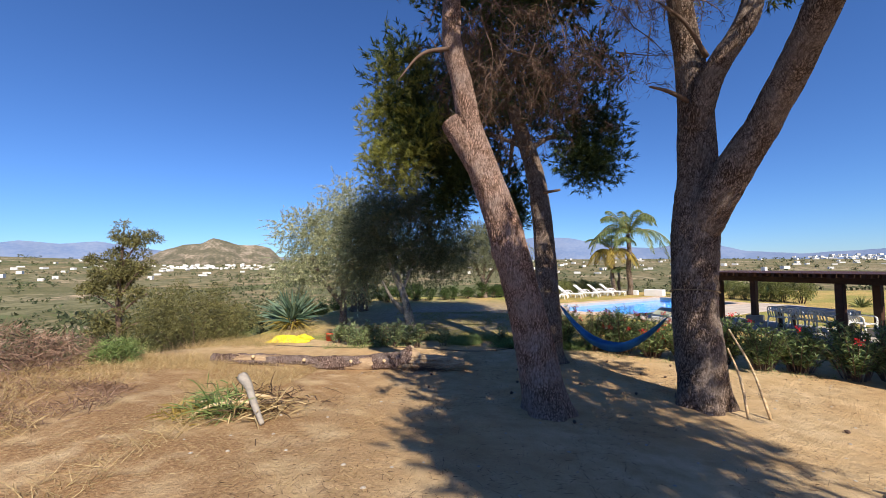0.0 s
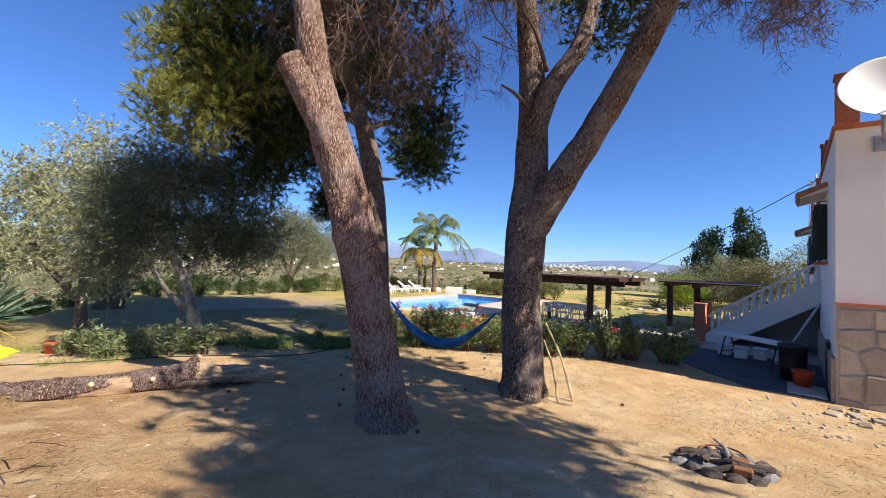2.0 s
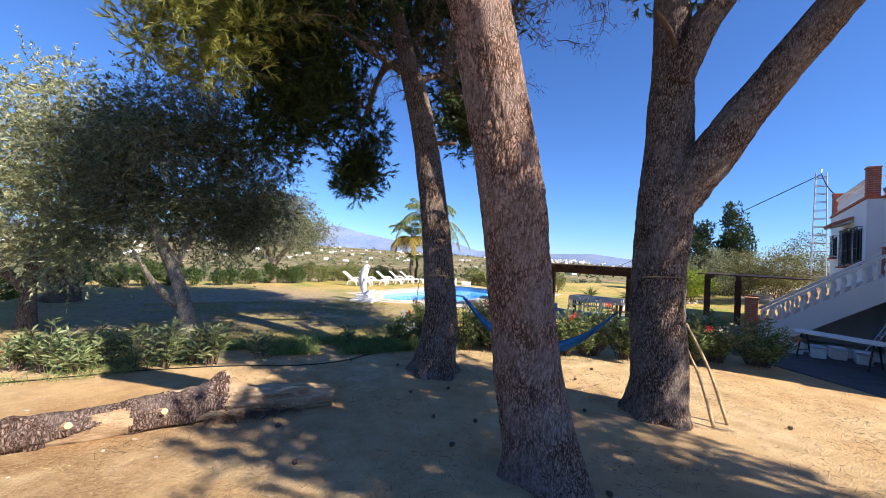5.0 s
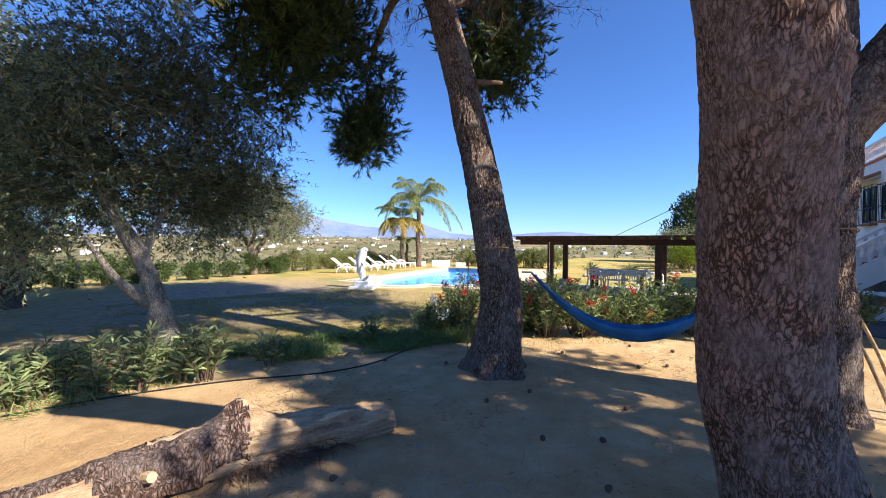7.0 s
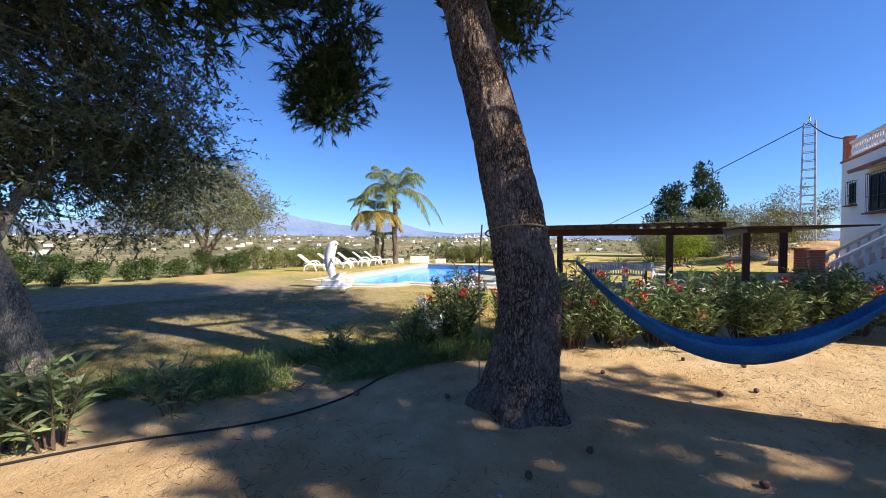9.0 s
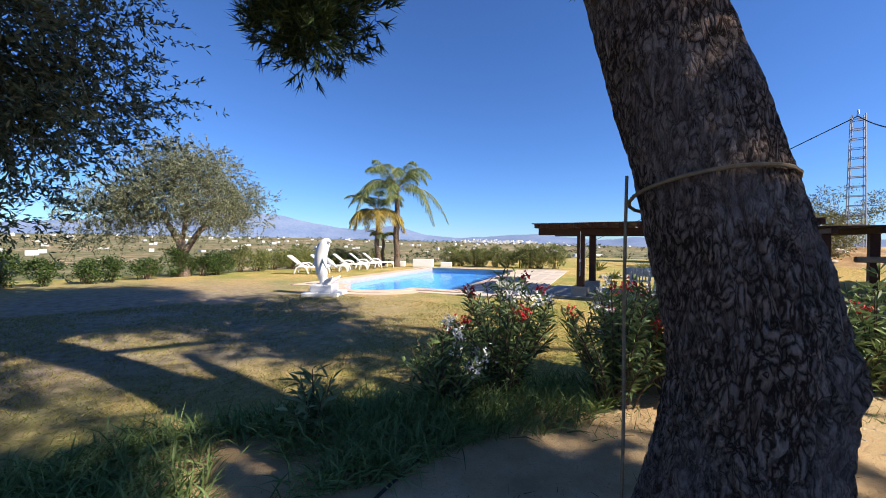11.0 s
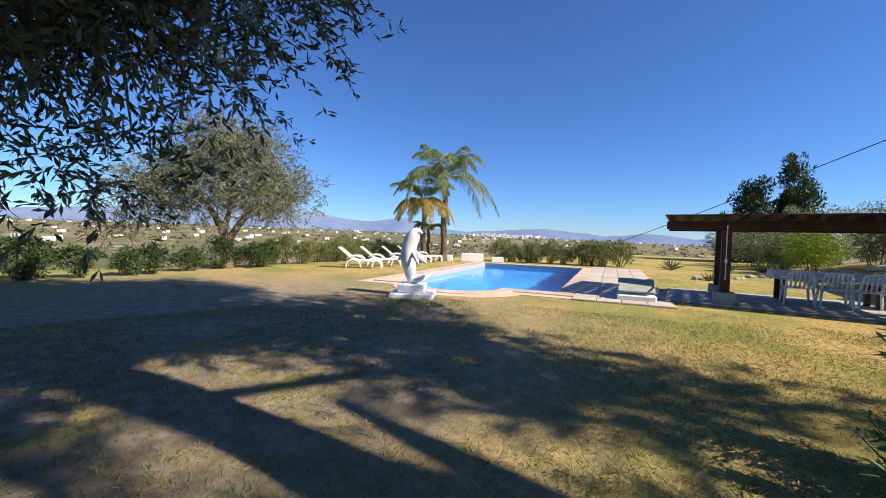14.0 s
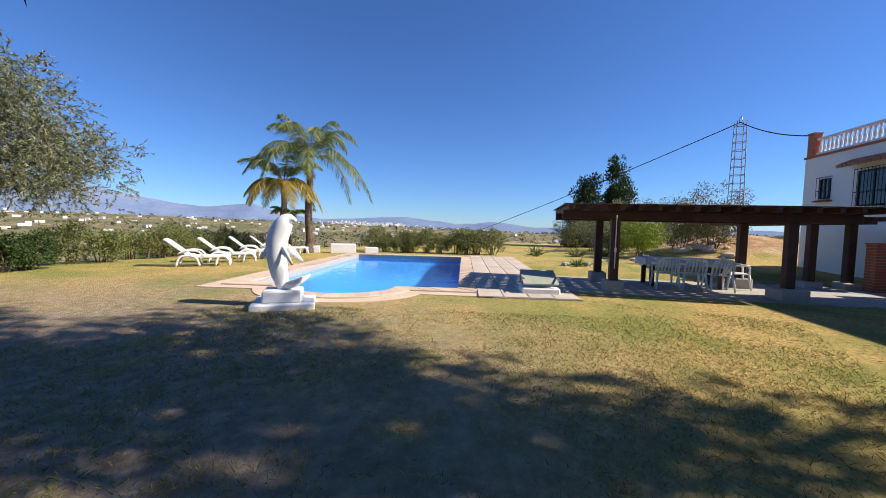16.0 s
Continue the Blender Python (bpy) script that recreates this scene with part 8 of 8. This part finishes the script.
for i in range(26):
    a, d = RNG.uniform(-58, -14), RNG.uniform(18, 70)
    x, y = d * math.sin(radians(a)), d * math.cos(radians(a))
    if x > -10.5:
        continue
    s = RNG.uniform(0.9, 1.8)
    shrub("broom_bush", "grey green scrub bush on the falling slope", (x, y, gz(x, y)), [(0, 0, s * 0.7, s, s, s * 0.6), (s * 0.6, 0, s * 0.5, s * 0.6, s * 0.6, s * 0.4)], 2300, M["scrub" if i % 3 else "hedge_far"], 0.16, 0.06, "shrub", "bank shrubs", 0.3, 35, 0.9, 6)


def brushwood():
    b_ = tagged(empty("brushwood_heap", (-8.6, 7.0, gz(-8.6, 7.0))), "heap of dead brown brushwood on the bank", "brushwood", kind="stuff")
    n = 17000
    c, d = in_clumps([(0, 0, 0.2, 1.8, 1.2, 0.9), (-1.5, -1.2, 0.2, 1.4, 1.2, 0.85), (0.3, 1.5, 0.1, 1.1, 1.0, 0.6), (-0.4, -2.4, 0.2, 1.4, 1.2, 0.7)], n, 0.3)
    c[:, 2] = np.maximum(c[:, 2], -0.05)
    blades("dry_sprigs", c, d * 0.5 + RNG.normal(size=c.shape), RNG.uniform(0.1, 0.3, n), 0.016, M["brush"], b_)
    b = Build()
    for k in range(160):
        p = c[k * 20]
        q = p + RNG.normal(size=3) * np.array([0.5, 0.5, 0.25])
        b.tube([tuple(p), tuple((p + q) / 2 + RNG.normal(size=3) * 0.05), tuple(q)], [0.012, 0.009, 0.004], 4, False)
    b.done("twigs", M["twig"], b_)


brushwood()


def scatter(name, label, n, area, length, width, m, up, drop=0.0, keep=None, category="grass", segs=1):
    """Blades strewn over a stretch of ground."""
    x, y = RNG.uniform(area[0], area[1], n), RNG.uniform(area[2], area[3], n)
    if keep is not None:
        k = keep(x, y)
        x, y = x[k], y[k]
    n = len(x)
    root = np.stack([x, y, land(x, y) + 0.004], 1)
    way = RNG.normal(size=(n, 3)) * np.array([1, 1, 0.3])
    way[:, 2] = np.abs(way[:, 2]) + up
    ob = blades(name, root, way, RNG.uniform(0.6, 1.3, n) * length, width, m, None, drop, segs)
    return tagged(ob, label, category, kind="stuff")


def field(sx, sy, cut, ox=0.0):
    return lambda x, y: (noise_field(x * sx + ox, y * sy) + RNG.uniform(-0.25, 0.25, len(x))) > cut


def no_pool(x, y):
    u, v = pool_uv(x, y)
    return ~((u > -2.4) & (u < POOL_L + 1.2) & (v > -2.8) & (v < POOL_W + 1.2))


scatter("straw_tufts", "bleached dry grass on the bank", 34000, (-10, -3.0, 2.5, 10.5), 0.24, 0.007, M["straw"], 0.7, 0.1, field(0.55, 0.55, 0.02))
scatter("straw_tufts", "bleached tall grass round the bushes", 16000, (-11.5, -5.0, 8.5, 15), 0.34, 0.008, M["straw"], 1.1, 0.1, field(0.6, 0.6, 0.0, 5))
scatter("straw_litter", "straw and dead needles on the bare earth", 15000, (-6, 2.5, 1.0, 9.0), 0.09, 0.005, M["straw"], 0.04, 0.0, field(0.9, 0.9, 0.05, 9))
scatter("needle_litter", "fallen pine needles and twigs under the pines", 17000, (-2, 8.5, 2.5, 12.2), 0.08, 0.005, M["deadneedle"], 0.03, 0.0, field(0.8, 0.8, 0.05, 2))
scatter("lawn_tufts", "coarse straw coloured tufts in the lawn", 45000, (-2.5, 9.5, 12.6, 21), 0.075, 0.008, M["straw_lawn"], 0.5, 0.1, lambda x, y: field(3.1, 3.1, 0.12, 8)(x, y) & no_pool(x, y) & (x * 0.28 + y > 13.8))
scatter("lawn_blades", "short patchy lawn grass", 80000, (-2.5, 9.5, 12.4, 21), 0.055, 0.008, M["grass"], 0.75, 0.1, lambda x, y: field(0.7, 0.7, -0.12, 4)(x, y) & no_pool(x, y) & (x * 0.28 + y > 13.6))
scatter("tall_grass", "tall green grass under the oleanders", 9000, (1.6, 5.8, 11.3, 13.2), 0.34, 0.011, M["weed"], 1.2, 0.3, lambda x, y: field(1.2, 1.2, -0.05, 7)(x, y) & (y + 0.55 * x > 13.25) & (y + 0.55 * x < 14.45), segs=2)
scatter("tall_grass", "rank green weeds in the pine's shade", 15000, (-0.6, 3.2, 11.7, 13.7), 0.32, 0.013, M["weed"], 1.0, 0.35, lambda x, y: field(1.1, 1.1, 0.0, 3)(x, y) & (y + 0.35 * x > 12.45) & (y + 0.35 * x < 13.75), segs=2)
scatter("tall_grass", "sparse green weeds between the young oleanders", 2500, (-3.8, 0.2, 12.0, 13.4), 0.26, 0.01, M["weed"], 1.0, 0.3, field(1.1, 1.1, 0.1, 3), segs=2)
scatter("dry_brush", "reddish dead brush and straw on the bank", 9000, (-7.5, -3.3, 2.6, 6.5), 0.26, 0.009, M["brush"], 0.5, 0.2, lambda x, y: field(0.7, 0.7, 0.0, 12)(x, y) & (x < -2.2 - 0.45 * y), segs=2)
scatter("tall_grass", "green grass at the hedge's foot", 2600, (3.4, 9.5, 8.2, 11.6), 0.13, 0.007, M["weed"], 0.9, 0.1, lambda x, y: np.abs((y - 10.45) + 0.69 * (x - 5)) < 0.35)
scatter("tall_grass", "green grass behind the yellow sheet", 3000, (-8, -4.2, 12.3, 14.3), 0.12, 0.007, M["weed"], 0.9, 0.1, field(0.8, 0.8, 0.0, 1))


def pebbles():
    b = Build()
    for k in range(420):
        if k < 260:
            x, y = RNG.uniform(-3, 9), RNG.uniform(2.5, 11)
            s = RNG.uniform(0.008, 0.028)
        else:
            x, y = RNG.normal(9.0, 1.1), RNG.normal(3.4, 0.9)
            s = RNG.uniform(0.012, 0.05)
        if x > 10.0:
            continue
        rock(b, (x, y, gz(x, y, -0.004)), (s, s * 0.8, s * 0.7), k)
    tagged(b.done("gravel", M["rock"]), "pale pebbles and rubble strewn on the earth", "gravel", kind="stuff")
    for k in range(22):
        x, y = RNG.uniform(-1, 6), RNG.uniform(5.5, 11.5)
        c = Build().lathe([(0.008, 0), (0.024, 0.012), (0.028, 0.03), (0.018, 0.055), (0.004, 0.07)], (0, 0, 0), 8).done("pine_cone", M["twig"])
        c.matrix_world = pose(x, y, gz(x, y, 0.02), 80, 0, 57 * k)
        tagged(c, "fallen brown pine cone on the earth", "pine cone", "fallen cones")
    for k in range(9):
        x, y = 9.25 + 0.22 * k + RNG.normal() * 0.1, 3.75 + RNG.normal() * 0.2
        if k > 3:
            x, y = x - 1.0, y - 0.5
        s = Build().box((0, 0, 0.02), (RNG.uniform(0.12, 0.28), RNG.uniform(0.1, 0.2), 0.05), 0, 0.008).done("broken_tile", M["stone"])
        s.matrix_world = pose(x, y, gz(x, y), RNG.uniform(-12, 12), RNG.uniform(-12, 12), 50 * k)
        tagged(s, "broken paving piece at the house wall", "rubble", "broken pieces")


pebbles()
